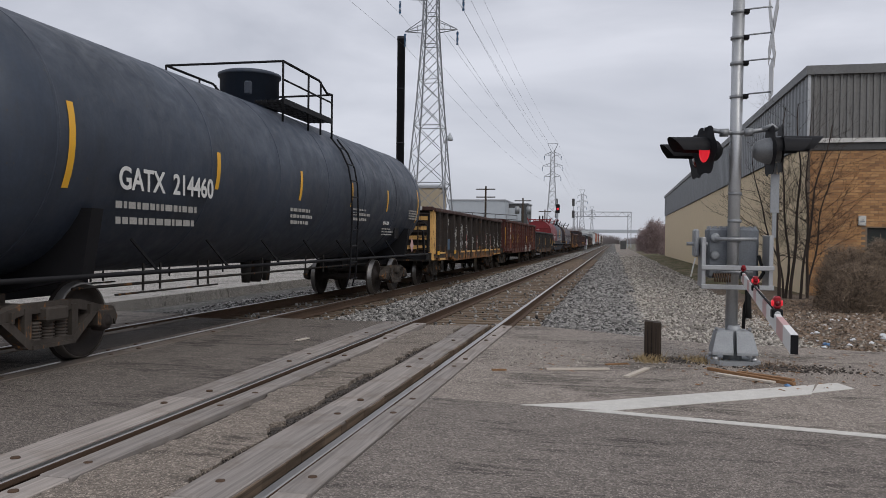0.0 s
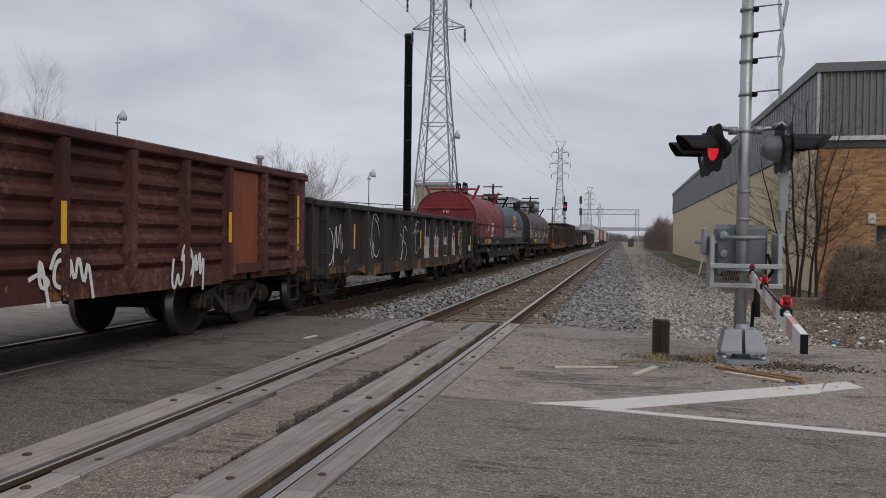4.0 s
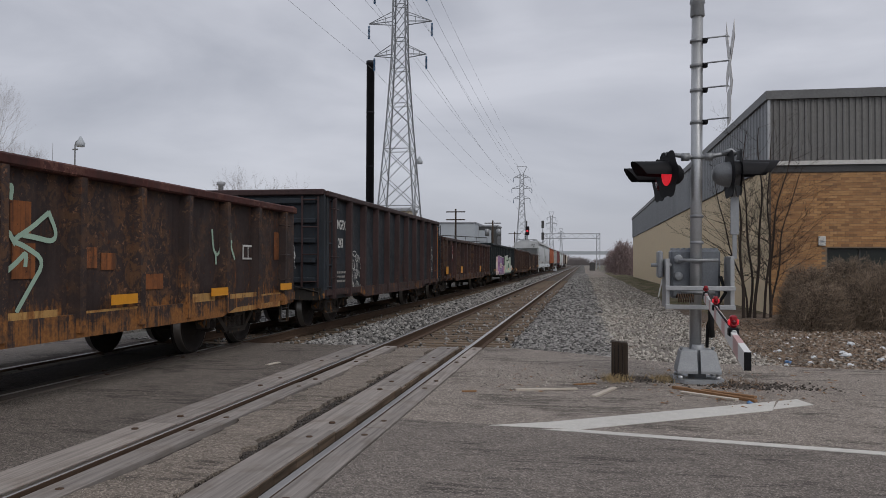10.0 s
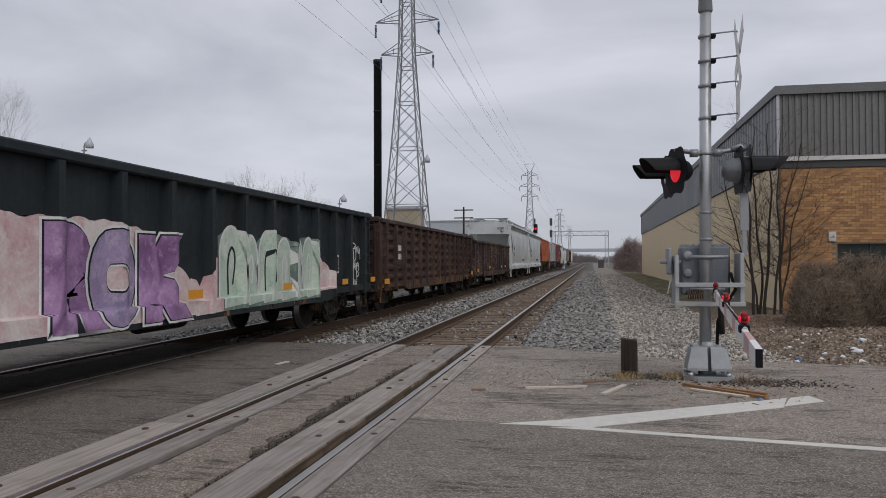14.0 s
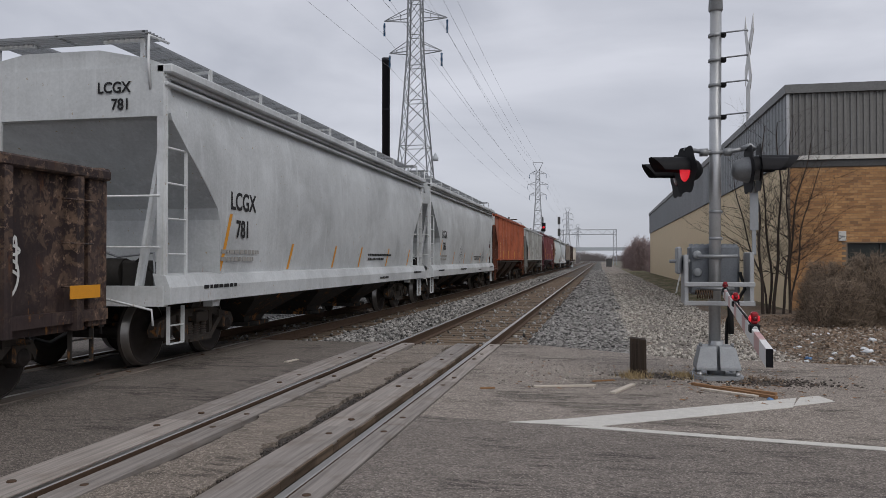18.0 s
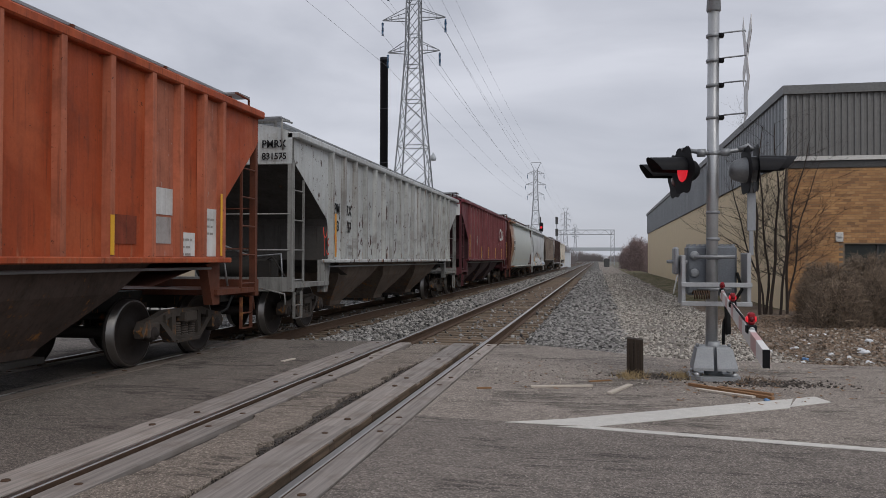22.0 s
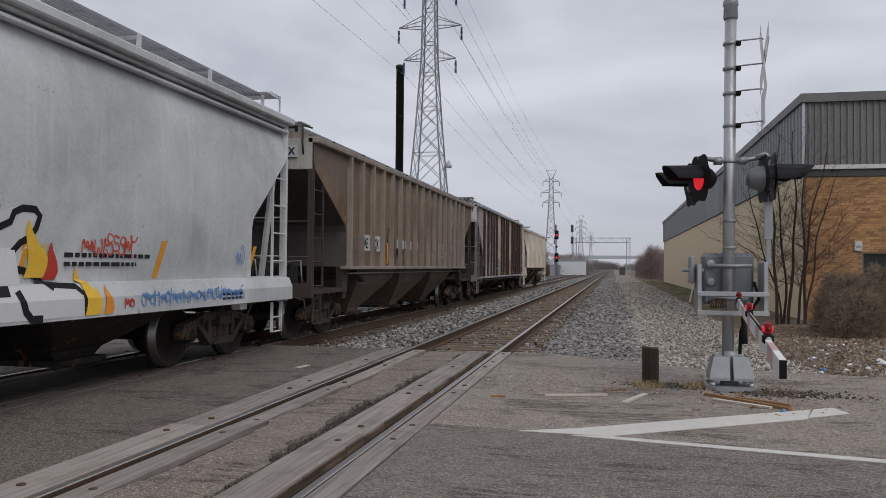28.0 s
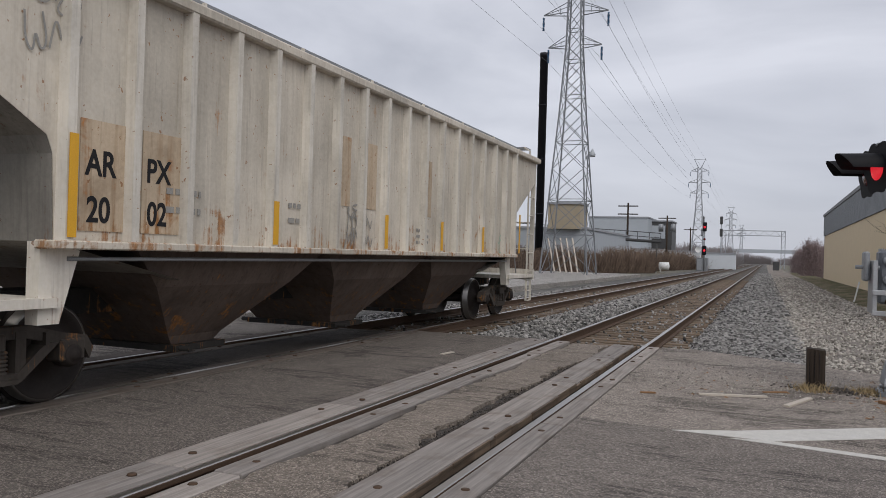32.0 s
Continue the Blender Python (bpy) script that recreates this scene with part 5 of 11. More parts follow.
for k, (x, y, s, mm, lab) in enumerate((
        (4.15, 13.6, 0.09, M_LITTER, "crumpled white plastic bag on the verge"), (4.25, 14.1, 0.06, M_LITTER, "scrap of white plastic on the verge"), (3.0, 16.5, 0.07, M_LITTER, "pale crumpled bag on the verge"),
        (3.9, 12.6, 0.05, M_LITTER, "flat pale wrapper on the verge"), (4.5, 13.1, 0.06, M_LITTER, "white paper cup on the verge"), (3.4, 14.8, 0.05, M_LITTER, "small white carton on the verge"),
        (5.0, 12.9, 0.08, M_LITTER, "torn white plastic on the verge"), (3.5, 12.25, 0.05, M_PALEWOOD, "pale scrap of cardboard on the verge"), (2.9, 15.3, 0.05, M_YELLOW, "yellow wrapper on the verge"),
        (1.72, 8.72, 0.03, M_LITTERB, "small blue plastic scrap on the asphalt"), (4.8, 15.5, 0.07, M_LITTER, "white bag caught by the bushes"), (-0.33, 13.05, 0.05, M_LITTER, "white lump at the gravel's edge"), (3.2, 13.3, 0.06, M_LITTERB, "pale blue scrap on the verge"))):
    zg = float(np.interp(x, [2.9, 3.3, 4.1, 5.4], [-0.15, -0.10, -0.03, 0.0])) if y > 11.8 else 0.0
    crumple(x, y, zg, s, mm, lab, k)
rs = random.Random(33)
for k in range(58):
    x, y = rs.uniform(2.7, 6.6), 12.3 + 5.8 * rs.random() ** 1.2
    zg = float(np.interp(x, [2.9, 3.3, 4.1, 5.4], [-0.15, -0.10, -0.03, 0.0]))
    crumple(x, y, zg, rs.uniform(0.015, 0.05), M_LITTER if k % 4 else M_PALEWOOD, "scrap of pale litter among dead leaves on the verge", 200 + k)
rs = random.Random(21)
V, F = [], []
for _ in range(11000):
    x, y = rs.uniform(2.7, 8.5), rs.uniform(11.9, 22)
    z = float(np.interp(x, [2.9, 3.3, 4.1, 5.4], [-0.15, -0.09, -0.02, 0.015]))
    a, s = rs.uniform(0, 6.28), rs.uniform(0.012, 0.05)
    k = len(V)
    V += [(x - math.cos(a) * s, y - math.sin(a) * s, z + rs.uniform(0, 0.03)), (x + math.sin(a) * s * 0.6, y - math.cos(a) * s * 0.6, z), (x + math.cos(a) * s, y + math.sin(a) * s, z + rs.uniform(0, 0.04)), (x - math.sin(a) * s * 0.6, y + math.cos(a) * s * 0.6, z)]
    F.append((k, k + 1, k + 2, k + 3))
tagged(new("dead_leaves", shaped("dead_leaves", V, F, M_LEAF)), "brown dead leaves strewn over the verge", "leaves", "", "stuff")


# ---------------------------------------------------------------- bare trees and bushes
def limb(V, F, p, d, length, r, depth, rnd, spread=0.5, up=0.12, fork=3):
    """A crooked limb of tapering three-sided pieces that forks."""
    steps = 3
    q = Vector(p)
    d = Vector(d).normalized()
    rings = []
    for k in range(steps + 1):
        u = d.cross(Vector((0.3, 0.9, 0.2))).normalized()
        w = d.cross(u)
        rr = r * (1 - 0.45 * k / steps)
        base = len(V)
        for j in range(3):
            a = 2.0944 * j
            V.append(tuple(q + u * math.cos(a) * rr + w * math.sin(a) * rr))
        rings.append(base)
        if k < steps:
            d = (d + Vector((rnd.gauss(0, 0.10), rnd.gauss(0, 0.10), rnd.gauss(up * 0.3, 0.06)))).normalized()
            q = q + d * length / steps
        if k and depth and rnd.random() < 0.75:
            nd = (d + Vector((rnd.gauss(0, spread), rnd.gauss(0, spread), rnd.gauss(up, spread * 0.5)))).normalized()
            limb(V, F, q, nd, length * rnd.uniform(0.5, 0.8), rr * 0.62, depth - 1, rnd, spread, up, fork)
    for a, b_ in zip(rings[:-1], rings[1:]):
        for j in range(3):
            F.append((a + j, a + (j + 1) % 3, b_ + (j + 1) % 3, b_ + j))
    if depth:
        for _ in range(fork - 1):
            nd = (d + Vector((rnd.gauss(0, spread), rnd.gauss(0, spread), rnd.gauss(up, spread * 0.5)))).normalized()
            limb(V, F, q, nd, length * rnd.uniform(0.55, 0.85), r * 0.5, depth - 1, rnd, spread, up, fork)


def bare_tree(x, y, z, height, stems, depth, label, seed, material, spread=0.42, thick=0.05, lean=0.18, name="bare_tree"):
    rnd = random.Random(seed)
    root = tagged(new(name), label, "tree")
    root.location = (x, y, z)
    for s in range(stems):
        V, F = [], []
        a = rnd.uniform(0, 6.28)
        d = Vector((math.cos(a) * lean * rnd.uniform(0.4, 1.3), math.sin(a) * lean * rnd.uniform(0.4, 1.3), 1))
        p = (rnd.gauss(0, 0.3) if stems > 2 else 0, rnd.gauss(0, 0.16) if stems > 1 else 0, 0)
        limb(V, F, p, d, height * rnd.uniform(0.36, 0.5), thick * rnd.uniform(0.6, 1.1), depth, rnd, spread, 0.22)
        part("trunk" if stems == 1 else "stem", shaped("stem", V, F, material), material, root)
    return root

def clump_tree(x, y, z, stems, label, seed, material):
    """Several stout stems from one root, bare, with twigs that reach out to all sides from knee height up."""
    rnd = random.Random(seed)
    root = tagged(new("bare_tree"), label, "tree")
    root.location = (x, y, z)
    for dx, dy, tx, ty, top, r0 in stems:
        V, F, n, prev = [], [], 14, None
        wob = [rnd.uniform(0, 6.28) for _ in range(3)]
        for k in range(n + 1):
            t = k / n
            p = Vector((dx + (tx - dx) * t ** 1.3 + 0.07 * math.sin(6 * t + wob[0]) + 0.03 * math.sin(15 * t + wob[2]), dy + (ty - dy) * t ** 1.3 + 0.06 * math.sin(5 * t + wob[1]), top * t))
            q, base = r0 * (1 - 0.82 * t) + 0.004, len(V)
            for j in range(5):
                V.append((p.x + q * math.cos(1.2566 * j), p.y + q * math.sin(1.2566 * j), p.z))
            if prev is not None:
                for j in range(5):
                    F.append((prev + j, prev + (j + 1) % 5, base + (j + 1) % 5, base + j))
            prev = base
            if t > 0.16:
                for _ in range(2 if t < 0.7 else 1):
                    a = rnd.uniform(0, 6.28)
                    d = Vector((math.cos(a), math.sin(a) * 0.7, rnd.uniform(0.15, 1.1)))
                    limb(V, F, p, d, rnd.uniform(0.35, 0.95) * (1.15 - 0.4 * t), min(q * 0.45, 0.011), 2, rnd, 0.55, 0.10, 3)
        part("stem", shaped("stem", V, F, material), material, root)
    return root


clump_tree(4.70, 22.85, -0.08, ((-0.30, 0.0, -0.70, 0.1, 4.7, 0.046), (-0.18, 0.15, -0.28, 0.2, 5.2, 0.036), (0.02, 0.1, 0.12, 0.2, 5.3, 0.044), (0.14, -0.05, 0.42, -0.1, 5.0, 0.036), (0.26, 0.1, 0.85, 0.15, 4.7, 0.040), (-0.26, 0.2, -1.15, 0.3, 4.1, 0.028), (0.30, 0.2, 1.25, 0.25, 4.2, 0.028)), "leafless shrub tree with many dark upright stems by the wall", 5, M_BARK)
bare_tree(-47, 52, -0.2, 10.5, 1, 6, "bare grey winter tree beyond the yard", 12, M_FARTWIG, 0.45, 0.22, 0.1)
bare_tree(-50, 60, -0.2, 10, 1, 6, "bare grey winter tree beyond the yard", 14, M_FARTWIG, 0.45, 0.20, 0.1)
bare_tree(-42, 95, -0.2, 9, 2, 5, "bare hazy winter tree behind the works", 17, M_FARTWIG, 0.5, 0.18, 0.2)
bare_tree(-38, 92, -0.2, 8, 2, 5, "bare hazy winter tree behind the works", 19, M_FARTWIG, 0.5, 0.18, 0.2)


def thicket(x, y, z, w, d, h, n, label, seed, material, name="bush", r=0.006, tangle=0.25):
    """A dense leafless bush: a great many thin bent twigs."""
    rs = np.random.RandomState(seed)
    px, py = rs.normal(0, w * 0.33, n), rs.normal(0, d * 0.33, n)
    top = h * (1 - 0.42 * (np.minimum(1, np.abs(px) / w * 1.4)) ** 2) * rs.uniform(0.45, 1.0, n)
    lx, ly = px * 0.45 + rs.normal(0, tangle, n), py * 0.3 + rs.normal(0, tangle, n)
    V = np.zeros((n, 3, 3, 3))
    for lvl, t in enumerate((0.0, 0.55, 1.0)):
        jit = 0.04 + 0.3 * (tangle - 0.25)
        cx, cy, cz = px * 0.75 + lx * t ** 1.4 + rs.normal(0, jit, n), py * 0.75 + ly * t ** 1.4 + rs.normal(0, jit, n), top * t
        rr = r * (1.2 - t)
        for j in range(3):
            V[:, lvl, j, 0] = cx + rr * math.cos(2.0944 * j)
            V[:, lvl, j, 1] = cy + rr * math.sin(2.0944 * j)
            V[:, lvl, j, 2] = cz
    f = []
    for lvl in range(2):
        for j in range(3):
            f.append((lvl * 3 + j, lvl * 3 + (j + 1) % 3, lvl * 3 + 3 + (j + 1) % 3, lvl * 3 + 3 + j))
    F = (np.arange(n)[:, None, None] * 9 + np.array(f)[None]).reshape(-1, 4)
    me = shaped(name, V.reshape(-1, 3).tolist(), F.tolist(), material)
    ob = tagged(new(name, me), label, "bush")
    ob.location = (x, y, z)
    return ob

def bramble(x, y, z, w, d, h, n, label, seed, material, big=1.0, name="bush"):
    """A dense tangle of thin twigs that cross in all directions inside a lumpy mound."""
    rs = np.random.RandomState(seed)
    a, rad, up = rs.uniform(0, 6.283, n), rs.uniform(0, 1, n) ** 0.5, rs.uniform(0, 1, n) ** 0.8
    lump = 0.82 + 0.18 * np.sin(a * 3 + seed) * np.cos(a * 2 + 1.3 * seed)
    reach = rad * lump * np.sqrt(np.maximum(0.05, 1 - (0.85 * up) ** 2.4))
    p = np.stack([w * reach * np.cos(a), d * reach * np.sin(a), h * up * (0.86 + 0.14 * np.sin(5 * a + seed))], -1)
    out = np.stack([np.cos(a) * rad, np.sin(a) * rad, np.full(n, 0.9)], -1)
    v = out + rs.normal(0, 0.75, (n, 3))
    v /= np.linalg.norm(v, axis=1)[:, None]
    ln = rs.uniform(0.14, 0.42, n)[:, None] * big
    bend = rs.normal(0, 0.10, (n, 3))
    pts = [p - v * ln * 0.5, p + bend * ln, p + v * ln * 0.5]
    V = np.zeros((n, 3, 3, 3))
    r = rs.uniform(0.0025, 0.0055, n)[:, None] * big
    for lvl, c in enumerate(pts):
        for j in range(3):
            o = np.array((math.cos(2.0944 * j), 0.6 * math.sin(2.0944 * j), math.sin(2.0944 * j)))
            V[:, lvl, j] = c + o[None] * r * (1.15 - 0.4 * lvl)
    V[..., 2] = np.maximum(V[..., 2], 0.0)
    f = [(l * 3 + j, l * 3 + (j + 1) % 3, l * 3 + 3 + (j + 1) % 3, l * 3 + 3 + j) for l in range(2) for j in range(3)]
    F = (np.arange(n)[:, None, None] * 9 + np.array(f)[None]).reshape(-1, 4)
    ob = tagged(new(name, shaped(name, V.reshape(-1, 3).tolist(), F.tolist(), material)), label, "bush")
    ob.location = (x, y, z)
    return ob


M_BRAMBLE = stone_mat("grey_brown_bramble_twigs", (0.048, 0.037, 0.028), (0.31, 0.236, 0.175))
for k in range(7):
    bramble(5.25 + 1.0 * k, 19.9 + 0.35 * (k % 3), -0.02, 0.95, 1.0, 1.42 + 0.10 * ((k * 2) % 3), 6400, "dense grey-brown leafless bramble bush before the brick wall", 40 + k, M_BRAMBLE)
for k in range(5):
    bramble(5.15 + 1.15 * k, 18.6 + 0.25 * (k % 2), -0.02, 0.9, 0.7, 1.05 + 0.3 * (k % 2), 2800, "low grey-brown leafless bramble on the verge", 50 + k, M_BRAMBLE)
# reddish twigs, lightened in colour to stand in for haze
M_FARBUSH = stone_mat("haze_paled_reddish_twigs", (0.13, 0.095, 0.09), (0.36, 0.28, 0.27))
for k in range(6):
    bramble(5.0 + 1.5 * (k % 3), 106 + 9 * k, -0.2, 1.7, 2.2, 4.3 - 0.5 * (k % 2), 2600, "hazy reddish brown leafless thicket beside the tracks", 60 + k, M_FARBUSH, 4.5, "thicket")

# marker stake
b = bmesh.new()
beam(b, (3.42, 38.0, -0.15), (3.62, 38.1, 0.75), 0.06, 0.06)
thing("marker_stake", b, M_WHITE, "leaning white wooden marker stake in the grass", "stake")


# ---------------------------------------------------------------- power line
ARMS = ((20.0, 2.35), (22.9, 2.85), (26.0, 2.35))
def lattice_tower(x, y, material, label, thick=0.09):
    root = tagged(new("power_pylon"), label, "pylon", "pylons of the power line")
    root.location = (x, y, -0.25)
    def half(z):
        return float(np.interp(z, [0, 14, 20, 27.2], [2.05, 0.98, 0.62, 0.5]))
    levels = [0, 3.6, 6.6, 9.2, 11.6, 13.8, 15.6, 17.2, 18.7, 20.0, 21.4, 22.9, 24.4, 26.0, 27.2]
    for sx in (-1, 1):
        for sy in (-1, 1):
            b = bmesh.new()
            q = thick * 0.65
            loft(b, [[(sx * half(a) + ex * q, sy * half(a) + ey * q, a) for ex, ey in ((-1, -1), (1, -1), (1, 1), (-1, 1))] for a in levels], closed=True, smooth=False, caps=True)
            part("leg", b, material, root)
    single = y < 100
    for face in range(4):
        b = bmesh.new()

        def at(u, z):
            q = half(z)
            return ((u * q, -q, z), (q, u * q, z), (-u * q, q, z), (-q, -u * q, z))[face]
        for k, (za, zb) in enumerate(zip(levels[:-1], levels[1:])):
            bars_ = [(at(-1, za), at(1, zb), 0.6), (at(1, za), at(-1, zb), 0.6)]
            if k in (1, 2, 4, 6, 8, 10, 12):
                bars_.append((at(-1, za), at(1, za), 0.7))
            for p, q, w in bars_:
                beam(b, p, q, thick * w, thick * w)
                if single:
                    part("brace", b, material, root)
                    b = bmesh.new()
        if single:
            b.free()
        else:
            part("bracing", b, material, root)["kind"] = "stuff"
    for z, reach in ARMS:
        for s in (-1, 1):
            b = bmesh.new()
            q = half(z)
            for sy in (-1, 1):
                beam(b, (s * q, sy * q, z - 0.05), (s * reach, 0, z + 0.0), thick * 0.8, thick * 0.8)
                beam(b, (s * half(z + 0.9), sy * half(z + 0.9), z + 0.85), (s * reach, 0, z + 0.02), thick * 0.6, thick * 0.6)
            for k in (0.35, 0.65):
                xx = s * (q + (reach - q) * k)
                beam(b, (xx, 0, z - 0.03), (xx, 0, z + 0.85 * (1 - k)), thick * 0.5, thick * 0.5)
            a_ = part("cross_arm", b, material, root)
            b = bmesh.new()
            pr = [(z - 0.15, 0.03)]
            for k in range(11):
                zz = z - 0.2 - 0.105 * k
                pr += [(zz, 0.03), (zz - 0.02, 0.11), (zz - 0.06, 0.11), (zz - 0.08, 0.03)]
            lathe(b, pr[::-1], (s * reach, 0, 0), "z", 8)
            part("insulator_string", b, M_GLASSINS, a_, "string of blue glass insulators")
    b = bmesh.new()
    for s in (-1, 1):
        for sy in (-1, 1):
            beam(b, (s * 0.5, sy * 0.5, 27.2), (s * 1.45, 0, 29.2), thick * 0.8, thick * 0.8)
    beam(b, (-1.45, 0, 29.2), (1.45, 0, 29.2), thick, thick)
    part("earth_wire_peak", b, material, root)
    return root

PY = [(-15.95, 68.0), (-17.3, 226.0), (-17.0, 430.0), (-17.5, 640.0)]
lattice_tower(*PY[0], M_TOWER, "tall grey steel lattice pylon with three cross arms", 0.085)
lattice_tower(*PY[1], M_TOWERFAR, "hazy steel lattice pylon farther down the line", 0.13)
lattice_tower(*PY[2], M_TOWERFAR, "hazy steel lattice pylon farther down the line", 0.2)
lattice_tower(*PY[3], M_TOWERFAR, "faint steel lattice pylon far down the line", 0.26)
line = [(-14.5, -95.0)] + PY
wires = tagged(new("power_lines"), "thin sagging high-voltage wires between the pylons", "power lines")
for z, reach in ARMS + ((29.3 + 1.25, 1.45),):
    for s in (-1, 1):
        for (xa, ya), (xb, yb) in zip(line[:-1], line[1:]):
            b = bmesh.new()
            n = 24
            sag = 0.00006 * (yb - ya) ** 2
            pts = []
            for k in range(n + 1):
                t = k / n
                pts.append((xa + (xb - xa) * t + s * reach, ya + (yb - ya) * t, z - 1.5 - sag * 4 * t * (1 - t)))
            far = min(1.0, max(0.35, (ya + yb) / 200))
            pipe(b, pts, 0.011 if ya < 60 else 0.007 + 0.006 * far, 3)
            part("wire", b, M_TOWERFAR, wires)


# ---------------------------------------------------------------- works and yard beyond the train
b = bmesh.new()
lathe(b, [(-0.3, 0.44), (23.4, 0.44), (23.4, 0.48), (23.8, 0.48), (23.8, 0.36), (23.5, 0.36)], (-23.3, 85, 0), "z", 24)
stack = thing("chimney", b, M_STACK, "tall slim black steel chimney", "chimney")
for z in (6, 12, 18):
    b = bmesh.new()
    lathe(b, [(z, 0.445), (z + 0.02, 0.465), (z + 0.1, 0.465), (z + 0.12, 0.445)], (-23.3, 85, 0), "z", 24)
    part("flange", b, M_STACK, stack)

def shed(name, x0, x1, y0, y1, z, mat, label, roof_mat=None, windows=(), foot=-0.4):
    root = tagged(new(name), label, "building")
    b = bmesh.new()
    box(b, x0, x1, y0, y1, foot, z)
    part("wall", b, mat, root)
    b = bmesh.new()
    box(b, x0 - 0.15, x1 + 0.15, y0 - 0.15, y1 + 0.15, z, z + 0.25)
    part("roof", b, roof_mat or M_GREYBLD, root)
    for wx0, wx1, wz0, wz1 in windows:
        b = bmesh.new()
        box(b, wx0, wx1, y0 - 0.06, y0 + 0.02, wz0, wz1)
        part("window", b, M_PALEBLD, root)
    return root

shed("tank_house", -23.4, -19.7, 89, 93, 7.4, M_TANBOX, "tan sheet-metal penthouse above the works", None, (), 4.6)
shed("works_building", -60, -19.0, 90, 120, 4.6, M_PALEBLD, "low pale works building behind the pylon", None, ())
shed("plant_building", -33, -21.5, 158, 175, 9.4, M_PALEBLD, "pale blue grey plant building", None, ())
shed("control_house", -24.5, -17.6, 164, 172, 9.0, M_FASCIA, "dark framed control house with a pale window", None, ((-23.4, -18.9, 5.6, 8.2),))
for k in range(4):
    shed("trailer", -30 + 6.2 * k, -24.2 + 6.2 * k, 146 + 7 * k, 149 + 7 * k, 3.3 - 0.15 * k, M_WHITEBLD, "long white box trailer parked by the works", None, (), -0.2)
b = bmesh.new()
for k in range(18):
    x = -40 + 1.5 * k
    zz = 4.9 - 0.055 * k
    tube(b, (x, 100 + 1.2 * k, zz), (x, 100 + 1.2 * k, zz + 1.3), 0.05, 0.05, 5)
pipe(b, [(-40, 100, 6.2), (-14.5, 120.4, 5.27)], 0.06, 5)
pipe(b, [(-40, 100, 5.6), (-14.5, 120.4, 4.6)], 0.05, 5)
pipe(b, [(-40, 100, 4.9), (-14.5, 120.4, 4.0)], 0.25, 6)
for k in range(6):
    x = -38 + 4.6 * k
    tube(b, (x, 101.5 + 3.7 * k, -0.3), (x, 101.5 + 3.7 * k, 4.9 - 0.2 * k), 0.12, 0.12, 6)
thing("pipe_bridge", b, M_FASCIA, "long raised pipe bridge with railings", "pipe bridge")

# the long works on the far side of the yard, with roof vents and a roof lamp
works = tagged(new("long_works"), "long low pale works with stepped parapet and a roof lamp", "building")
b = bmesh.new()
box(b, -90, -30.2, 16, 84, -0.3, 5.0)
part("wall", b, M_TANBOX, works)
b = bmesh.new()
for k in range(14):
    box(b, -30.6, -29.9, 36 + 2.3 * k, 37.0 + 2.3 * k, 4.9, 5.35)
part("parapet_block", b, M_TANBOX, works)
b = bmesh.new()
box(b, -32, -29.9, 41.8, 44.6, 5.0, 5.5)
part("roof_box", b, M_TANBOX, works)
def yard_lamp(x, y, z0, z1, s=1.0, label="grey yard lamp on a tall pole with a bell-shaped head"):
    root = tagged(new("yard_lamp"), label, "lamp")
    b = bmesh.new()
    pipe(b, [(x, y, z0), (x, y, z1 - 0.5 * s), (x + 0.12 * s, y, z1 - 0.15 * s), (x + 0.4 * s, y, z1), (x + 0.55 * s, y, z1 - 0.1 * s)], 0.07 * s, 6)
    tube(b, (x - 0.25 * s, y, z1 - 0.9 * s), (x + 0.3 * s, y, z1 - 0.9 * s), 0.05, 0.05, 5)
    part("pole", b, M_GALVD, root)
    b = bmesh.new()
    lathe(b, [(z1 + 0.4 * s, 0.05 * s), (z1 + 0.2 * s, 0.16 * s), (z1 - 0.1 * s, 0.3 * s), (z1 - 0.3 * s, 0.42 * s), (z1 - 0.65 * s, 0.38 * s), (z1 - 0.68 * s, 0.0001)], (x + 0.6 * s, y, 0), "z", 12)
    part("lamp_head", b, M_PALEBLD, root)
    return root
yard_lamp(-30.4, 43.4, 5.4, 8.8, 0.62)
b = bmesh.new()
for dx, dy in ((-1.2, 0.3), (1.2, -0.3)):
    tube(b, (-30.4, 43.4, 6.6), (-30.4 + dx * 0.8, 43.4 + dy, 5.4), 0.035, 0.035, 5)
tube(b, (-30.6, 41.5, 5.0), (-30.5, 41.5, 8.4), 0.03, 0.01, 5)
part("pole_stays", b, M_GALVD, works)
yard_lamp(-19.9, 61, -0.2, 6.6, 0.6)
yard_lamp(-15.3, 71.5, -0.2, 11.0, 0.7, "grey yard lamp on a pole beside the pylon")
b = bmesh.new()
lathe(b, [(6.8, 0.2), (7.6, 0.2), (7.65, 0.35), (7.9, 0.35), (7.95, 0.1), (7.95, 0.0001)], (-28.9, 60, 0), "z", 12)
lathe(b, [(-0.3, 0.2), (6.8, 0.2)], (-28.9, 60, 0), "z", 12)
thing("vent_pipe", b, M_GREYBLD, "grey vent pipe with a cap", "vent")


def utility_pole(x, y, h, arms, label):
    root = tagged(new("utility_pole"), label, "pole")
    b = bmesh.new()
    tube(b, (x, y, -0.3), (x, y, h), 0.2, 0.14, 8)
    part("pole", b, M_WOOD, root)
    for k in range(arms):
        b = bmesh.new()
        rbox(b, x - 1.6, x + 1.6, y - 0.08, y + 0.08, h - 0.6 - 1.3 * k, h - 0.42 - 1.3 * k, 0.02)
        part("cross_arm", b, M_WOOD, root)
    return root
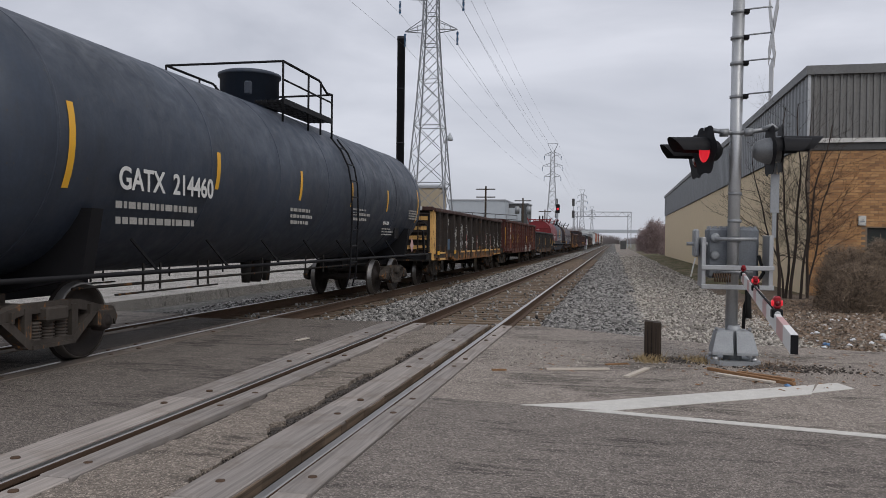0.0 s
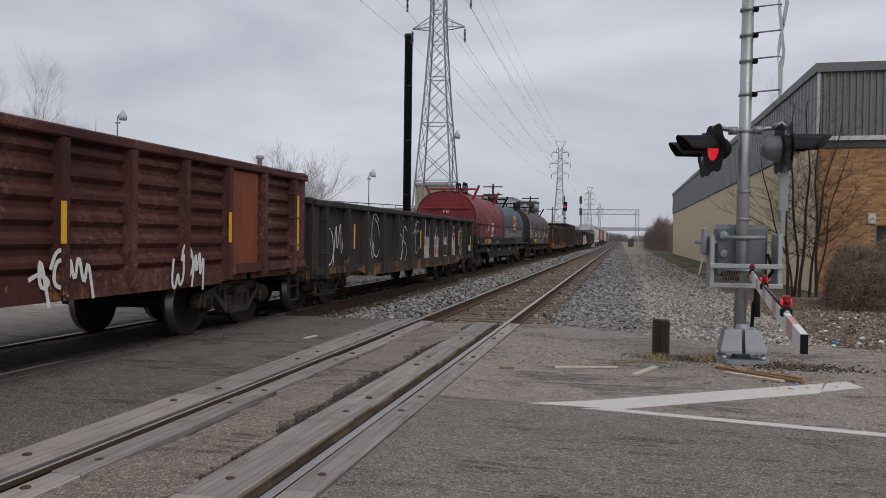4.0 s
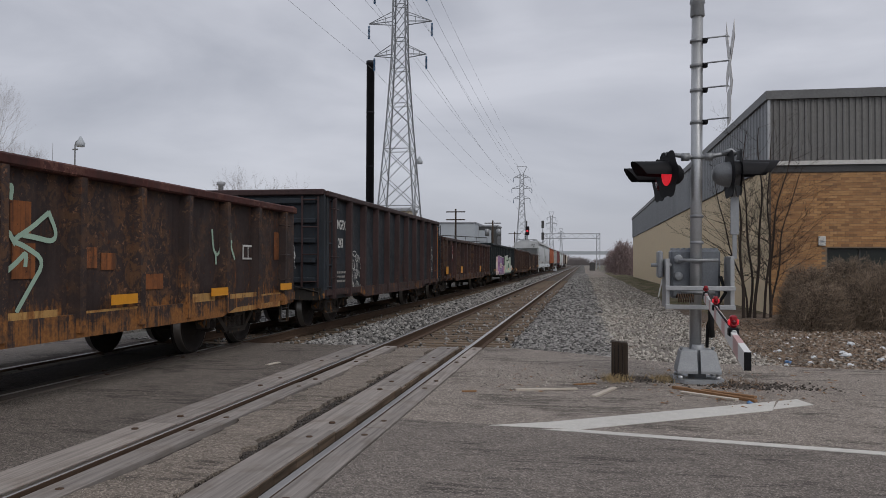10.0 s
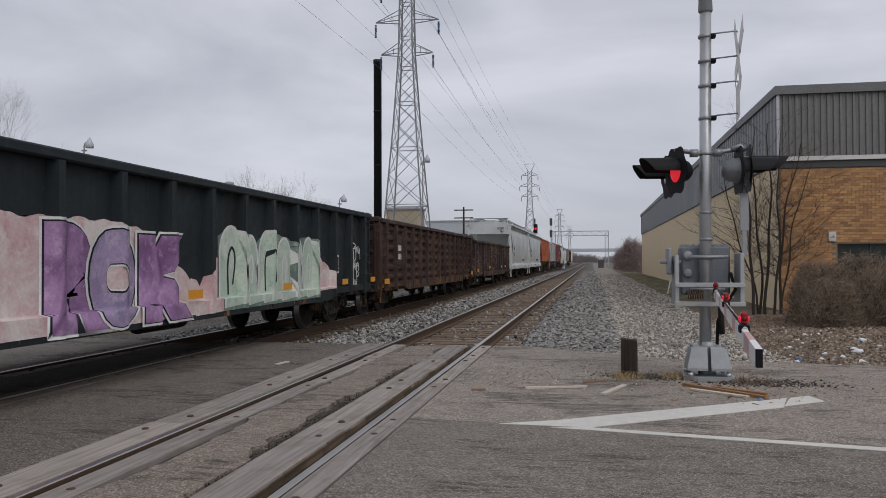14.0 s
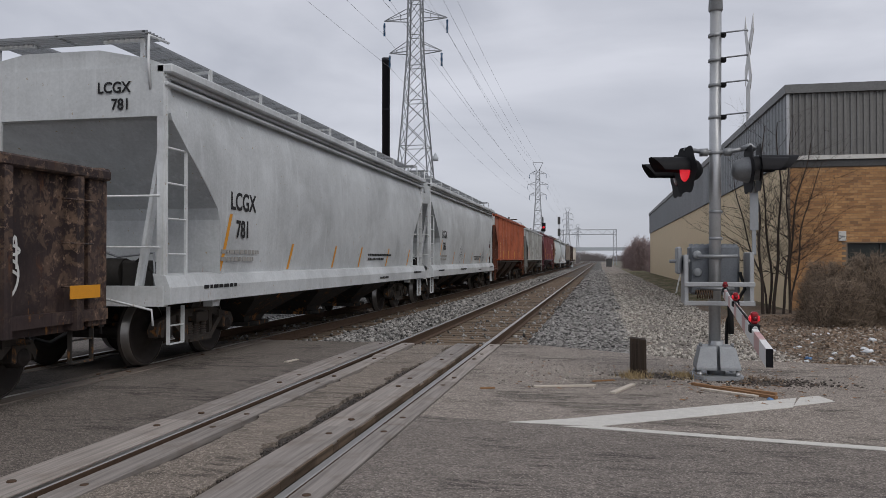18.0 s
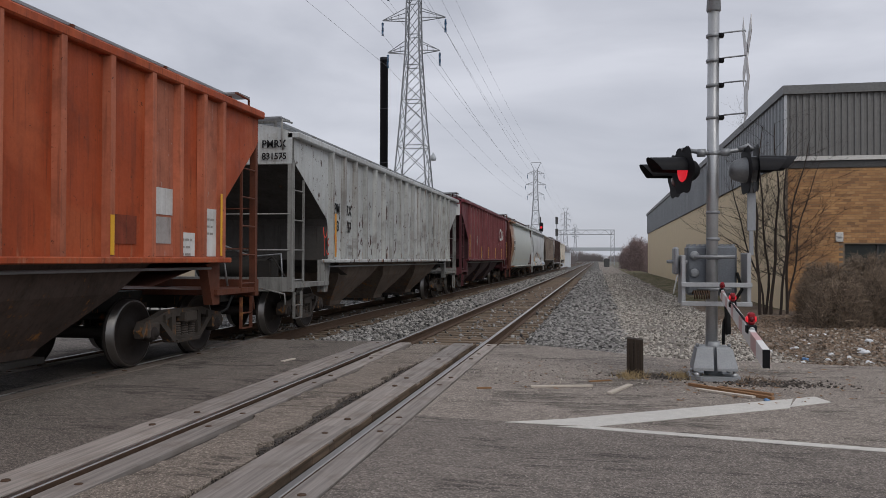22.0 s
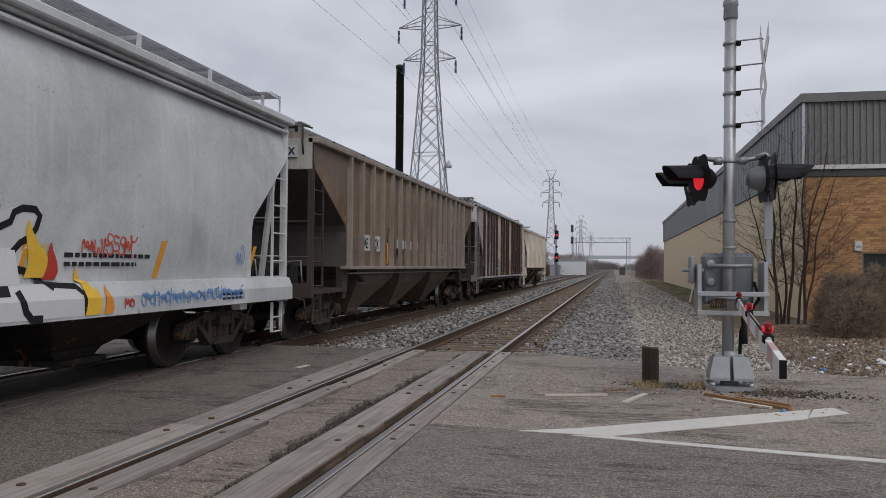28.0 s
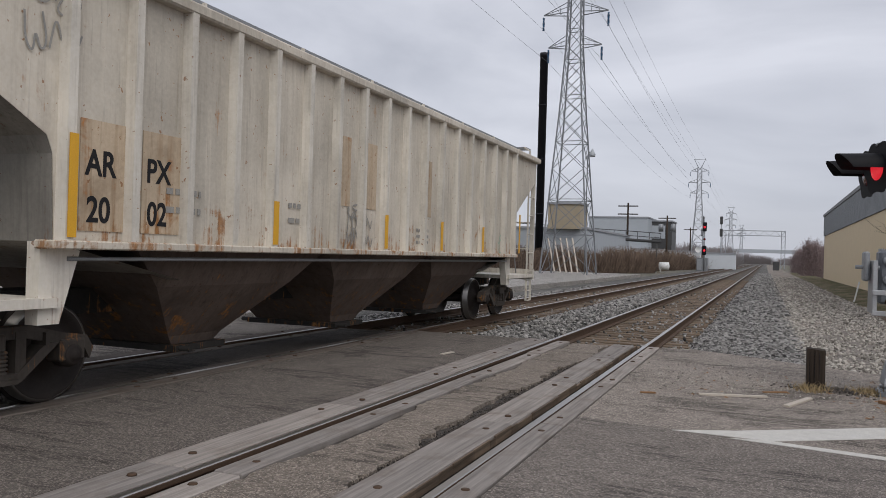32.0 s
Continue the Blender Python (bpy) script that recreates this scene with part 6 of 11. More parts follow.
utility_pole(-20.9, 130, 10.4, 2, "brown wooden utility pole with two cross arms")
u = utility_pole(-17.2, 152, 9.6, 1, "brown wooden utility pole carrying transformers")
for s in (-1, 1):
    b = bmesh.new()
    lathe(b, [(6.6, 0.0001), (6.6, 0.45), (7.9, 0.45), (8.0, 0.3), (8.0, 0.0001)], (-17.2 + s * 1.1, 152, 0), "z", 12)
    part("transformer", b, M_GALVD, u)
utility_pole(-17.5, 205, 9.5, 1, "far wooden utility pole")

# wire fence and brush along the yard's edge
fence = tagged(new("yard_fence"), "rusty chain fence along the yard", "fence")
for k in range(22):
    b = bmesh.new()
    x, y = -21.0 + 0.55 * k, 100 + 3.6 * k
    tube(b, (x, y, -0.4), (x, y, 1.6), 0.06, 0.06, 5)
    part("post", b, M_WOOD, fence)
b = bmesh.new()
pipe(b, [(-21, 100, 1.6), (-9.45, 175.6, 1.6)], 0.04, 4)
pipe(b, [(-21, 100, 0.8), (-9.45, 175.6, 0.8)], 0.03, 4)
pipe(b, [(-21, 100, 0.2), (-9.45, 175.6, 0.2)], 0.03, 4)
part("rail_wire", b, M_WOOD, fence)
for k in range(9):
    thicket(-24.5 + 1.25 * k, 74 + 3.4 * k, -0.3, 2.6, 2.5, 3.2 - 0.25 * (k % 3), 1300, "dark brown brush at the foot of the pylon", 70 + k, M_TWIG, "brush", 0.02)
for k in range(6):
    thicket(-17.5 + 0.9 * k, 108 + 12 * k, -0.3, 3.6, 4, 3.6, 1100, "reddish brown brush by the fence", 80 + k, M_TWIG, "brush", 0.03)
for k in range(12):
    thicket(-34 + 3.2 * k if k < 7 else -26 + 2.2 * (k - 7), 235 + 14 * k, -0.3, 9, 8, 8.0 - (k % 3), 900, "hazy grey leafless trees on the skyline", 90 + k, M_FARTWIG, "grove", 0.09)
b = bmesh.new()
for k in range(5):
    beam(b, (-18.5 + 0.55 * k, 73.5, -0.3), (-19.8 + 0.6 * k, 75.5, 3.2), 0.12, 0.12)
thing("leaning_props", b, M_PALEWOOD, "pale leaning timber props below the pipe bridge", "timber")
b = bmesh.new()
lathe(b, [(-14.4, 0.2), (-14.3, 0.55), (-13.0, 0.55), (-12.9, 0.2)], (0, 118, 0.5), "x", 14)
lathe(b, [(-14.2, 0.5), (-14.1, 0.5)], (0, 118, -0.1), "x", 8)
thing("white_tank", b, M_WHITE, "small white cylindrical tank lying in the yard", "tank")

# lineside signal and its relay cabin
def block_signal(x, y):
    root = tagged(new("block_signal"), "lineside signal mast with red lights beside a grey relay cabin", "railway signal")
    b = bmesh.new()
    tube(b, (x, y, -0.3), (x, y, 7.6), 0.10, 0.09, 8)
    part("mast", b, M_SILVER, root)
    for z in (6.9, 3.1):
        b = bmesh.new()
        rbox(b, x - 0.32, x + 0.32, y - 0.35, y - 0.1, z - 0.75, z + 0.75, 0.08)
        hd = part("signal_head", b, M_BLACK, root)
        b = bmesh.new()
        lathe(b, [(y - 0.36, 0.2), (y - 0.44, 0.0001)], (x, 0, z - 0.05), "y", 14)
        part("lens", b, M_REDLENS, hd)
    b = bmesh.new()
    lathe(b, [(y - 0.30, 0.2), (y - 0.36, 0.2), (y - 0.36, 0.0001)], (x, 0, 4.9), "y", 14)
    part("marker_light", b, M_REDDIM, root)
    b = bmesh.new()
    lathe(b, [(y - 0.2, 0.0001), (y - 0.24, 0.45), (y - 0.3, 0.5)], (x - 0.9, 0, 3.2), "y", 16)
    part("dish", b, M_WHITE, root)
    return root
block_signal(-9.35, 135)
b = bmesh.new()
rbox(b, -10.6, -8.9, 136.2, 137.6, -0.3, 1.9, 0.05)
c_ = thing("relay_cabin", b, M_GALVD, "grey metal relay cabin beside the signal", "cabinet")
b = bmesh.new()
box(b, -10.5, -9.8, 136.17, 136.2, -0.1, 1.7)
part("door", b, M_GALV, c_)

# signal bridge over the tracks
def signal_bridge():
    root = tagged(new("signal_bridge"), "grey lattice signal bridge spanning the tracks", "signal bridge")
    y, z0, z1 = 245.0, 9.0, 10.4
    for x in (-11.5, 4.4):
        b = bmesh.new()
        for dx in (-0.5, 0.5):
            beam(b, (x + dx, y, -0.3), (x + dx, y, z1), 0.2, 0.2)
        for k in range(8):
            beam(b, (x - 0.5, y, 1.3 * k), (x + 0.5, y, 1.3 * (k + 1)), 0.12, 0.12)
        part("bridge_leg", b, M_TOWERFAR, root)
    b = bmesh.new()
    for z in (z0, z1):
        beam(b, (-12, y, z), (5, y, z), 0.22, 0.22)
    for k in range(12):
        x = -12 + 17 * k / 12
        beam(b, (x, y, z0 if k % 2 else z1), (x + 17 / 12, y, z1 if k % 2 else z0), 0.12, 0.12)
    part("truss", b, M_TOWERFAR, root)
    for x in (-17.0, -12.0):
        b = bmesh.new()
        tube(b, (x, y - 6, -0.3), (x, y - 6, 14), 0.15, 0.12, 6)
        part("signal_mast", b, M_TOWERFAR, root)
        for z in (9.5, 13.0):
            b = bmesh.new()
            rbox(b, x - 0.4, x + 0.4, y - 6.5, y - 6.1, z - 1.1, z + 1.1, 0.1)
            part("signal_head", b, M_FASCIA, root)
    return root
signal_bridge()
for k in range(9):
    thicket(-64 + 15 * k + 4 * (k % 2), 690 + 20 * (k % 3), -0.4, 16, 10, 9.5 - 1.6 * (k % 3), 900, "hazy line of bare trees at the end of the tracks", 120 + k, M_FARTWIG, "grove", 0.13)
b = bmesh.new()
box(b, -160, 90, 610, 618, 8.0, 10.5)
for x in (-90, -60, -30, 24, 50):
    box(b, x - 1, x + 1, 611, 617, -0.4, 8.0)
thing("overpass", b, M_PALEBLD, "pale concrete road overpass far down the line", "bridge")
b = bmesh.new()
rbox(b, 1.3, 2.5, 175, 176, -0.3, 1.6, 0.05)
thing("lineside_cabinet", b, M_FASCIA, "dark lineside cabinet beside the gravel", "cabinet")


# ---------------------------------------------------------------- freight train: shared running gear
M_WHEEL = simple("dark_wheel_steel", (0.034, 0.028, 0.025), 0.7, 0.0, 0.3, 12.0, 0.1)
M_TREAD = simple("shiny_wheel_tread", (0.22, 0.21, 0.20), 0.34, 0.9, 0.12, 9.0, 0.0)
M_TRUCK = weathered("grimy_truck_casting", (0.068, 0.058, 0.050), (0.03, 0.026, 0.022), (0.10, 0.055, 0.03), 0.4, 0.35, 0.7)
M_UNDER = weathered("black_underframe", (0.030, 0.028, 0.026), (0.034, 0.029, 0.025), (0.07, 0.04, 0.025), 0.4, 0.2, 0.7)
M_LETTER = simple("white_stencil_paint", (0.62, 0.62, 0.60), 0.6, 0, 0.18, 7.0, 0.0)
M_LETTERD = simple("black_stencil_paint", (0.02, 0.02, 0.022), 0.6, 0, 0.2, 7.0, 0.0)
M_FADED = simple("faded_stencil_paint", (0.33, 0.32, 0.30), 0.7, 0, 0.3, 7.0, 0.0)

WR = 0.455
def wheel_meshes():
    """One turned body: axle and both wheels; the tread is bare metal."""
    half = [(0.0, 0.085), (0.60, 0.085), (0.665, 0.10), (0.665, 0.15), (0.715, 0.18), (0.715, 0.36), (0.685, 0.385), (0.685, WR + 0.028), (0.71, WR + 0.026), (0.72, WR + 0.002), (0.825, WR - 0.004), (0.83, WR - 0.03), (0.83, WR - 0.075), (0.775, WR - 0.10), (0.765, 0.2), (0.83, 0.16), (0.835, 0.09), (1.04, 0.08)]
    pr = [(-x, q) for x, q in half[:0:-1]] + half
    b = bmesh.new()
    lathe(b, pr, (0, 0, 0), "x", 30)
    ws = mesh_of(b, "wheelset", M_WHEEL)
    ws.materials.append(M_TREAD)
    for p in ws.polygons:
        c = p.center
        q = math.hypot(c.y, c.z)
        if q > WR - 0.02 and 0.715 < abs(c.x) < 0.835:
            p.material_index = 1
    b = bmesh.new()
    lathe(b, [(0.99, 0.115), (1.10, 0.115), (1.115, 0.10), (1.15, 0.095), (1.16, 0.07), (1.16, 0.05), (1.185, 0.045), (1.185, 0.0001)], (0, 0, 0), "x", 12)
    cap = mesh_of(b, "bearing_cap", M_WHEEL)
    return ws, cap


def side_frame_mesh():
    b = bmesh.new()
    x0, x1 = 0.985, 1.115
    # upper chord, drooping over the axle boxes
    top = [(-1.14, 0.50), (-1.06, 0.62), (-0.80, 0.66), (-0.45, 0.745), (0.45, 0.745), (0.80, 0.66), (1.06, 0.62), (1.14, 0.50)]
    bot = [(-1.10, 0.40), (-1.02, 0.545), (-0.78, 0.56), (-0.42, 0.64), (0.42, 0.64), (0.78, 0.56), (1.02, 0.545), (1.10, 0.40)]
    loft(b, [[(x0, t[0], t[1]), (x1, t[0], t[1]), (x1, u[0], u[1]), (x0, u[0], u[1])] for t, u in zip(top, bot)], closed=True, smooth=False, caps=True)
    # lower chord
    lo = [(-0.74, 0.58), (-0.36, 0.28), (0.36, 0.28), (0.74, 0.58)]
    li = [(-0.60, 0.585), (-0.33, 0.36), (0.33, 0.36), (0.60, 0.585)]
    loft(b, [[(x0, t[0], t[1]), (x1 + 0.02, t[0], t[1]), (x1 + 0.02, u[0], u[1]), (x0, u[0], u[1])] for t, u in zip(li, lo)], closed=True, smooth=False, caps=True)
    # columns beside the bolster
    for s in (-1, 1):
        box(b, x0 - 0.01, x1 + 0.01, s * 0.36 - 0.05, s * 0.36 + 0.05, 0.30, 0.70)
        rbox(b, x0 - 0.03, x1 + 0.03, s * 0.889 - 0.14, s * 0.889 + 0.14, 0.40, 0.60, 0.02)
        box(b, x0, x1 + 0.04, s * 0.60 - 0.02, s * 0.60 + 0.02, 0.57, 0.68)
    # spring seat
    box(b, x0 - 0.05, x1 + 0.05, -0.32, 0.32, 0.275, 0.315)
    return mesh_of(b, "side_frame", M_TRUCK)


def spring_mesh():
    b = bmesh.new()
    pr = []
    for k in range(7):
        z = 0.315 + 0.034 * k
        pr += [(z, 0.062), (z + 0.010, 0.082), (z + 0.022, 0.082), (z + 0.031, 0.062)]
    lathe(b, pr, (0, 0, 0), "z", 10)
    return mesh_of(b, "spring", M_TRUCK)


def bolster_mesh():
    b = bmesh.new()
    rbox(b, -1.2, 1.2, -0.17, 0.17, 0.55, 0.70, 0.02)
    box(b, -0.35, 0.35, -0.22, 0.22, 0.66, 0.80)
    for s in (-1, 1):
        beam(b, (-0.6, s * 0.42, 0.42), (0.6, s * 0.42, 0.42), 0.09, 0.09)
        for q in (-1, 1):
            box(b, q * 0.77 - 0.05, q * 0.77 + 0.05, s * 0.425 - 0.03, s * 0.425 + 0.03, 0.28, 0.58)
    return mesh_of(b, "truck", M_TRUCK)


WS, CAP = wheel_meshes()
SIDE, SPRING, BOLSTER = side_frame_mesh(), spring_mesh(), bolster_mesh()
WHEELSETS = []


def add_truck(car, y):
    """A two-axle truck under a car, with its pivot at y along the car."""
    tk = new("truck", BOLSTER)
    tk.parent = car
    tk.location = (0, y, 0)
    for s in (-1, 1):
        o = new("side_frame", SIDE)
        o.parent = tk
        o.rotation_euler = (0, 0, 0 if s > 0 else math.pi)
        for dy in (-0.2, 0.0, 0.2):
            o = new("spring", SPRING)
            o.parent = tk
            o.location = (s * 1.05, dy, 0)
        w = new("wheelset", WS)
        w.parent = tk
        w.location = (0, s * 0.889, WR)
        WHEELSETS.append(w)
        for q in (-1, 1):
            c = new("bearing_cap", CAP)
            c.parent = tk
            c.location = (0, q * 0.889, WR)
            c.rotation_euler = (0, 0, 0 if s > 0 else math.pi)
    return tk


def add_couplers(car, half, material, reach=0.62):
    for s in (-1, 1):
        b = bmesh.new()
        y = s * half
        box(b, -0.16, 0.16, min(y - s * 0.5, y + s * 0.12), max(y - s * 0.5, y + s * 0.12), 0.66, 1.0)
        box(b, -0.07, 0.07, min(y, y + s * reach), max(y, y + s * reach), 0.74, 0.90)
        rbox(b, -0.14, 0.12, min(y + s * (reach - 0.22), y + s * reach), max(y + s * (reach - 0.22), y + s * reach), 0.68, 0.97, 0.03)
        part("coupler", b, M_UNDER, car, "rusty knuckle coupler")
        b = bmesh.new()
        pipe(b, [(0.35, y, 0.8), (0.33, y + s * 0.2, 0.55), (0.2, y + s * 0.42, 0.42), (0.08, y + s * reach, 0.5)], 0.025)
        part("air_hose", b, M_RUBBER, car)
        b = bmesh.new()
        pipe(b, [(0.1, y + s * 0.12, 0.95), (0.8, y + s * 0.1, 0.95), (1.38, y + s * 0.06, 0.82), (1.4, y + s * 0.06, 0.62)], 0.016, 5)
        part("uncoupling_lever", b, material, car)


def ladder(car, x, y, z0, z1, width, along, material, rungs=None, name="ladder"):
    """Two stiles and rungs; along 'y' lies on a side at x, along 'x' on an end at y."""
    b = bmesh.new()
    rungs = rungs or max(3, int((z1 - z0) / 0.4))
    def at(u, z):
        return (x, y + u, z) if along == "y" else (x + u, y, z)
    for u in (0, width):
        beam(b, at(u, z0), at(u, z1), 0.036, 0.034)
    for k in range(rungs):
        z = z0 + 0.12 + (z1 - z0 - 0.2) * k / (rungs - 1)
        tube(b, at(0, z), at(width, z), 0.014, 0.014, 5)
    return part(name, b, material, car)


def grabs(car, x, y, zs, width, material, along="y"):
    for z in zs:
        b = bmesh.new()
        pts = [(x, y, z), (x + 0.07, y, z), (x + 0.07, y + width, z), (x, y + width, z)] if along == "y" else [(x, y, z), (x, y - 0.07, z), (x + width, y - 0.07, z), (x + width, y, z)]
        pipe(b, pts, 0.011, 5)
        part("grab_iron", b, material, car)


def step_irons(car, half, material):
    for s in (-1, 1):
        for q in (-1, 1):
            b = bmesh.new()
            y = s * (half - 0.2)
            w = -s * 0.36
            pts = [(q * 1.46, y, 0.85), (q * 1.46, y, 0.36), (q * 1.46, y + w, 0.36), (q * 1.46, y + w, 0.85)]
            for a, c in zip(pts[:-1], pts[1:]):
                beam(b, a, c, 0.05, 0.015)
            beam(b, (q * 1.46, y, 0.6), (q * 1.46, y + w, 0.6), 0.04, 0.015)
            part("step_iron", b, material, car)


def tape(car, spots, x=1.505, material=None, w=0.1, h=0.5, name="reflector_tape", lean=0.0):
    for y, z in spots:
        b = bmesh.new()
        prism(b, [(y - w / 2, z), (y + w / 2, z), (y + w / 2 + lean, z + h), (y - w / 2 + lean, z + h)], "x", x, x + 0.006)
        part(name, b, material or M_YELLOW, car)


def placard(car, x, y, z, w, h, material, name="placard"):
    b = bmesh.new()
    box(b, x, x + 0.006, y, y + w, z, z + h)
    return part(name, b, material, car)


def ribbon(b, x, pts, width):
    """A flat painted stroke along pts (y, z), on a side; it rises a hair as it goes, so that strokes can cross."""
    prev = None
    x += 0.00013 * (len(b.verts) % 37)
    for i, (py, pz) in enumerate(pts):
        x += 0.00005
        q, o = pts[min(i + 1, len(pts) - 1)], pts[max(i - 1, 0)]
        dy, dz = q[0] - o[0], q[1] - o[1]
        ln = math.hypot(dy, dz) or 1
        v = (b.verts.new((x, py - dz / ln * width / 2, pz + dy / ln * width / 2)), b.verts.new((x, py + dz / ln * width / 2, pz - dy / ln * width / 2)))
        if prev:
            b.faces.new((prev[0], prev[1], v[1], v[0]))
        prev = v


STROKES = (
    ((0.9, 0.8), (0.5, 1.0), (0.1, 0.7), (0.1, 0.25), (0.5, 0.0), (0.95, 0.2), (0.9, 0.7), (0.45, 0.85)),
    ((0.05, 0.0), (0.1, 1.0), (0.5, 0.1), (0.55, 0.9), (0.95, 0.0), (1.1, 0.6)),
    ((0.1, 1.0), (0.0, 0.2), (0.3, -0.1), (0.5, 0.6), (0.65, 0.0), (1.0, 0.3), (0.9, 1.1)),
    ((0.0, 0.0), (0.2, 1.0), (0.35, 0.2), (0.6, 1.05), (0.75, 0.1), (1.0, 0.9), (1.15, -0.1)),
    ((0.85, 0.9), (0.2, 1.1), (0.1, 0.6), (0.8, 0.5), (0.95, 0.0), (0.2, -0.1), (0.0, 0.25)),
    ((0.05, 0.5), (0.3, 0.95), (0.8, 0.85), (0.95, 0.4), (0.6, 0.05), (0.15, 0.2), (0.3, 0.75), (0.85, 0.6)),
    ((0.3, -0.3), (0.35, 1.2), (0.1, 0.8), (0.7, 0.5), (1.1, 0.9)),
    ((0.0, 0.45), (0.5, 0.6), (1.0, 0.35), (0.45, 0.2), (0.5, 1.1), (0.9, -0.2)),
)


def smoothed(pts, rounds=2):
    for _ in range(rounds):
        q = [pts[0]]
        for a, c in zip(pts[:-1], pts[1:]):
            q += [(0.75 * a[0] + 0.25 * c[0], 0.75 * a[1] + 0.25 * c[1]), (0.25 * a[0] + 0.75 * c[0], 0.25 * a[1] + 0.75 * c[1])]
        pts = q + [pts[-1]]
    return pts


def swirl(b, rnd, x, y, z, w, h, width, n=3):
    """A sprayed tag: rows of quick letter-like strokes with a flourish round them."""
    rows = 1 if h < 0.5 or n < 3 else 2 if h < 0.85 else 3
    for r in range(rows):
        hh = h / rows
        m = max(2, round(w / (hh * 0.6)))
        for k in range(m):
            st = STROKES[rnd.randrange(len(STROKES))]
            lw, lh, sl = w / m * rnd.uniform(1.0, 1.5), hh * rnd.uniform(0.8, 1.3), rnd.uniform(-0.2, 0.3)
            y0, z0 = y + w * k / m, z + h - hh * (r + 1) + rnd.uniform(-0.2, 0.1) * hh
            ribbon(b, x, smoothed([(y0 + lw * (u + sl * v), z0 + lh * v) for u, v in st]), 1.5 * width)
    if n > 3:
        a0 = rnd.uniform(0, 6)
        ribbon(b, x, [(y + w * (0.5 + 0.2 * math.cos(a0 + 0.29 * i)), z + h * (1.02 + 0.07 * math.sin(a0 + 0.29 * i))) for i in range(22)], 1.6 * width)


def loose_strokes(b):
    """Each stroke of a scrawl as a bmesh of its own."""
    b.verts.ensure_lookup_table()
    b.verts.index_update()
    seen, out = set(), []
    for v0 in b.verts:
        if v0.index in seen:
            continue
        todo, isle = [v0], []
        seen.add(v0.index)
        while todo:
            v = todo.pop()
            isle.append(v)
            for e in v.link_edges:
                o = e.other_vert(v)
                if o.index not in seen:
                    seen.add(o.index)
                    todo.append(o)
        c = bmesh.new()
        twin = {v.index: c.verts.new(v.co) for v in isle}
        for f in {f for v in isle for f in v.link_faces}:
            c.faces.new([twin[v.index] for v in f.verts])
        out.append(c)
    b.free()
    return out


def graffiti(car, seed, x, spots, material, width=0.022, n=3):
    """Scrawled tags, one mesh each."""
    rnd = random.Random(seed)
    for y, z, w, h in spots:
        b = bmesh.new()
        swirl(b, rnd, x, y, z, w, h, width, n)
        for stroke in loose_strokes(b):
            part("graffiti", stroke, material, car)


def fitted(body, y0, y1, z0, z1, weight=0.0):
    """Letters as a flat bmesh on a side, stretched to fill y0 to y1 and z0 to z1."""
    cu = bpy.data.curves.new("letters", "FONT")
    cu.body, cu.size, cu.offset, cu.resolution_u = body, 1.0, weight, 5
    ob = new("letters", cu)
    bpy.context.view_layer.update()
    me = bpy.data.meshes.new_from_object(ob.evaluated_get(bpy.context.evaluated_depsgraph_get()))
    bpy.data.objects.remove(ob)
    b = bmesh.new()
    b.from_mesh(me)
    xs, ys = [v.co.x for v in b.verts], [v.co.y for v in b.verts]
    for v in b.verts:
        v.co = Vector((0, y0 + (y1 - y0) * (v.co.x - min(xs)) / (max(xs) - min(xs)), z0 + (z1 - z0) * (v.co.y - min(ys)) / (max(ys) - min(ys))))
    return b


def patchy(pts):
    """A flat painted field inside an outline of (y, z)."""
    b = bmesh.new()
    f = b.faces.new([b.verts.new((0, p, q)) for p, q in pts])
    bmesh.ops.triangulate(b, faces=[f])
    return b


def on_gondola(L, n, z0, w=1.44):
    """The outer face of a gondola's side, as a depth over y and z, and the lines at which it steps."""
    h = L / 2
    posts = [-h + 0.55 + (L - 1.1) * k / (n - 1) for k in range(n)]

    def depth(y, z):
        d = min(abs(y - p) for p in posts)
        a = float(np.interp(d, [0.056, 0.09], [w + 0.138, w + 0.003]))
        return max(a, float(np.interp(z, [z0 + 0.242, z0 + 0.262], [w + 0.105, 0.0])))
    return depth, [p + q for p in posts for q in (-0.09, -0.056, 0.056, 0.09)], [z0 + 0.242, z0 + 0.262]


def painted(car, b, material, surface, name="graffiti", label="", lift=0.004, flanks=True):
    """Lays flat paint over a side with its posts and sills."""
    depth, cy, cz = surface
    ys, zs = [v.co.y for v in b.verts], [v.co.z for v in b.verts]
    for axis, cuts, lo, hi in ((1, cy, min(ys), max(ys)), (2, cz, min(zs), max(zs))):
        for c in cuts:
            if lo < c < hi:
                at = Vector((0, c, 0)) if axis == 1 else Vector((0, 0, c))
                no = Vector((0, 1, 0)) if axis == 1 else Vector((0, 0, 1))
                bmesh.ops.bisect_plane(b, geom=b.verts[:] + b.edges[:] + b.faces[:], plane_co=at, plane_no=no)
    for v in b.verts:
        v.co.x += depth(v.co.y, v.co.z) + lift
    if not flanks:
        sides = [f for f in b.faces if max(v.co.x for v in f.verts) - min(v.co.x for v in f.verts) > 0.045]
        bmesh.ops.delete(b, geom=sides, context="FACES")
    return part(name, b, material, car, label)


def on_smooth(y, z):
    """Depth of a smooth hopper's side and sill."""
    if z < 1.26:
        return float(np.interp(z, [1.10, 1.25], [1.592, 1.534]))
    t = (z - 1.22) / 2.73
    return 1.44 + 0.10 * math.sin(math.pi * min(1, t * 1.02)) + 0.003


SMOOTH = (on_smooth, [], [1.10, 1.25, 1.26, 1.6])


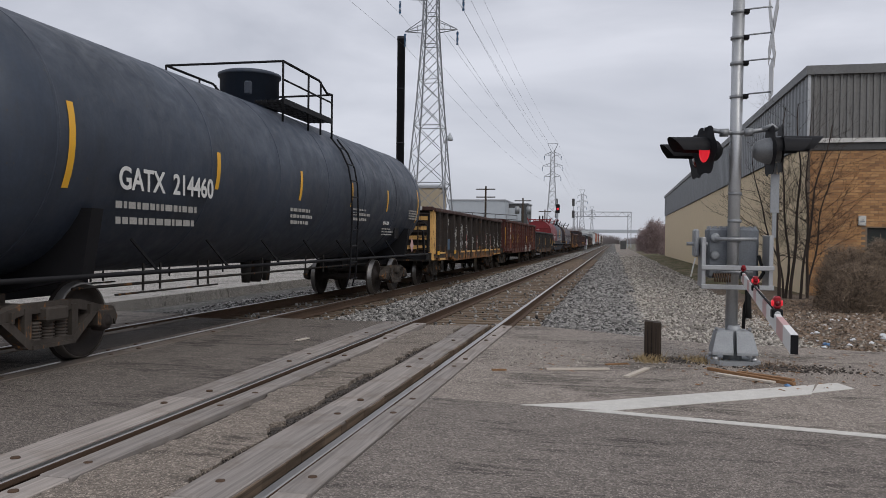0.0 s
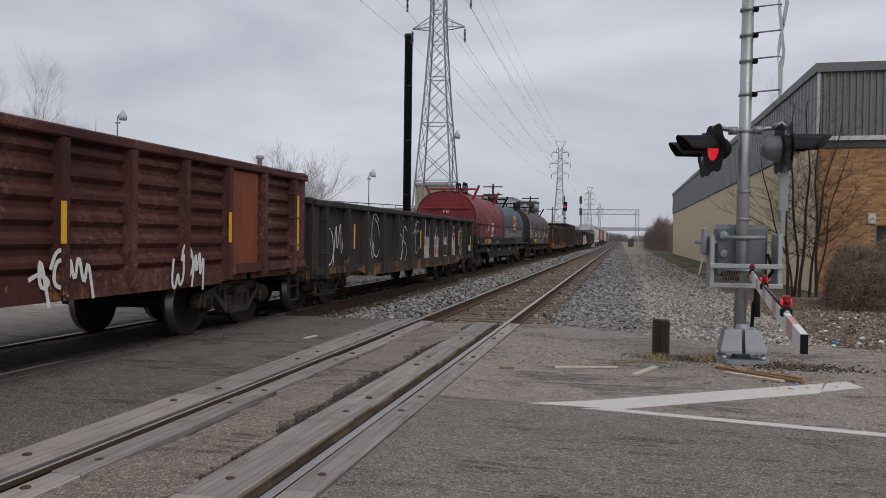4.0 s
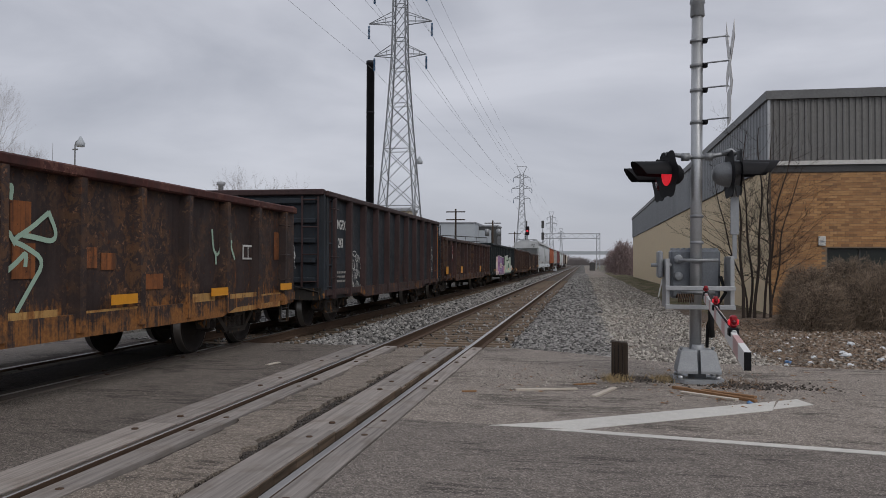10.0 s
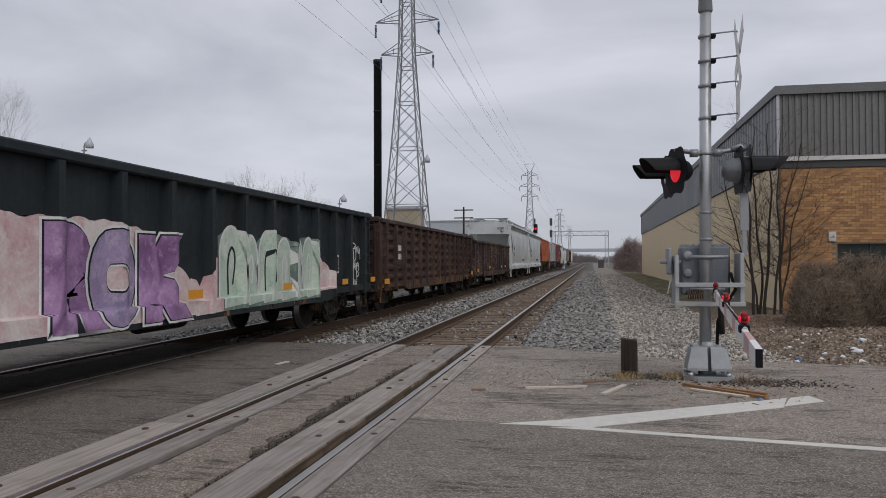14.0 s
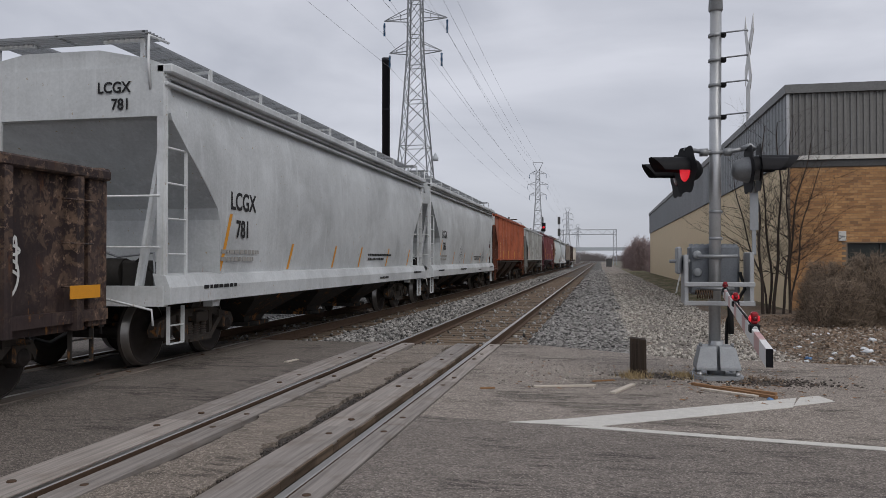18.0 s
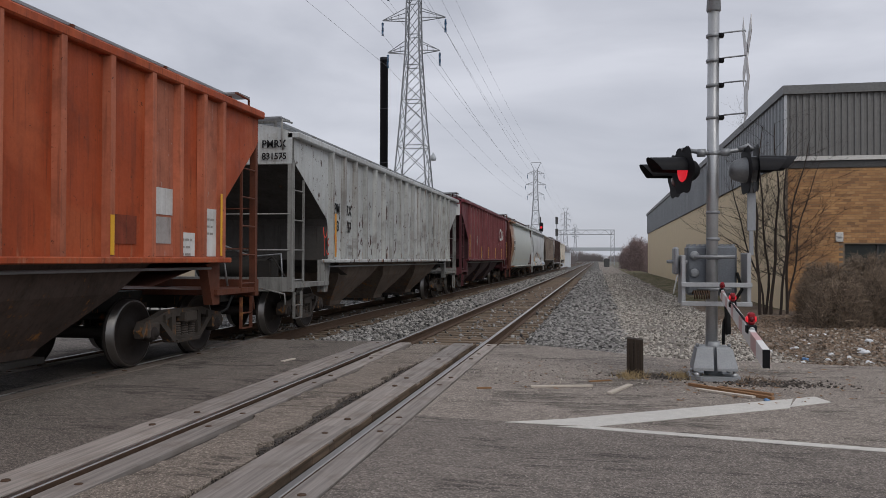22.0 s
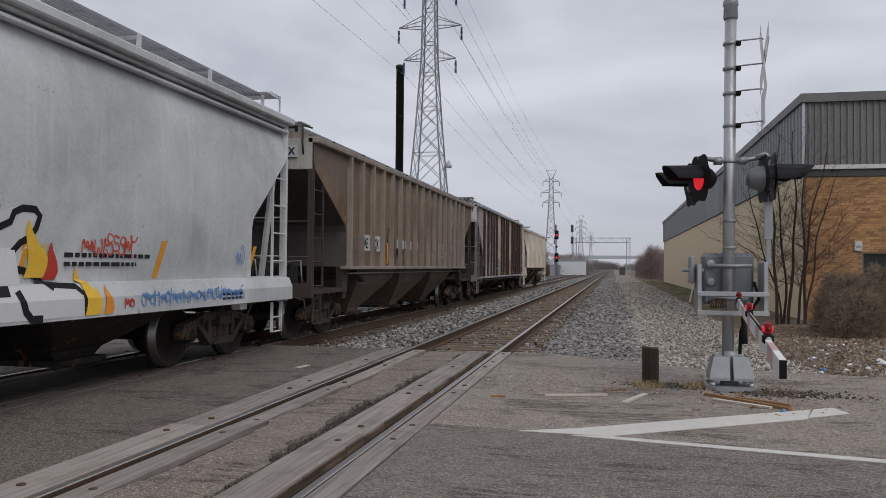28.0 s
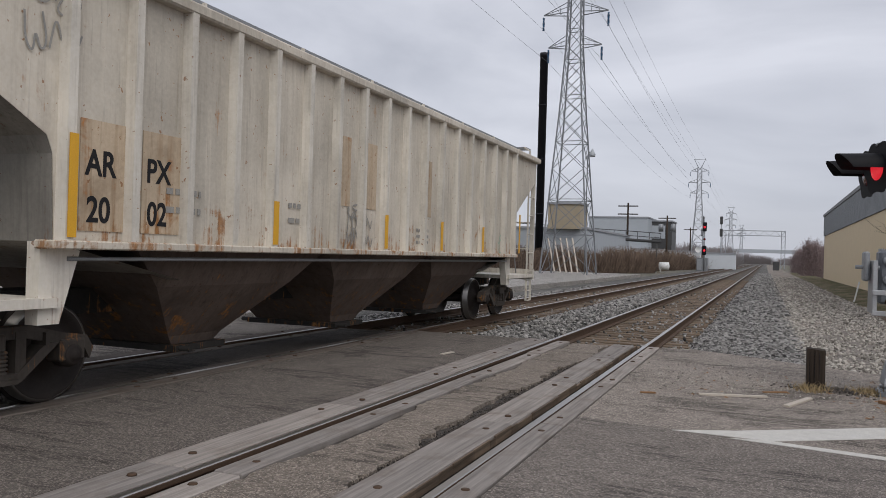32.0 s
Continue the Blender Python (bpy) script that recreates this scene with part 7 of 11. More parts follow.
def slant_tape(car, spots, hh, w=0.09, lean=0.16):
    """Orange strips that lean along a smooth hopper's side."""
    for y, z in spots:
        painted(car, patchy([(y - w / 2, z), (y + w / 2, z), (y + w / 2 + lean, z + hh), (y - w / 2 + lean, z + hh)]), M_ORANGE, SMOOTH, "reflector_tape", "", 0.003)


def tongue(b, y, z, s, lean=0.25, fat=0.34):
    """One licking flame with a curled tip."""
    n, lo, hi, x = 12, [], [], 0.0004 * bool(b.verts)
    for k in range(n + 1):
        t = k / n
        c = y + s * (lean * t + 0.10 * math.sin(5.2 * t))
        q = s * fat * 0.5 * (1 - t) ** 0.75 * (1 + 0.35 * math.sin(3.0 * t))
        lo.append(b.verts.new((x, c - q, z + s * t)))
        hi.append(b.verts.new((x, c + q + 0.002, z + s * t)))
    for k in range(n):
        b.faces.new((lo[k], hi[k], hi[k + 1], lo[k + 1]))


def brake_wheel(car, x, y, z, material):
    b = bmesh.new()
    k = 18
    ring = [(x + 0.26 * math.cos(6.2832 * i / k), y, z + 0.26 * math.sin(6.2832 * i / k)) for i in range(k + 1)]
    pipe(b, ring, 0.016, 5)
    for i in range(0, k, 6):
        tube(b, (x, y, z), ring[i], 0.012, 0.012, 5)
    tube(b, (x, y - 0.03, z), (x, y + 0.14, z), 0.04, 0.04, 8)
    part("brake_wheel", b, material, car)


def car_root(label, name, category):
    return tagged(new(name), label, category, "cars of the freight train")


# ---------------------------------------------------------------- gondolas
def gondola(L, z0, z1, ribs, mat, label, rib_mat=None, cap_mat=None, corrugated=0, dark_inside=None, low=0.0, heap=0, corner_mat=None):
    """An open car with outside posts, top chord and side sill. The leading end looks to -y."""
    car = car_root(label, "gondola_car", "gondola car")
    h, w = L / 2, 1.44
    for s in (-1, 1):
        b = bmesh.new()
        # side sheet, with pressed grooves on corrugated cars
        if corrugated:
            zs = [z0]
            n = corrugated
            pts = []
            for k in range(n * 4 + 1):
                z = z0 + 0.2 + (z1 - z0 - 0.32) * k / (n * 4)
                pts.append((w + (0.0 if k % 4 in (0, 1) else 0.055), z))
            pts = [(w, z0)] + pts + [(w, z1)]
            loft(b, [[(s * px, -h + 0.04, pz) for px, pz in pts], [(s * px, h - 0.04, pz) for px, pz in pts]], smooth=False)
            box(b, min(s * (w - 0.05), s * (w - 0.03)), max(s * (w - 0.05), s * (w - 0.03)), -h, h, z0, z1)
        else:
            box(b, min(s * (w - 0.03), s * w), max(s * (w - 0.03), s * w), -h + 0.05, h - 0.05, z0 + 0.02, z1)
        part("side_panel", b, mat, car)
        b = bmesh.new()
        rbox(b, min(s * (w - 0.06), s * (w + 0.13)), max(s * (w - 0.06), s * (w + 0.13)), -h, h, z1 - 0.10, z1 + 0.02, 0.02)
        part("top_chord", b, cap_mat or mat, car, "worn steel rim along the top")
        b = bmesh.new()
        dip = z0 - 0.02
        prism(b, [(-h + 0.02, z0 + 0.24), (-h + 0.02, z0 + 0.12), (-h + 2.6, z0 + 0.10), (-h + 3.1, dip), (h - 3.1, dip), (h - 2.6, z0 + 0.10), (h - 0.02, z0 + 0.12), (h - 0.02, z0 + 0.24)], "x", min(s * w, s * (w + 0.10)), max(s * w, s * (w + 0.10)))
        part("side_sill", b, rib_mat or mat, car)
        for k in range(ribs):
            y = -h + 0.55 + (L - 1.1) * k / (ribs - 1)
            b = bmesh.new()
            xi, xo = s * w, s * (w + 0.135)
            loft(b, [[(xi, y - 0.085, z), (xo, y - 0.055, z), (xo, y + 0.055, z), (xi, y + 0.085, z)] for z in (z0 + 0.04, z0 + 0.3, z1 - 0.1)], closed=True, smooth=False, caps=True)
            part("side_post", b, rib_mat or mat, car)
        # corner posts
        for e in (-1, 1):
            b = bmesh.new()
            ya, yb = sorted((e * (h + 0.018), e * (h - 0.30)))
            rbox(b, *sorted((s * (w - 0.1), s * (w + 0.06))), ya, yb, z0 + 0.05, z1 - 0.06, 0.012)
            part("corner_post", b, corner_mat or mat, car)
    for e in (-1, 1):
        b = bmesh.new()
        ya, yb = sorted((e * h, e * (h - 0.06)))
        box(b, -w + 0.02, w - 0.02, ya, yb, z0 + 0.15, z1)
        part("end_panel", b, mat, car)
        for k in range(5):
            b = bmesh.new()
            z = z0 + 0.45 + (z1 - z0 - 0.65) * k / 4
            ya, yb = sorted((e * h, e * (h + 0.07)))
            rbox(b, -w + 0.12, w - 0.12, ya, yb, z - 0.06, z + 0.06, 0.02)
            part("end_rib", b, mat, car)
        b = bmesh.new()
        ya, yb = sorted((e * (h - 0.1), e * (h + 0.10)))
        rbox(b, -w - 0.05, w + 0.05, ya, yb, z1 - 0.08, z1 + 0.05, 0.02)
        part("end_chord", b, cap_mat or mat, car)
        b = bmesh.new()
        ya, yb = sorted((e * (h - 0.25), e * (h + 0.05)))
        box(b, -w, w, ya, yb, z0 + 0.02, z0 + 0.28)
        part("end_sill", b, M_UNDER, car)
    b = bmesh.new()
    box(b, -w + 0.03, w - 0.03, -h + 0.06, h - 0.06, z0 + 0.12, z0 + 0.18)
    part("floor", b, M_UNDER, car)
    b = bmesh.new()
    box(b, -0.3, 0.3, -h + 0.3, h - 0.3, z0 - 0.02, z0 + 0.12)
    for k in range(7):
        y = -h + 2.0 + (L - 4) * k / 6
        box(b, -w, w, y - 0.06, y + 0.06, z0, z0 + 0.12)
    part("center_sill", b, M_UNDER, car)
    b = bmesh.new()
    tube(b, (-0.9, 0.6, z0 - 0.1), (-0.2, 0.6, z0 - 0.1), 0.2, 0.2, 12)
    tube(b, (0.55, -0.9, z0 - 0.08), (0.55, 0.3, z0 - 0.08), 0.16, 0.16, 12)
    pipe(b, [(0.9, -h + 2.4, z0 + 0.05), (0.9, -1.0, z0 - 0.12), (0.9, h - 2.4, z0 + 0.05)], 0.02, 5)
    part("brake_gear", b, M_UNDER, car)
    for e in (-1, 1):
        add_truck(car, e * (h - 1.75))
    add_couplers(car, h, M_UNDER)
    step_irons(car, h, M_UNDER)
    grabs(car, 1.44 + 0.06, -h + 0.35, [z0 + 0.5, z0 + 0.95, z1 - 0.35], 0.42, rib_mat or mat)
    grabs(car, 1.44 + 0.06, h - 0.75, [z0 + 0.5, z0 + 0.95, z1 - 0.35], 0.42, rib_mat or mat)
    ladder(car, 1.02, -h - 0.10, z0 + 0.3, z1 - 0.1, 0.36, "x", rib_mat or mat, 4)
    brake_wheel(car, -0.5, -h - 0.16, z1 - 0.35, M_UNDER)
    if heap:
        rs = random.Random(heap)
        b = bmesh.new()
        for k in range(40):
            y, x = rs.uniform(-h + 1, h - 1), rs.uniform(-1.2, 1.2)
            beam(b, (x, y, z1 - 0.35), (x + rs.uniform(-0.5, 0.5), y + rs.uniform(-0.6, 0.6), z1 - 0.15 + rs.uniform(0, 0.3)), rs.uniform(0.1, 0.5), 0.04)
        part("scrap_load", b, M_RAIL, car, "jagged rusty scrap heaped to the rim")
        b = bmesh.new()
        box(b, -1.38, 1.38, -h + 0.1, h - 0.1, z1 - 0.5, z1 - 0.35)
        part("load_bed", b, M_RAIL, car)
    return car


# ---------------------------------------------------------------- covered hoppers
def bays(car, h, z, n, mat, w=1.42, bottom=0.34, name="hopper_bay"):
    """Funnel-shaped discharge bays under a hopper car."""
    span = 2 * (h - 2.9) / n
    for k in range(n):
        yc = -h + 2.9 + span * (k + 0.5)
        t, d = span * 0.5, 0.36
        zt = z + 0.02
        zl = bottom
        b = bmesh.new()
        levels = [(zt, t, w), (0.5 * (zt + zl) + 0.12, 0.62 * t + 0.1, 0.98 * w * 0.86), (zl + 0.1, d + 0.1, 0.72), (zl, d, 0.68)]
        loft(b, [[(-x, yc - y, zz), (x, yc - y, zz), (x, yc + y, zz), (-x, yc + y, zz)] for zz, y, x in levels], closed=True, smooth=False, caps=True)
        p = part(name, b, mat, car)
        b = bmesh.new()
        box(b, -0.8, 0.8, yc - 0.44, yc + 0.44, zl - 0.07, zl)
        tube(b, (-0.95, yc - 0.36, zl - 0.03), (0.95, yc - 0.36, zl - 0.03), 0.035, 0.035, 6)
        part("outlet_gate", b, M_UNDER, p)


def hopper_side(b, s, h, rows):
    """A side sheet from rows of (z, x, inset of both ends)."""
    loft(b, [[(s * x, -h + i, z), (s * x, h - i, z)] for z, x, i in rows], smooth=len(rows) > 6)


def hopper(L, z0, z1, mat, label, ribs=0, rib_mat=None, under=None, nbays=3, roof_mat=None, smooth=0.0, sill=None, end_mat=None, gear_mat=None, walk_rail=0.0, rounded=False, inset=1.5, slope_mat=None, ribs_at=None):
    """A covered hopper: sheets cut back at both ends over sloped end floors, roof with a running board, bays below."""
    car = car_root(label, "covered_hopper_car", "hopper car")
    h, w = L / 2, 1.5
    under = under or M_UNDER
    end_mat = end_mat or mat
    gear = gear_mat or rib_mat or mat
    cut = [(z0, inset), (z0 + 0.30 * (z1 - z0), inset - 0.03), (z0 + 0.36 * (z1 - z0), inset - 0.09), (z0 + 0.75 * (z1 - z0), 0.16), (z0 + 0.80 * (z1 - z0), 0.06), (z1, 0.05)]
    zs = [z0 + (z1 - z0) * k / 14 for k in range(15)]
    ribs_at = ribs_at or [-h + inset + 0.07 + (L - 2 * inset - 0.14) * k / max(1, ribs - 1) for k in range(ribs)]
    for s in (-1, 1):
        b = bmesh.new()
        rows = []
        for z in zs if (smooth or rounded) else sorted({c[0] for c in cut}):
            i = np.interp(z, [c[0] for c in cut], [c[1] for c in cut])
            t = (z - z0) / (z1 - z0)
            x = w
            if smooth:
                x = w - 0.06 + smooth * math.sin(math.pi * min(1, t * 1.02)) - 0.10 * max(0, t - 0.8) / 0.2
            if rounded:
                x = 1.05 + 0.52 * math.sin(math.pi * (0.16 + 0.66 * t))
                i = 1.0 - 0.75 * t
            rows.append((z, x, float(i)))
        hopper_side(b, s, h, rows)
        part("side_sheet", b, mat, car)
        for y in ribs_at:
            b = bmesh.new()
            xi, xo = s * w, s * (w + 0.10)
            loft(b, [[(xi, y - 0.06, z), (xo, y - 0.045, z), (xo, y + 0.045, z), (xi, y + 0.06, z)] for z in (z0 - 0.02, z1 - 0.06)], closed=True, smooth=False, caps=True)
            part("side_rib", b, rib_mat or mat, car)
        b = bmesh.new()
        rbox(b, *sorted((s * (w - 0.12), s * (w + 0.11))), -h + 0.02, h - 0.02, z1 - 0.10, z1 + 0.02, 0.02)
        part("roof_chord", b, roof_mat or mat, car)
        if sill:
            b = bmesh.new()
            za, zb = sill
            loft(b, [[(s * (w - 0.15), y, zb), (s * (w + 0.03), y, zb - 0.03), (s * (w + 0.09), y, zb - 0.18), (s * (w + 0.09), y, za + 0.02), (s * (w - 0.05), y, za)] for y in (-h + 0.012, h - 0.012)], closed=True, smooth=False, caps=True)
            part("side_sill", b, mat, car)
        else:
            b = bmesh.new()
            rbox(b, *sorted((s * (w - 0.10), s * (w + 0.12))), -h + inset - 0.1, h - inset + 0.1, z0 - 0.06, z0 + 0.015, 0.012)
            part("side_sill", b, roof_mat or mat, car, "pale streaked sill under the side sheets")
            b = bmesh.new()
            pipe(b, [(s * 1.44, -h + inset + 0.2, z0 - 0.14), (s * 1.44, h - inset - 0.2, z0 - 0.14)], 0.022, 6)
            part("train_line_pipe", b, M_GALVD, car)
    # end slopes, corner posts, platforms
    for e in (-1, 1):
        b = bmesh.new()
        za = z0 + 0.78 * (z1 - z0)
        if rounded:
            n = 14
            ring = []
            for k in range(n + 1):
                t = k / n
                z = z0 + 0.05 + (z1 - z0) * t
                ring.append((z, 1.05 + 0.52 * math.sin(math.pi * (0.16 + 0.66 * t)), (1.0 - 0.75 * t)))
            loft(b, [[(-x, e * (h - i), z), (0, e * (h - i - 0.25), z), (x, e * (h - i), z)] for z, x, i in ring], smooth=True)
        else:
            ws = w + 0.03 if smooth else w - 0.006
            loft(b, [[(-ws, e * (h - i), z), (ws, e * (h - i), z)] for z, i in ((za, 0.12), cut[3], cut[2], cut[1], cut[0])] + [[(-w + 0.1, e * (h - inset - 1.65), z0 - 0.35), (w - 0.1, e * (h - inset - 1.65), z0 - 0.35)]], smooth=False)
        # slope_mat, where given, is darkened: shade below the end overhang sits in its colour
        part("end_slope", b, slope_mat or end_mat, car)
        b = bmesh.new()
        ya, yb = sorted((e * (h - 0.02), e * (h - 0.2)))
        if not rounded:
            box(b, -w + 0.02, w - 0.02, ya, yb, za - 0.05, z1)
            part("end_header", b, end_mat, car)
        else:
            b.free()
        b = bmesh.new()
        box(b, -w + 0.01, w - 0.01, min(e * (h - 0.06), e * (h - inset - 0.1)), max(e * (h - 0.06), e * (h - inset - 0.1)), 0.92, 1.0)
        box(b, -w, w, min(e * h, e * (h - 0.12)), max(e * h, e * (h - 0.12)), 0.86, 1.12)
        part("end_platform", b, gear, car)
        for s in (-1, 1):
            b = bmesh.new()
            prism(b, [(e * (h - inset + 0.07), z0), (e * (h - inset - 0.36), z0), (e * (h - inset - 0.14), 0.78), (e * (h - inset + 0.07), 0.78)], "x", *sorted((s * 1.30, s * 1.44)))
            part("bolster_web", b, gear, car)
        for s in (-1, 1):
            b = bmesh.new()
            beam(b, (s * (w - 0.06), e * (h - 0.08), 0.95), (s * (w - 0.06), e * (h - 0.08), z1 - 0.03), 0.09, 0.11)
            part("corner_post", b, gear, car)
            if sill:
                b = bmesh.new()
                beam(b, (s * (w - 0.45), e * (h - 0.16), 1.0), (s * (w - 0.12), e * (h - 0.3), za), 0.05, 0.14)
                part("end_brace", b, gear, car)
        for z in (1.62, 2.28):
            b = bmesh.new()
            pipe(b, [(-w + 0.06, e * (h - 0.02), z), (w - 0.06, e * (h - 0.02), z)], 0.014, 5)
            part("end_handrail", b, gear, car)
        b = bmesh.new()
        pipe(b, [(-1.1, e * (h - 0.3), 1.02), (-1.1, e * (h - 0.3), 1.62), (-0.2, e * (h - 0.5), 1.75), (0.4, e * (h - 0.7), 1.5), (1.1, e * (h - 0.45), 1.55), (1.15, e * (h - 0.4), 1.02)], 0.018, 5)
        part("brake_pipe", b, M_GALVD, car)
        ladder(car, -w + 0.1, e * (h - 0.03), 1.05, z1 - 0.05, 0.5, "x", gear)
        ladder(car, w - 0.02, -h + 0.10 if e < 0 else h - 0.62, 0.95, za + 0.1, 0.5, "y", gear)
    brake_wheel(car, -0.3, -h + 0.35, 2.0, M_UNDER)
    b = bmesh.new()
    tube(b, (-0.7, -h + 0.75, 1.28), (0.5, -h + 0.75, 1.28), 0.2, 0.2, 12)
    rbox(b, 0.55, 0.85, -h + 0.55, -h + 0.95, 1.05, 1.45, 0.03)
    pipe(b, [(0.5, -h + 0.7, 1.3), (0.9, -h + 0.5, 1.5), (1.2, -h + 0.5, 1.05)], 0.02, 5)
    part("brake_cylinder", b, M_UNDER, car, "brake cylinder and piping on the end platform")
    # roof
    b = bmesh.new()
    rz = 0.30 if rounded else 0.24
    prf = [(-w - 0.02, z1), (-w + 0.25, z1 + 0.42 * rz), (-0.55, z1 + rz), (0.55, z1 + rz), (w - 0.25, z1 + 0.42 * rz), (w + 0.02, z1)]
    if rounded:
        xt = 1.05 + 0.52 * math.sin(math.pi * 0.82)
        prf = [(-xt - 0.03, z1), (-xt * 0.8, z1 + 0.5 * rz), (-0.5, z1 + rz), (0.5, z1 + rz), (xt * 0.8, z1 + 0.5 * rz), (xt + 0.03, z1)]
    loft(b, [[(x, y, z) for x, z in prf] for y in (-h + 0.04, h - 0.04)], smooth=False, caps=True)
    part("roof", b, roof_mat or mat, car)
    # hatch cover and running boards on brackets
    b = bmesh.new()
    rbox(b, -0.32, 0.32, -h + 1.2, h - 1.2, z1 + rz, z1 + rz + 0.14, 0.02)
    part("trough_hatch", b, roof_mat or mat, car)
    wz = z1 + 0.26 + walk_rail * 0.16
    for s in (-1, 1):
        b = bmesh.new()
        xa, xb = sorted((s * 0.52, s * 1.06))
        # open grating: long bars and cross bars
        for k in range(8):
            x = xa + (xb - xa) * k / 7
            box(b, x - 0.008, x + 0.008, -h + 0.15, h - 0.15, wz, wz + 0.035)
        for k in range(int(L / 0.55)):
            y = -h + 0.2 + 0.55 * k
            box(b, xa, xb, y - 0.012, y + 0.012, wz + 0.004, wz + 0.03)
        part("running_board", b, M_GALVD, car, "open grating walkway along the roof")
        n = 9
        for k in range(n):
            y = -h + 0.2 + (L - 0.4) * k / (n - 1)
            b = bmesh.new()
            beam(b, (s * 1.08, y, z1 + 0.06), (s * 1.08, y, wz + 0.02), 0.05, 0.04)
            beam(b, (s * 0.52, y, wz - 0.02), (s * 1.09, y, wz - 0.02), 0.05, 0.04)
            part("board_bracket", b, gear, car)
    for e in (-1, 1):
        b = bmesh.new()
        for k in range(6):
            y = e * (h - 0.1 + 0.08 * k - 0.25)
            box(b, -1.3, 1.3, y - 0.01, y + 0.01, wz, wz + 0.035)
        for x in (-1.25, 0.0, 1.25):
            box(b, x - 0.02, x + 0.02, min(e * (h - 0.36), e * (h + 0.06)), max(e * (h - 0.36), e * (h + 0.06)), wz + 0.01, wz + 0.03)
        part("end_running_board", b, M_GALVD, car)
        for x in (-1.3, 1.3):
            b = bmesh.new()
            pipe(b, [(x, e * (h - 0.45), wz), (x, e * (h + 0.02), wz - 0.02), (x, e * (h + 0.03), wz - 0.35), (x, e * (h - 0.02), z1 - 0.3)], 0.02, 5)
            part("end_rail", b, gear, car)
    bays(car, h, z0 if not sill else sill[0] + 0.1, nbays, under)
    b = bmesh.new()
    box(b, -0.28, 0.28, -h + 0.2, h - 0.2, 0.72, 0.98)
    part("center_sill", b, M_UNDER, car)
    for e in (-1, 1):
        add_truck(car, e * (h - 1.62))
    add_couplers(car, h, gear)
    step_irons(car, h, gear)
    return car


# ---------------------------------------------------------------- tank car
def tank_car():
    car = car_root("black tank car with yellow reflective strips and a top platform", "tank_car", "tank car")
    mat = weathered("dull_black_tank_paint", (0.034, 0.045, 0.066), (0.058, 0.064, 0.078), (0.075, 0.065, 0.06), 0.45, 0.1, 0.46, bloom=0.0, sheen=0.4)
    h, R, zc = 8.05, 1.50, 2.47
    pr = [(-h, 0.0001), (-h + 0.02, 0.35), (-h + 0.10, 0.75), (-h + 0.26, 1.12), (-h + 0.46, 1.36), (-h + 0.74, 1.50), (-h + 1.05, R)]
    back = 0.85
    pr = pr + [(back - a, q) for a, q in pr[::-1]]
    b = bmesh.new()
    lathe(b, pr, (0, 0, zc), "y", 56)
    part("tank_shell", b, mat, car)
    for y in (-h + 1.05, -3.9, -1.6, 0.7, 3.0, 5.6, h + back - 1.05):
        b = bmesh.new()
        lathe(b, [(y - 0.02, R + 0.001), (y - 0.012, R + 0.006), (y + 0.012, R + 0.006), (y + 0.02, R + 0.001)], (0, 0, zc), "y", 56)
        part("weld_seam", b, mat, car)
    # manway with platform and rails
    b = bmesh.new()
    lathe(b, [(zc + R - 0.05, 0.56), (zc + R + 0.56, 0.56), (zc + R + 0.56, 0.60), (zc + R + 0.62, 0.60), (zc + R + 0.66, 0.50), (zc + R + 0.66, 0.0001)], (0, 0.3, 0), "z", 24)
    part("manway_housing", b, mat, car)
    for y in (-0.5, 0.62):
        b = bmesh.new()
        rbox(b, 0.3, 0.42, y - 0.05, y + 0.05, zc + R + 0.1, zc + R + 0.34, 0.02)
        part("housing_latch", b, mat, car)
    for s in (-1, 1):
        b = bmesh.new()
        for k in range(6):
            x = s * (0.62 + 0.1 * k)
            box(b, x - 0.012, x + 0.012, -0.75, 1.85, zc + R - 0.10, zc + R - 0.05)
        for k in range(10):
            y = -0.7 + 0.275 * k
            box(b, *sorted((s * 0.6, s * 1.15)), y - 0.012, y + 0.012, zc + R - 0.10, zc + R - 0.06)
        beam(b, (s * 1.15, -0.75, zc + R - 0.08), (s * 1.15, 1.75, zc + R - 0.08), 0.04, 0.1)
        part("platform", b, M_BLACK, car, "black steel walkway beside the manway")
        b = bmesh.new()
        for y in (-0.75, 0.45, 1.1, 1.75):
            tube(b, (s * 1.15, y, zc + R - 0.45), (s * 1.15, y, zc + R + 0.62 - (0.14 if y > 1.5 else 0)), 0.022, 0.022, 6)
        pipe(b, [(s * 1.15, -0.75, zc + R + 0.62), (s * 1.15, 1.0, zc + R + 0.62), (s * 1.15, 1.45, zc + R + 0.45), (s * 1.15, 1.75, zc + R + 0.47)], 0.024, 6)
        pipe(b, [(s * 1.15, -0.75, zc + R + 0.30), (s * 1.15, 1.75, zc + R + 0.30)], 0.018, 6)
        part("handrail", b, M_BLACK, car)
    b = bmesh.new()
    pipe(b, [(-1.15, -0.75, zc + R + 0.62), (1.15, -0.75, zc + R + 0.62)], 0.022, 6)
    pipe(b, [(-0.75, 1.85, zc + R + 0.47), (1.15, 1.75, zc + R + 0.47)], 0.022, 6)
    part("cross_rail", b, M_BLACK, car)
    # side ladder following the shell
    b = bmesh.new()
    for y in (1.75, 2.15):
        pts = [(R * math.sin(a) + 0.10, y, zc + R * math.cos(a)) for a in (0.75, 1.0, 1.25, 1.5)] + [(1.62, y, zc - 0.6), (1.58, y, 0.75), (1.5, y, 0.45)]
        pipe(b, pts, 0.02, 5)
    for k in range(9):
        z = 0.62 + 0.34 * k
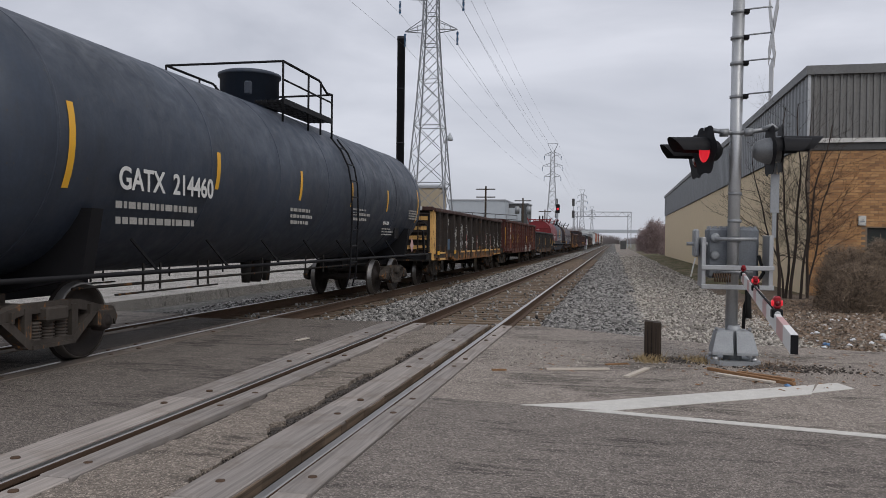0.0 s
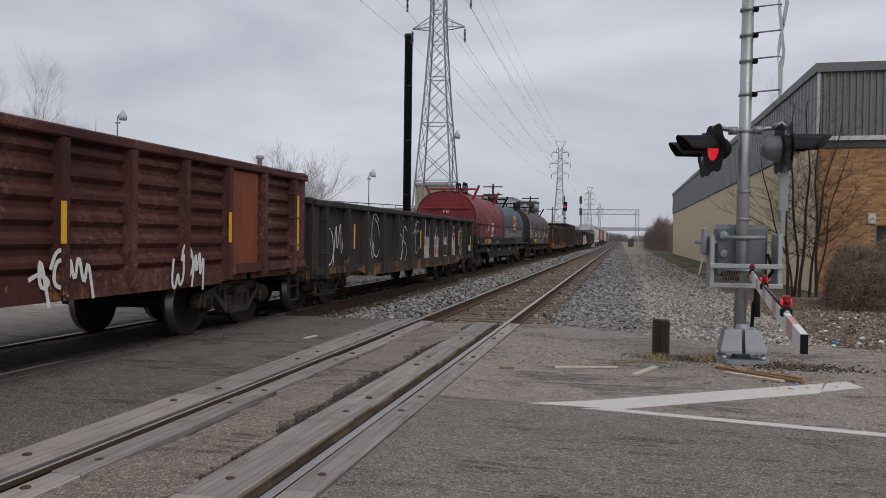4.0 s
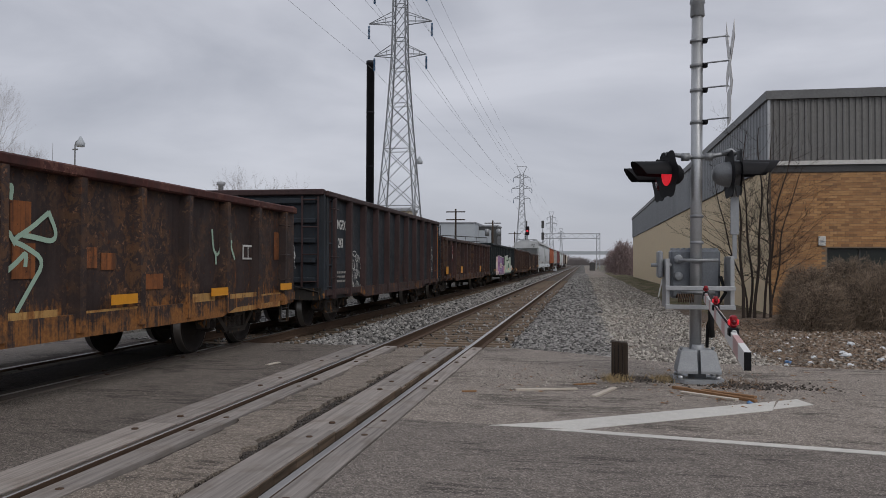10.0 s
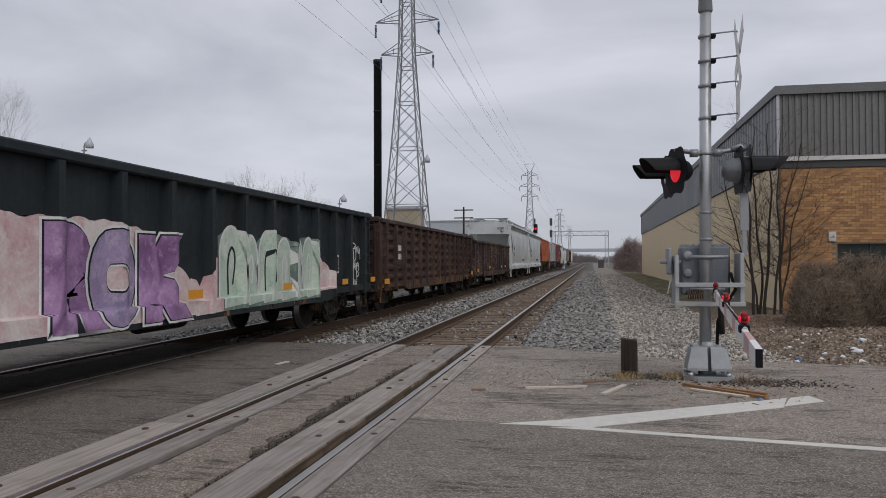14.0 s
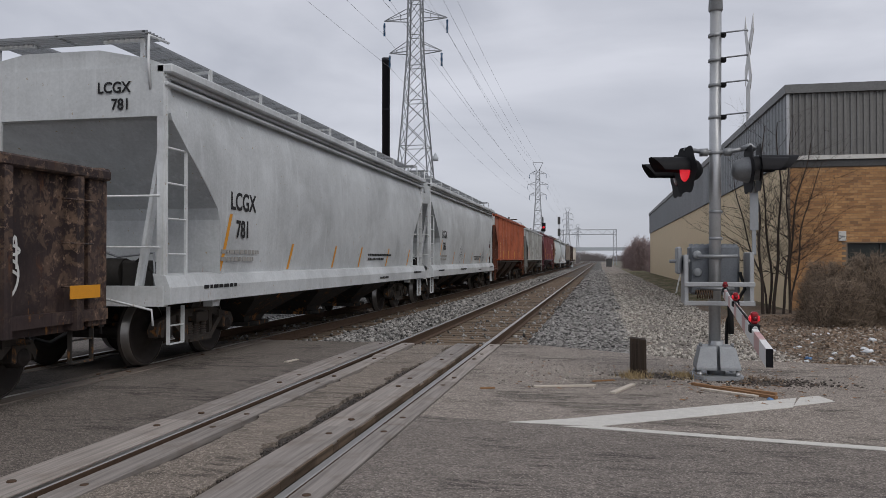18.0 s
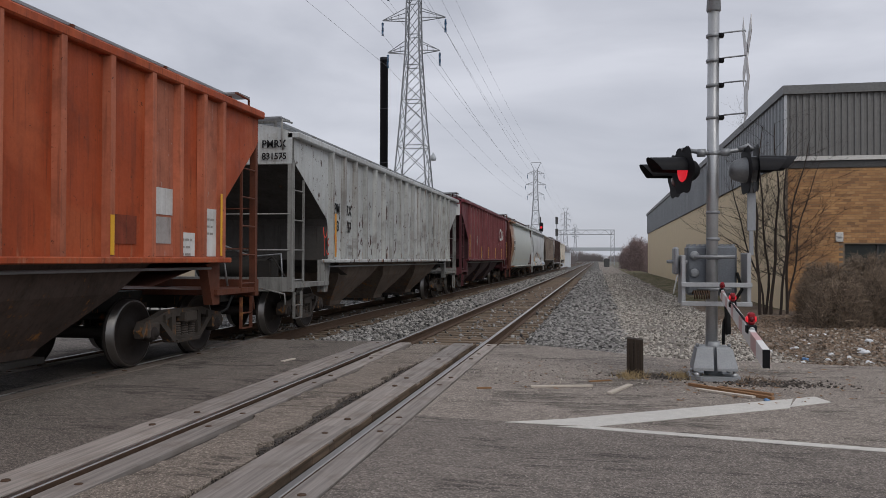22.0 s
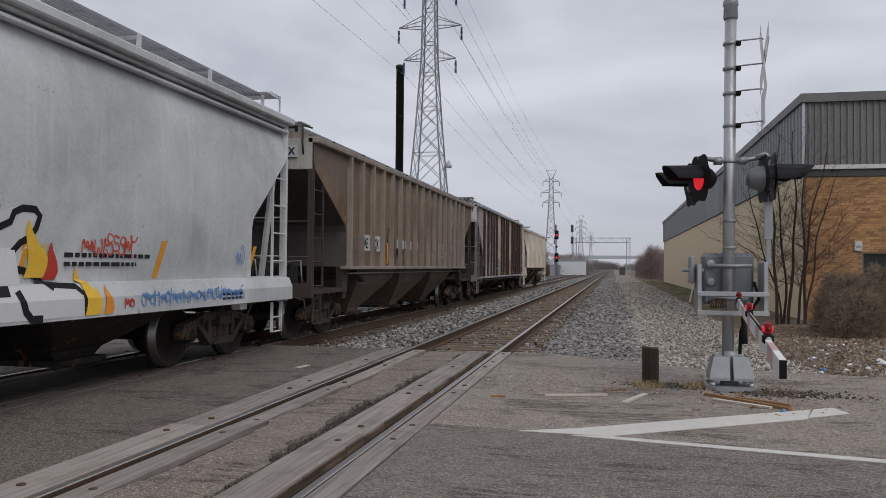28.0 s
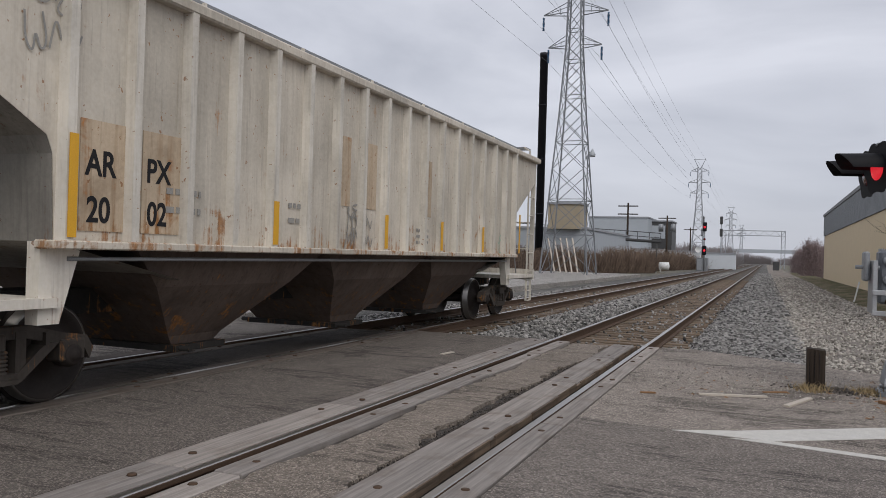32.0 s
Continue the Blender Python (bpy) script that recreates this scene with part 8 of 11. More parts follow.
        x = 1.6 if z < zc else R * math.sin(math.acos(min(1, (z - zc) / R))) + 0.10
        tube(b, (x, 1.75, z), (x, 2.15, z), 0.014, 0.014, 5)
    part("ladder", b, M_BLACK, car, "black side ladder curving over the shell")
    # stub sills, saddles, ends
    hh = h
    for e in (-1, 1):
        h = hh + (back if e > 0 else 0.0)
        b = bmesh.new()
        box(b, -0.3, 0.3, min(e * 4.9, e * (h + 0.35)), max(e * 4.9, e * (h + 0.35)), 0.72, 1.06)
        for s in (-1, 1):
            prism(b, [(s * 0.3, 0.8), (s * 1.32, 1.0), (s * 1.44, 1.75), (s * 1.3, 1.75), (s * 0.3, 1.1)], "y", e * (h - 1.75) - 0.1, e * (h - 1.75) + 0.1)
        box(b, -1.5, 1.5, min(e * (h + 0.05), e * (h + 0.4)), max(e * (h + 0.05), e * (h + 0.4)), 0.86, 1.02)
        part("stub_sill", b, M_BLACK, car)
        b = bmesh.new()
        pipe(b, [(1.46, e * (h + 0.3), 0.95), (1.46, e * (h + 0.3), 1.85), (1.3, e * (h + 0.3), 2.0), (-1.3, e * (h + 0.3), 2.0), (-1.46, e * (h + 0.3), 1.85), (-1.46, e * (h + 0.3), 0.95)], 0.024, 6)
        part("end_handrail", b, M_BLACK, car)
        for s in (-1, 1):
            b = bmesh.new()
            beam(b, (s * 1.42, e * (h + 0.1), 1.0), (s * 1.42, e * (h - 0.1), 1.72), 0.05, 0.12)
            part("ladder_brace", b, M_BLACK, car)
    h = hh
    for s in (-1, 1):
        b = bmesh.new()
        pipe(b, [(s * 1.5, -h - 0.2, 1.02), (s * 1.5, h + back + 0.2, 1.02)], 0.03, 6)
        for y in (-5.2, -3.4, -1.6, 0.2, 2.0, 3.8, 5.6):
            tube(b, (s * 1.5, y, 1.02), (s * 1.28, y - 0.25, 1.42), 0.02, 0.02, 5)
        part("side_handrail", b, M_BLACK, car)
        b = bmesh.new()
        pipe(b, [(s * 0.9, -6, 0.84), (s * 0.9, 5, 0.84)], 0.02, 5)
        for y in (-4.6, -4.2, -3.2, -2.9, -1.0, 1.0, 2.0):
            tube(b, (s * 0.9, y, 1.1), (s * 0.9, y, 0.74), 0.018, 0.018, 5)
        pipe(b, [(s * 0.9, -5.2, 0.72), (s * 0.9, -2.6, 0.72)], 0.014, 5)
        part("brake_rod", b, M_UNDER, car)
    b = bmesh.new()
    for y, q in ((-0.4, 0.11), (0.0, 0.16), (0.45, 0.10)):
        tube(b, (0.3, y, 1.05), (0.3, y, 0.62), q, q * 0.7, 10)
    part("bottom_valve", b, M_UNDER, car)
    # yellow strips, set on the shell's curve
    for y, wd, z in ((-6.8, 0.10, 0.45), (-3.72, 0.10, 0.26), (-0.70, 0.10, 0.26), (2.1, 0.10, 0.26), (4.8, 0.10, 0.26), (7.85, 0.10, 0.46)):
        b = bmesh.new()
        a0 = 1.5708 - z / R + 0.06
        rings = []
        for k in range(7):
            a = a0 + (2 * z / R) * k / 6
            rings.append([((R + 0.006) * math.sin(a), y - wd / 2, zc + (R + 0.006) * math.cos(a)), ((R + 0.006) * math.sin(a), y + wd / 2, zc + (R + 0.006) * math.cos(a))])
        loft(b, rings)
        part("reflector_tape", b, M_YELLOW, car)
    side_text(car, "GATX  214460", 0.36, R + 0.004, -6.02, zc - 0.48, M_LETTER, 0.95)
    bars(car, R - 0.05, -6.0, zc - 0.70, [1.8, 1.7], M_FADED, 0.08, 0.10)
    bars(car, R - 0.08, -1.0, zc - 0.55, [0.9, 1.0, 0.8], M_FADED, 0.06, 0.05)
    bars(car, R - 0.05, 2.3, zc - 0.40, [0.9, 1.2, 0.9], M_FADED, 0.06, 0.05)
    side_text(car, "SR-8754", 0.16, R - 0.12, 4.8, zc - 0.66, M_LETTER, 0.95)
    bars(car, R - 0.16, 4.8, zc - 0.78, [0.8, 1.0, 0.9], M_FADED, 0.03, 0.04)
    bars(car, R - 0.02, 6.9, zc + 0.02, [0.9] * 8, M_FADED, 0.04, 0.03)
    b = bmesh.new()
    box(b, R - 0.22, R - 0.19, 6.1, 6.5, zc - 1.0, zc - 0.7)
    part("document_holder", b, M_BLACK, car)
    b = bmesh.new()
    prism(b, [(7.12, 1.29), (7.3, 1.48), (7.48, 1.29), (7.3, 1.10)], "x", 1.47, 1.48)
    part("hazard_diamond", b, M_REDSTRIPE, car, "red diamond placard")
    add_truck(car, -6.60)
    add_truck(car, 6.98)
    add_couplers(car, h + 0.75, M_BLACK)
    return car


# ---------------------------------------------------------------- coil cars
def hood(car, y0, y1, mat, end_mat, z0, z1, end_ring=None, tripods=(0.16, 0.86), hoop=0.42, dark=False, half=1.47):
    """A rounded steel cover over coils, with lifting frames on top."""
    e_ = z1 - z0
    prf = [(1.0, 0.0), (1.0, 0.38), (0.985, 0.50), (0.95, 0.60), (0.89, 0.70), (0.79, 0.80), (0.64, 0.89), (0.45, 0.955), (0.22, 0.99), (0.0, 1.0)]
    prf = [(-half * x, z0 + e_ * z) for x, z in prf] + [(half * x, z0 + e_ * z) for x, z in prf[-2::-1]]
    b = bmesh.new()
    loft(b, [[(x, y, z) for x, z in prf] for y in (y0, y1)], smooth=True)
    hd = part("hood", b, mat, car)
    for y, e in ((y0, -1), (y1, 1)):
        b = bmesh.new()
        vs = [b.verts.new((x * 0.985, y + e * 0.0 + 0.03 * -e, z - 0.01)) for x, z in prf]
        b.faces.new(vs)
        part("hood_end", b, end_mat, hd)
        for k in range(3):
            b = bmesh.new()
            z, w = z0 + 0.35 + 0.42 * k, half - 0.14 - 0.06 * k
            rbox(b, -w, w, *sorted((y - 0.03 * e, y + 0.02 * e)), z - 0.03, z + 0.03, 0.012)
            part("end_rib", b, end_mat, hd)
        b = bmesh.new()
        pr2 = [(x * 1.012, z + (0.02 if z > z0 + 1 else 0)) for x, z in prf]
        ya, yb = sorted((y, y - e * (end_ring[1] if end_ring else 0.07)))
        loft(b, [[(x, yy, z) for x, z in pr2] for yy in (ya, yb)], smooth=True)
        part("end_band", b, end_ring[0] if end_ring else mat, hd)
    L = y1 - y0
    b = bmesh.new()
    for s in (-1, 1):
        pipe(b, [(s * (half + 0.03), y0 + 0.1, z0 + 0.58), (s * (half + 0.03), y1 - 0.1, z0 + 0.58)], 0.014, 5)
        for k in range(int(L / 0.6)):
            box(b, *sorted((s * (half - 0.02), s * (half + 0.035))), y0 + 0.3 + 0.6 * k - 0.02, y0 + 0.3 + 0.6 * k + 0.02, z0 + 0.55, z0 + 0.61)
    part("grab_rail", b, mat, hd)
    top = M_BLACK if dark else mat
    for t in tripods:
        y = y0 + t * L
        b = bmesh.new()
        beam(b, (-0.8 * half, y, z1 + 0.14), (0.8 * half, y, z1 + 0.14), 0.07, 0.07)
        for s in (-1, 1):
            beam(b, (s * 0.68 * half, y, z1 - 0.33), (s * 0.92 * half, y, z1 + 0.30), 0.085, 0.085)
            beam(b, (s * 0.3 * half, y, z1 - 0.1), (s * 0.3 * half, y, z1 + 0.14), 0.07, 0.07)
        part("lifting_frame", b, top, hd, "flared steel lifting guides on a cross bar")
    b = bmesh.new()
    rbox(b, -0.05, 0.05, y0 + tripods[0] * L, y0 + tripods[1] * L, z1 + 0.0, z1 + 0.09, 0.012)
    part("ridge_beam", b, top, hd)
    for y in [y0 + t * L - 0.12 for t in tripods]:
        b = bmesh.new()
        pr3 = [(x * 1.004, z + (0.006 if z > z0 + 1 else 0)) for x, z in prf]
        loft(b, [[(x, yy, z) for x, z in pr3] for yy in (y - 0.03, y + 0.03)], smooth=True)
        part("sheet_seam", b, mat, hd)
    y = y0 + hoop * L
    for x in (-0.15, 0.15):
        b = bmesh.new()
        for c in (y - 0.24, y + 0.24):
            arch = [(c + 0.22 * math.cos(q), z1 + 0.33 + 0.20 * math.sin(q)) for q in [math.pi * k / 10 for k in range(11)]]
            arch = [(c + 0.22, z1 + 0.02)] + arch + [(c - 0.22, z1 + 0.02)]
            pipe(b, [(x, p, q) for p, q in arch], 0.036, 7)
        part("lifting_hoop", b, M_BLACK, hd, "twin arched lifting hoop")
    b = bmesh.new()
    rbox(b, -0.14, 0.14, y - 1.0, y + 1.6, z1 - 0.02, z1 + 0.14, 0.02)
    part("lifting_pad", b, top, hd)
    return hd


def coil_car(L, deck, label, sill_mat, side_mat, drop=0.82, bx=1.475, bh=0.28):
    car = car_root(label, "coil_car", "coil car")
    h = L / 2
    for s in (-1, 1):
        b = bmesh.new()
        prism(b, [(-h, deck), (h, deck), (h, deck - 0.32), (h - 2.8, deck - 0.36), (h - 3.5, deck - drop), (-h + 3.5, deck - drop), (-h + 2.8, deck - 0.36), (-h, deck - 0.32)], "x", *sorted((s * 1.30, s * 1.36)))
        part("side_sill", b, sill_mat, car)
        b = bmesh.new()
        rbox(b, *sorted((s * 1.2, s * 1.56)), -h, h, deck - 0.05, deck + 0.02, 0.01)
        part("side_walk", b, sill_mat, car)
        b = bmesh.new()
        box(b, *sorted((s * (bx - 0.035), s * bx)), -h + 0.2, h - 0.2, deck + 0.02, deck + bh)
        part("letter_board", b, side_mat, car)
        for k in range(7):
            y = -h + 0.6 + (L - 1.2) * k / 6
            b = bmesh.new()
            prism(b, [(s * 1.36, deck - 0.05), (s * 1.54, deck - 0.05), (s * 1.36, deck - 0.20)], "y", y - 0.02, y + 0.02)
            part("walk_bracket", b, sill_mat, car)
    b = bmesh.new()
    box(b, -1.3, 1.3, -h + 0.05, h - 0.05, deck - 0.3, deck - 0.05)
    box(b, -0.3, 0.3, -h, h, 0.72, deck - 0.2)
    part("underframe", b, M_UNDER, car)
    b = bmesh.new()
    tube(b, (0.4, -0.8, 0.62), (0.4, 0.6, 0.62), 0.18, 0.18, 12)
    tube(b, (-0.6, 1.4, 0.6), (0.2, 1.4, 0.6), 0.2, 0.2, 12)
    pipe(b, [(0.9, -h + 2, 0.7), (0.9, h - 2, 0.62)], 0.02, 5)
    part("brake_gear", b, M_UNDER, car)
    for e in (-1, 1):
        add_truck(car, e * (h - 1.9))
        b = bmesh.new()
        pipe(b, [(1.5, e * (h - 0.05), deck), (1.5, e * (h - 0.05), deck + 0.75), (0.9, e * (h - 0.05), deck + 0.75), (0.9, e * (h - 0.05), deck)], 0.02, 5)
        part("end_handrail", b, sill_mat, car)
    add_couplers(car, h, sill_mat)
    step_irons(car, h, sill_mat)
    ladder(car, 1.02, -h - 0.02, 0.55, deck + 0.7, 0.4, "x", sill_mat, 4)
    brake_wheel(car, -0.7, -h - 0.1, deck + 0.55, M_UNDER)
    return car


# ---------------------------------------------------------------- the train, car by car, from its head
TRAIN = []     # (car, place of its middle along the train)

def couple(car, front, rear):
    TRAIN.append((car, 0.5 * (front + rear)))
    return 0.5 * (rear - front)

TAG = simple("white_spray_paint", (0.66, 0.66, 0.64), 0.6, 0, 0.15, 9.0, 0.0)
TAGK = simple("black_spray_paint", (0.015, 0.015, 0.02), 0.6, 0, 0.15, 9.0, 0.0)
TAGB = simple("blue_spray_paint", (0.10, 0.25, 0.55), 0.6, 0, 0.15, 9.0, 0.0)
TAGR = simple("red_spray_paint", (0.50, 0.06, 0.04), 0.6, 0, 0.15, 9.0, 0.0)
TAGO = simple("orange_spray_paint", (0.75, 0.28, 0.04), 0.6, 0, 0.15, 9.0, 0.0)
TAGY = simple("yellow_spray_paint", (0.80, 0.50, 0.06), 0.6, 0, 0.15, 9.0, 0.0)
TAGG = simple("pale_green_spray_paint", (0.36, 0.50, 0.40), 0.6, 0, 0.15, 9.0, 0.0)

couple(tank_car(), 5.6, 22.5)

# brown gondola with flaking yellow lower parts
m1 = weathered("brown_black_gondola_paint", (0.034, 0.027, 0.024), (0.03, 0.025, 0.022), (0.13, 0.06, 0.03), 0.5, 0.3, 0.6, bloom=0.9)
m1y = weathered("flaking_yellow_paint", (0.70, 0.42, 0.15), (0.12, 0.08, 0.05), (0.09, 0.045, 0.03), 0.35, 0.6, 0.6)
g = gondola(14.85, 0.76, 2.42, 13, m1, "dark brown gondola car with flaking yellow posts and white tags", None, weathered("rust_maroon_rim", (0.065, 0.034, 0.030), rusty=0.4), corner_mat=m1y)
h = couple(g, 23.95, 38.8)
for k in (0, 3, 4, 5, 6, 7, 8, 9, 10, 11):
    placard(g, 1.53, -h + 0.62 + (14.85 - 1.1) * k / 12 + 0.03, 0.80, 1.0, 0.26, m1y, "sill_patch")
side_text(g, "NSSX", 0.29, 1.45, -h + 1.88, 1.95, M_LETTER, 0.85)
side_text(g, "9503", 0.29, 1.45, -h + 1.88, 1.60, M_LETTER, 0.85)
side_text(g, "98", 0.29, 1.45, -h + 3.04, 1.60, M_LETTER, 0.85)
placard(g, 1.448, -h + 1.88, 1.12, 0.8, 0.36, weathered("dull_blue_paint_patch", (0.10, 0.16, 0.24), rusty=0.3), "paint_patch")
side_text(g, "950398", 0.16, 0.72, -h - 0.115, 2.36, M_LETTER, 0.9, face="end")
for k in range(4):
    b = bmesh.new()
    box(b, 0.55, 1.32, -h - 0.085, -h - 0.08, 1.15 + 0.30 * k, 1.27 + 0.30 * k)
    part("end_patch", b, m1y, g)
face1 = on_gondola(14.85, 13, 0.76)
rnd = random.Random(11)
for y, z, w_, hh in ((-4.0, 1.08, 0.95, 0.75), (-3.0, 1.12, 0.8, 0.82), (-1.85, 1.10, 0.75, 0.40), (-0.95, 1.08, 0.8, 0.66), (0.15, 1.05, 0.75, 0.6), (2.15, 1.05, 0.8, 0.75), (3.2, 1.1, 0.7, 0.72), (4.4, 1.1, 0.6, 0.6), (5.2, 1.1, 0.7, 0.7), (6.3, 1.1, 0.6, 0.7)):
    b = bmesh.new()
    swirl(b, rnd, 0, y, z, w_, hh, 0.011, 4 if w_ > 0.76 else 3)
    painted(g, b, TAG, face1, flanks=False)
painted(g, fitted("RIP", -1.82, -1.38, 1.53, 1.80, -0.01), TAG, face1, "graffiti", "white sprayed letters", 0.006)
M_REDBAR = simple("faded_red_primer", (0.26, 0.07, 0.06), 0.7, 0, 0.3, 9.0, 0.1)
for k in (4, 6, 8, 9):
    y = -h + 0.55 + (14.85 - 1.1) * k / 12
    painted(g, patchy([(y - 0.05, 1.15), (y + 0.05, 1.15), (y + 0.05, 1.65), (y - 0.05, 1.65)]), M_REDBAR, face1, "primer_patch")
tape(g, [(-h + 0.35, 0.98), (-h + 3.0, 0.98), (2.2, 0.98)], 1.58, M_YELLOW, 0.3, 0.12)

# maroon gondola with pressed side grooves
m2 = weathered("maroon_gondola_paint", (0.075, 0.027, 0.023), (0.028, 0.020, 0.019), (0.09, 0.038, 0.024), 0.6, 0.35, 0.6, bloom=0.3, flake=(0.12, 0.055, 0.042))
m2o = weathered("orange_red_panel", (0.22, 0.065, 0.035), (0.06, 0.03, 0.02), (0.12, 0.05, 0.03), 0.4, 0.3, 0.6)
g = gondola(15.8, 0.80, 2.50, 14, m2, "maroon gondola car with horizontally pressed side grooves", None, None, 6)
h = couple(g, 40.04, 55.83)
placard(g, 1.505, -h + 1.75, 0.98, 1.0, 1.4, m2o, "number_panel")
placard(g, 1.505, h - 2.75, 0.98, 0.9, 1.4, m2o, "number_panel")
side_text(g, "NSSX", 0.30, 1.52, -h + 1.80, 1.92, M_LETTER, 0.85)
side_text(g, "121", 0.30, 1.52, -h + 2.1, 1.56, M_LETTER, 0.85)
side_text(g, "121", 0.17, 0.6, -h - 0.115, 2.44, M_LETTER, 0.9, face="end")
tape(g, [(-h + 0.3, 1.2), (h - 0.3, 1.2)], 1.505, M_YELLOW, 0.09, 0.95)
tape(g, [(-h + 1.62 + 1.13 * k, 1.35) for k in (1, 3, 7, 10)], 1.59, M_YELLOW, 0.08, 0.42)
graffiti(g, 12, 1.56, [(1.2, 0.85, 0.8, 0.4), (3.6, 0.85, 0.7, 0.4)], TAG, 0.03, 2)

# low black gondola covered in faded pieces
m3 = weathered("black_gondola_paint", (0.035, 0.032, 0.032), (0.05, 0.045, 0.04), (0.10, 0.05, 0.03), 0.5, 0.3, 0.55, bloom=0.6, sill=0.6)
g = gondola(15.8, 0.62, 2.10, 13, m3, "low black gondola car with faded pale and red graffiti")
h = couple(g, 56.26, 72.03)
M_PIECE = bpy.data.materials.new("faded_graffiti_fill")
nt, bs = nodes_of(M_PIECE)
vv = coords(nt)
f1 = noise_node(nt, vv, 1.5, 2.0, 0.5, 1.2)
cr = nt.nodes.new("ShaderNodeValToRGB")
for pos, col in ((0.40, (0.55, 0.52, 0.46)), (0.47, (0.06, 0.04, 0.04)), (0.50, (0.45, 0.10, 0.06)), (0.56, (0.62, 0.58, 0.52)), (0.62, (0.05, 0.04, 0.04))):
    e = cr.color_ramp.elements.new(pos)
    e.color = (*col, 1)
nt.links.new(f1, cr.inputs["Fac"])
nt.links.new(cr.outputs["Color"], bs.inputs["Base Color"])
for k in range(6, 10):
    placard(g, 1.446, -h + 0.66 + 1.225 * k, 0.72, 1.02, 0.75, M_PIECE, "graffiti")
graffiti(g, 13, 1.452, [(-h + 0.66 + 1.225 * k, 0.9, 0.9, 0.9) for k in (0, 2, 4, 5, 6, 7, 8, 9, 10)], TAG, 0.02, 2)
tape(g, [(-h + 7.5, 1.15), (h - 3.1, 1.2), (h - 1.0, 1.0), (-h + 2.0, 1.2)], 1.585, M_YELLOW, 0.08, 0.5)
placard(g, 1.51, h - 1.0, 0.98, 0.42, 0.2, M_LETTER, "stencil_plate")
placard(g, 1.452, h - 4.9, 0.85, 0.55, 0.42, M_LETTER, "lube_plate")
placard(g, 1.457, h - 4.86, 0.89, 0.47, 0.34, m3, "lube_plate_field")

# coil car with a red and a blue grey hood
m20x = simple("pale_pink_scratches", (0.42, 0.30, 0.30), 0.7, 0, 0.3, 9.0, 0.0)
m4 = weathered("dark_blue_sill_paint", (0.019, 0.027, 0.040), (0.018, 0.016, 0.016), (0.10, 0.05, 0.03), 0.5, 0.35, 0.6)
m4r = weathered("faded_red_hood_paint", (0.200, 0.032, 0.038), (0.10, 0.035, 0.03), (0.30, 0.14, 0.12), 0.35, 0.12, 0.5)
m4b = weathered("blue_grey_hood_paint", (0.074, 0.097, 0.122), (0.045, 0.045, 0.048), (0.10, 0.06, 0.04), 0.45, 0.16, 0.5, bloom=0.5, sill=1.44)
g = coil_car(16.4, 1.20, "dark blue coil car with one red and one blue grey hood", m4, m4, 0.60, 1.265)
h = couple(g, 73.37, 89.72)
hood(g, -7.52, 0.09, m4r, m4r, 1.44, 3.33, half=1.24)
hood(g, 0.20, 8.06, m4b, m4b, 1.44, 3.31, tripods=(0.25, 0.86), hoop=0.515, dark=True, half=1.24)
side_text(g, "NYC  628356", 0.29, 1.272, -5.42, 1.20, M_YELLOW, 0.95)
side_text(g, "628356", 0.20, 0.70, -h - 0.02, 1.36, M_YELLOW, 0.9, face="end")
b = bmesh.new()
box(b, -1.2, 1.36, -h - 0.01, -h + 0.02, 1.2, 1.60)
part("end_board", b, m4, g)
side_text(g, "F 50", 0.16, -0.1, -7.56, 2.45, M_LETTER, 0.9, face="end")
b = bmesh.new()
arc = [(1.255, -3.32 + 0.26 * math.cos(0.5 + 0.42 * k), 1.74 + 0.19 * math.sin(0.5 + 0.42 * k)) for k in range(12)]
for p, q in zip(arc[:-1], arc[1:]):
    beam(b, p, q, 0.11, 0.01)
box(b, 1.250, 1.258, -3.75, -3.3, 1.50, 1.60)
box(b, 1.250, 1.258, -3.72, -3.05, 2.05, 2.12)
part("emblem", b, M_LETTER, g, "faded white curved emblem")
b = bmesh.new()
for st in (
        ((0.40, 0.30), (0.36, 0.42), (0.12, 0.46), (-0.02, 0.30), (0.0, 0.10), (0.16, -0.02), (0.40, 0.02), (0.42, 0.12)),
        ((0.84, 0.33), (0.78, 0.45), (0.56, 0.45), (0.52, 0.27), (0.86, 0.19), (0.86, 0.0), (0.60, -0.04), (0.50, 0.10)),
        ((0.98, 0.0), (1.30, 0.42)), ((0.98, 0.42), (1.34, 0.0)), ((0.93, 0.41), (1.12, 0.41)), ((1.20, 0.41), (1.36, 0.41)), ((0.92, 0.0), (1.08, 0.0)), ((1.22, 0.0), (1.42, 0.0))):
    ribbon(b, 1.249, smoothed([(3.42 + p, 2.14 + q) for p, q in st]), 0.125 if len(st) > 2 else 0.10)
box(b, 1.246, 1.254, 3.52, 4.82, 1.89, 1.99)
part("emblem", b, M_YELLOW, g, "yellow rounded emblem with a bar under it")
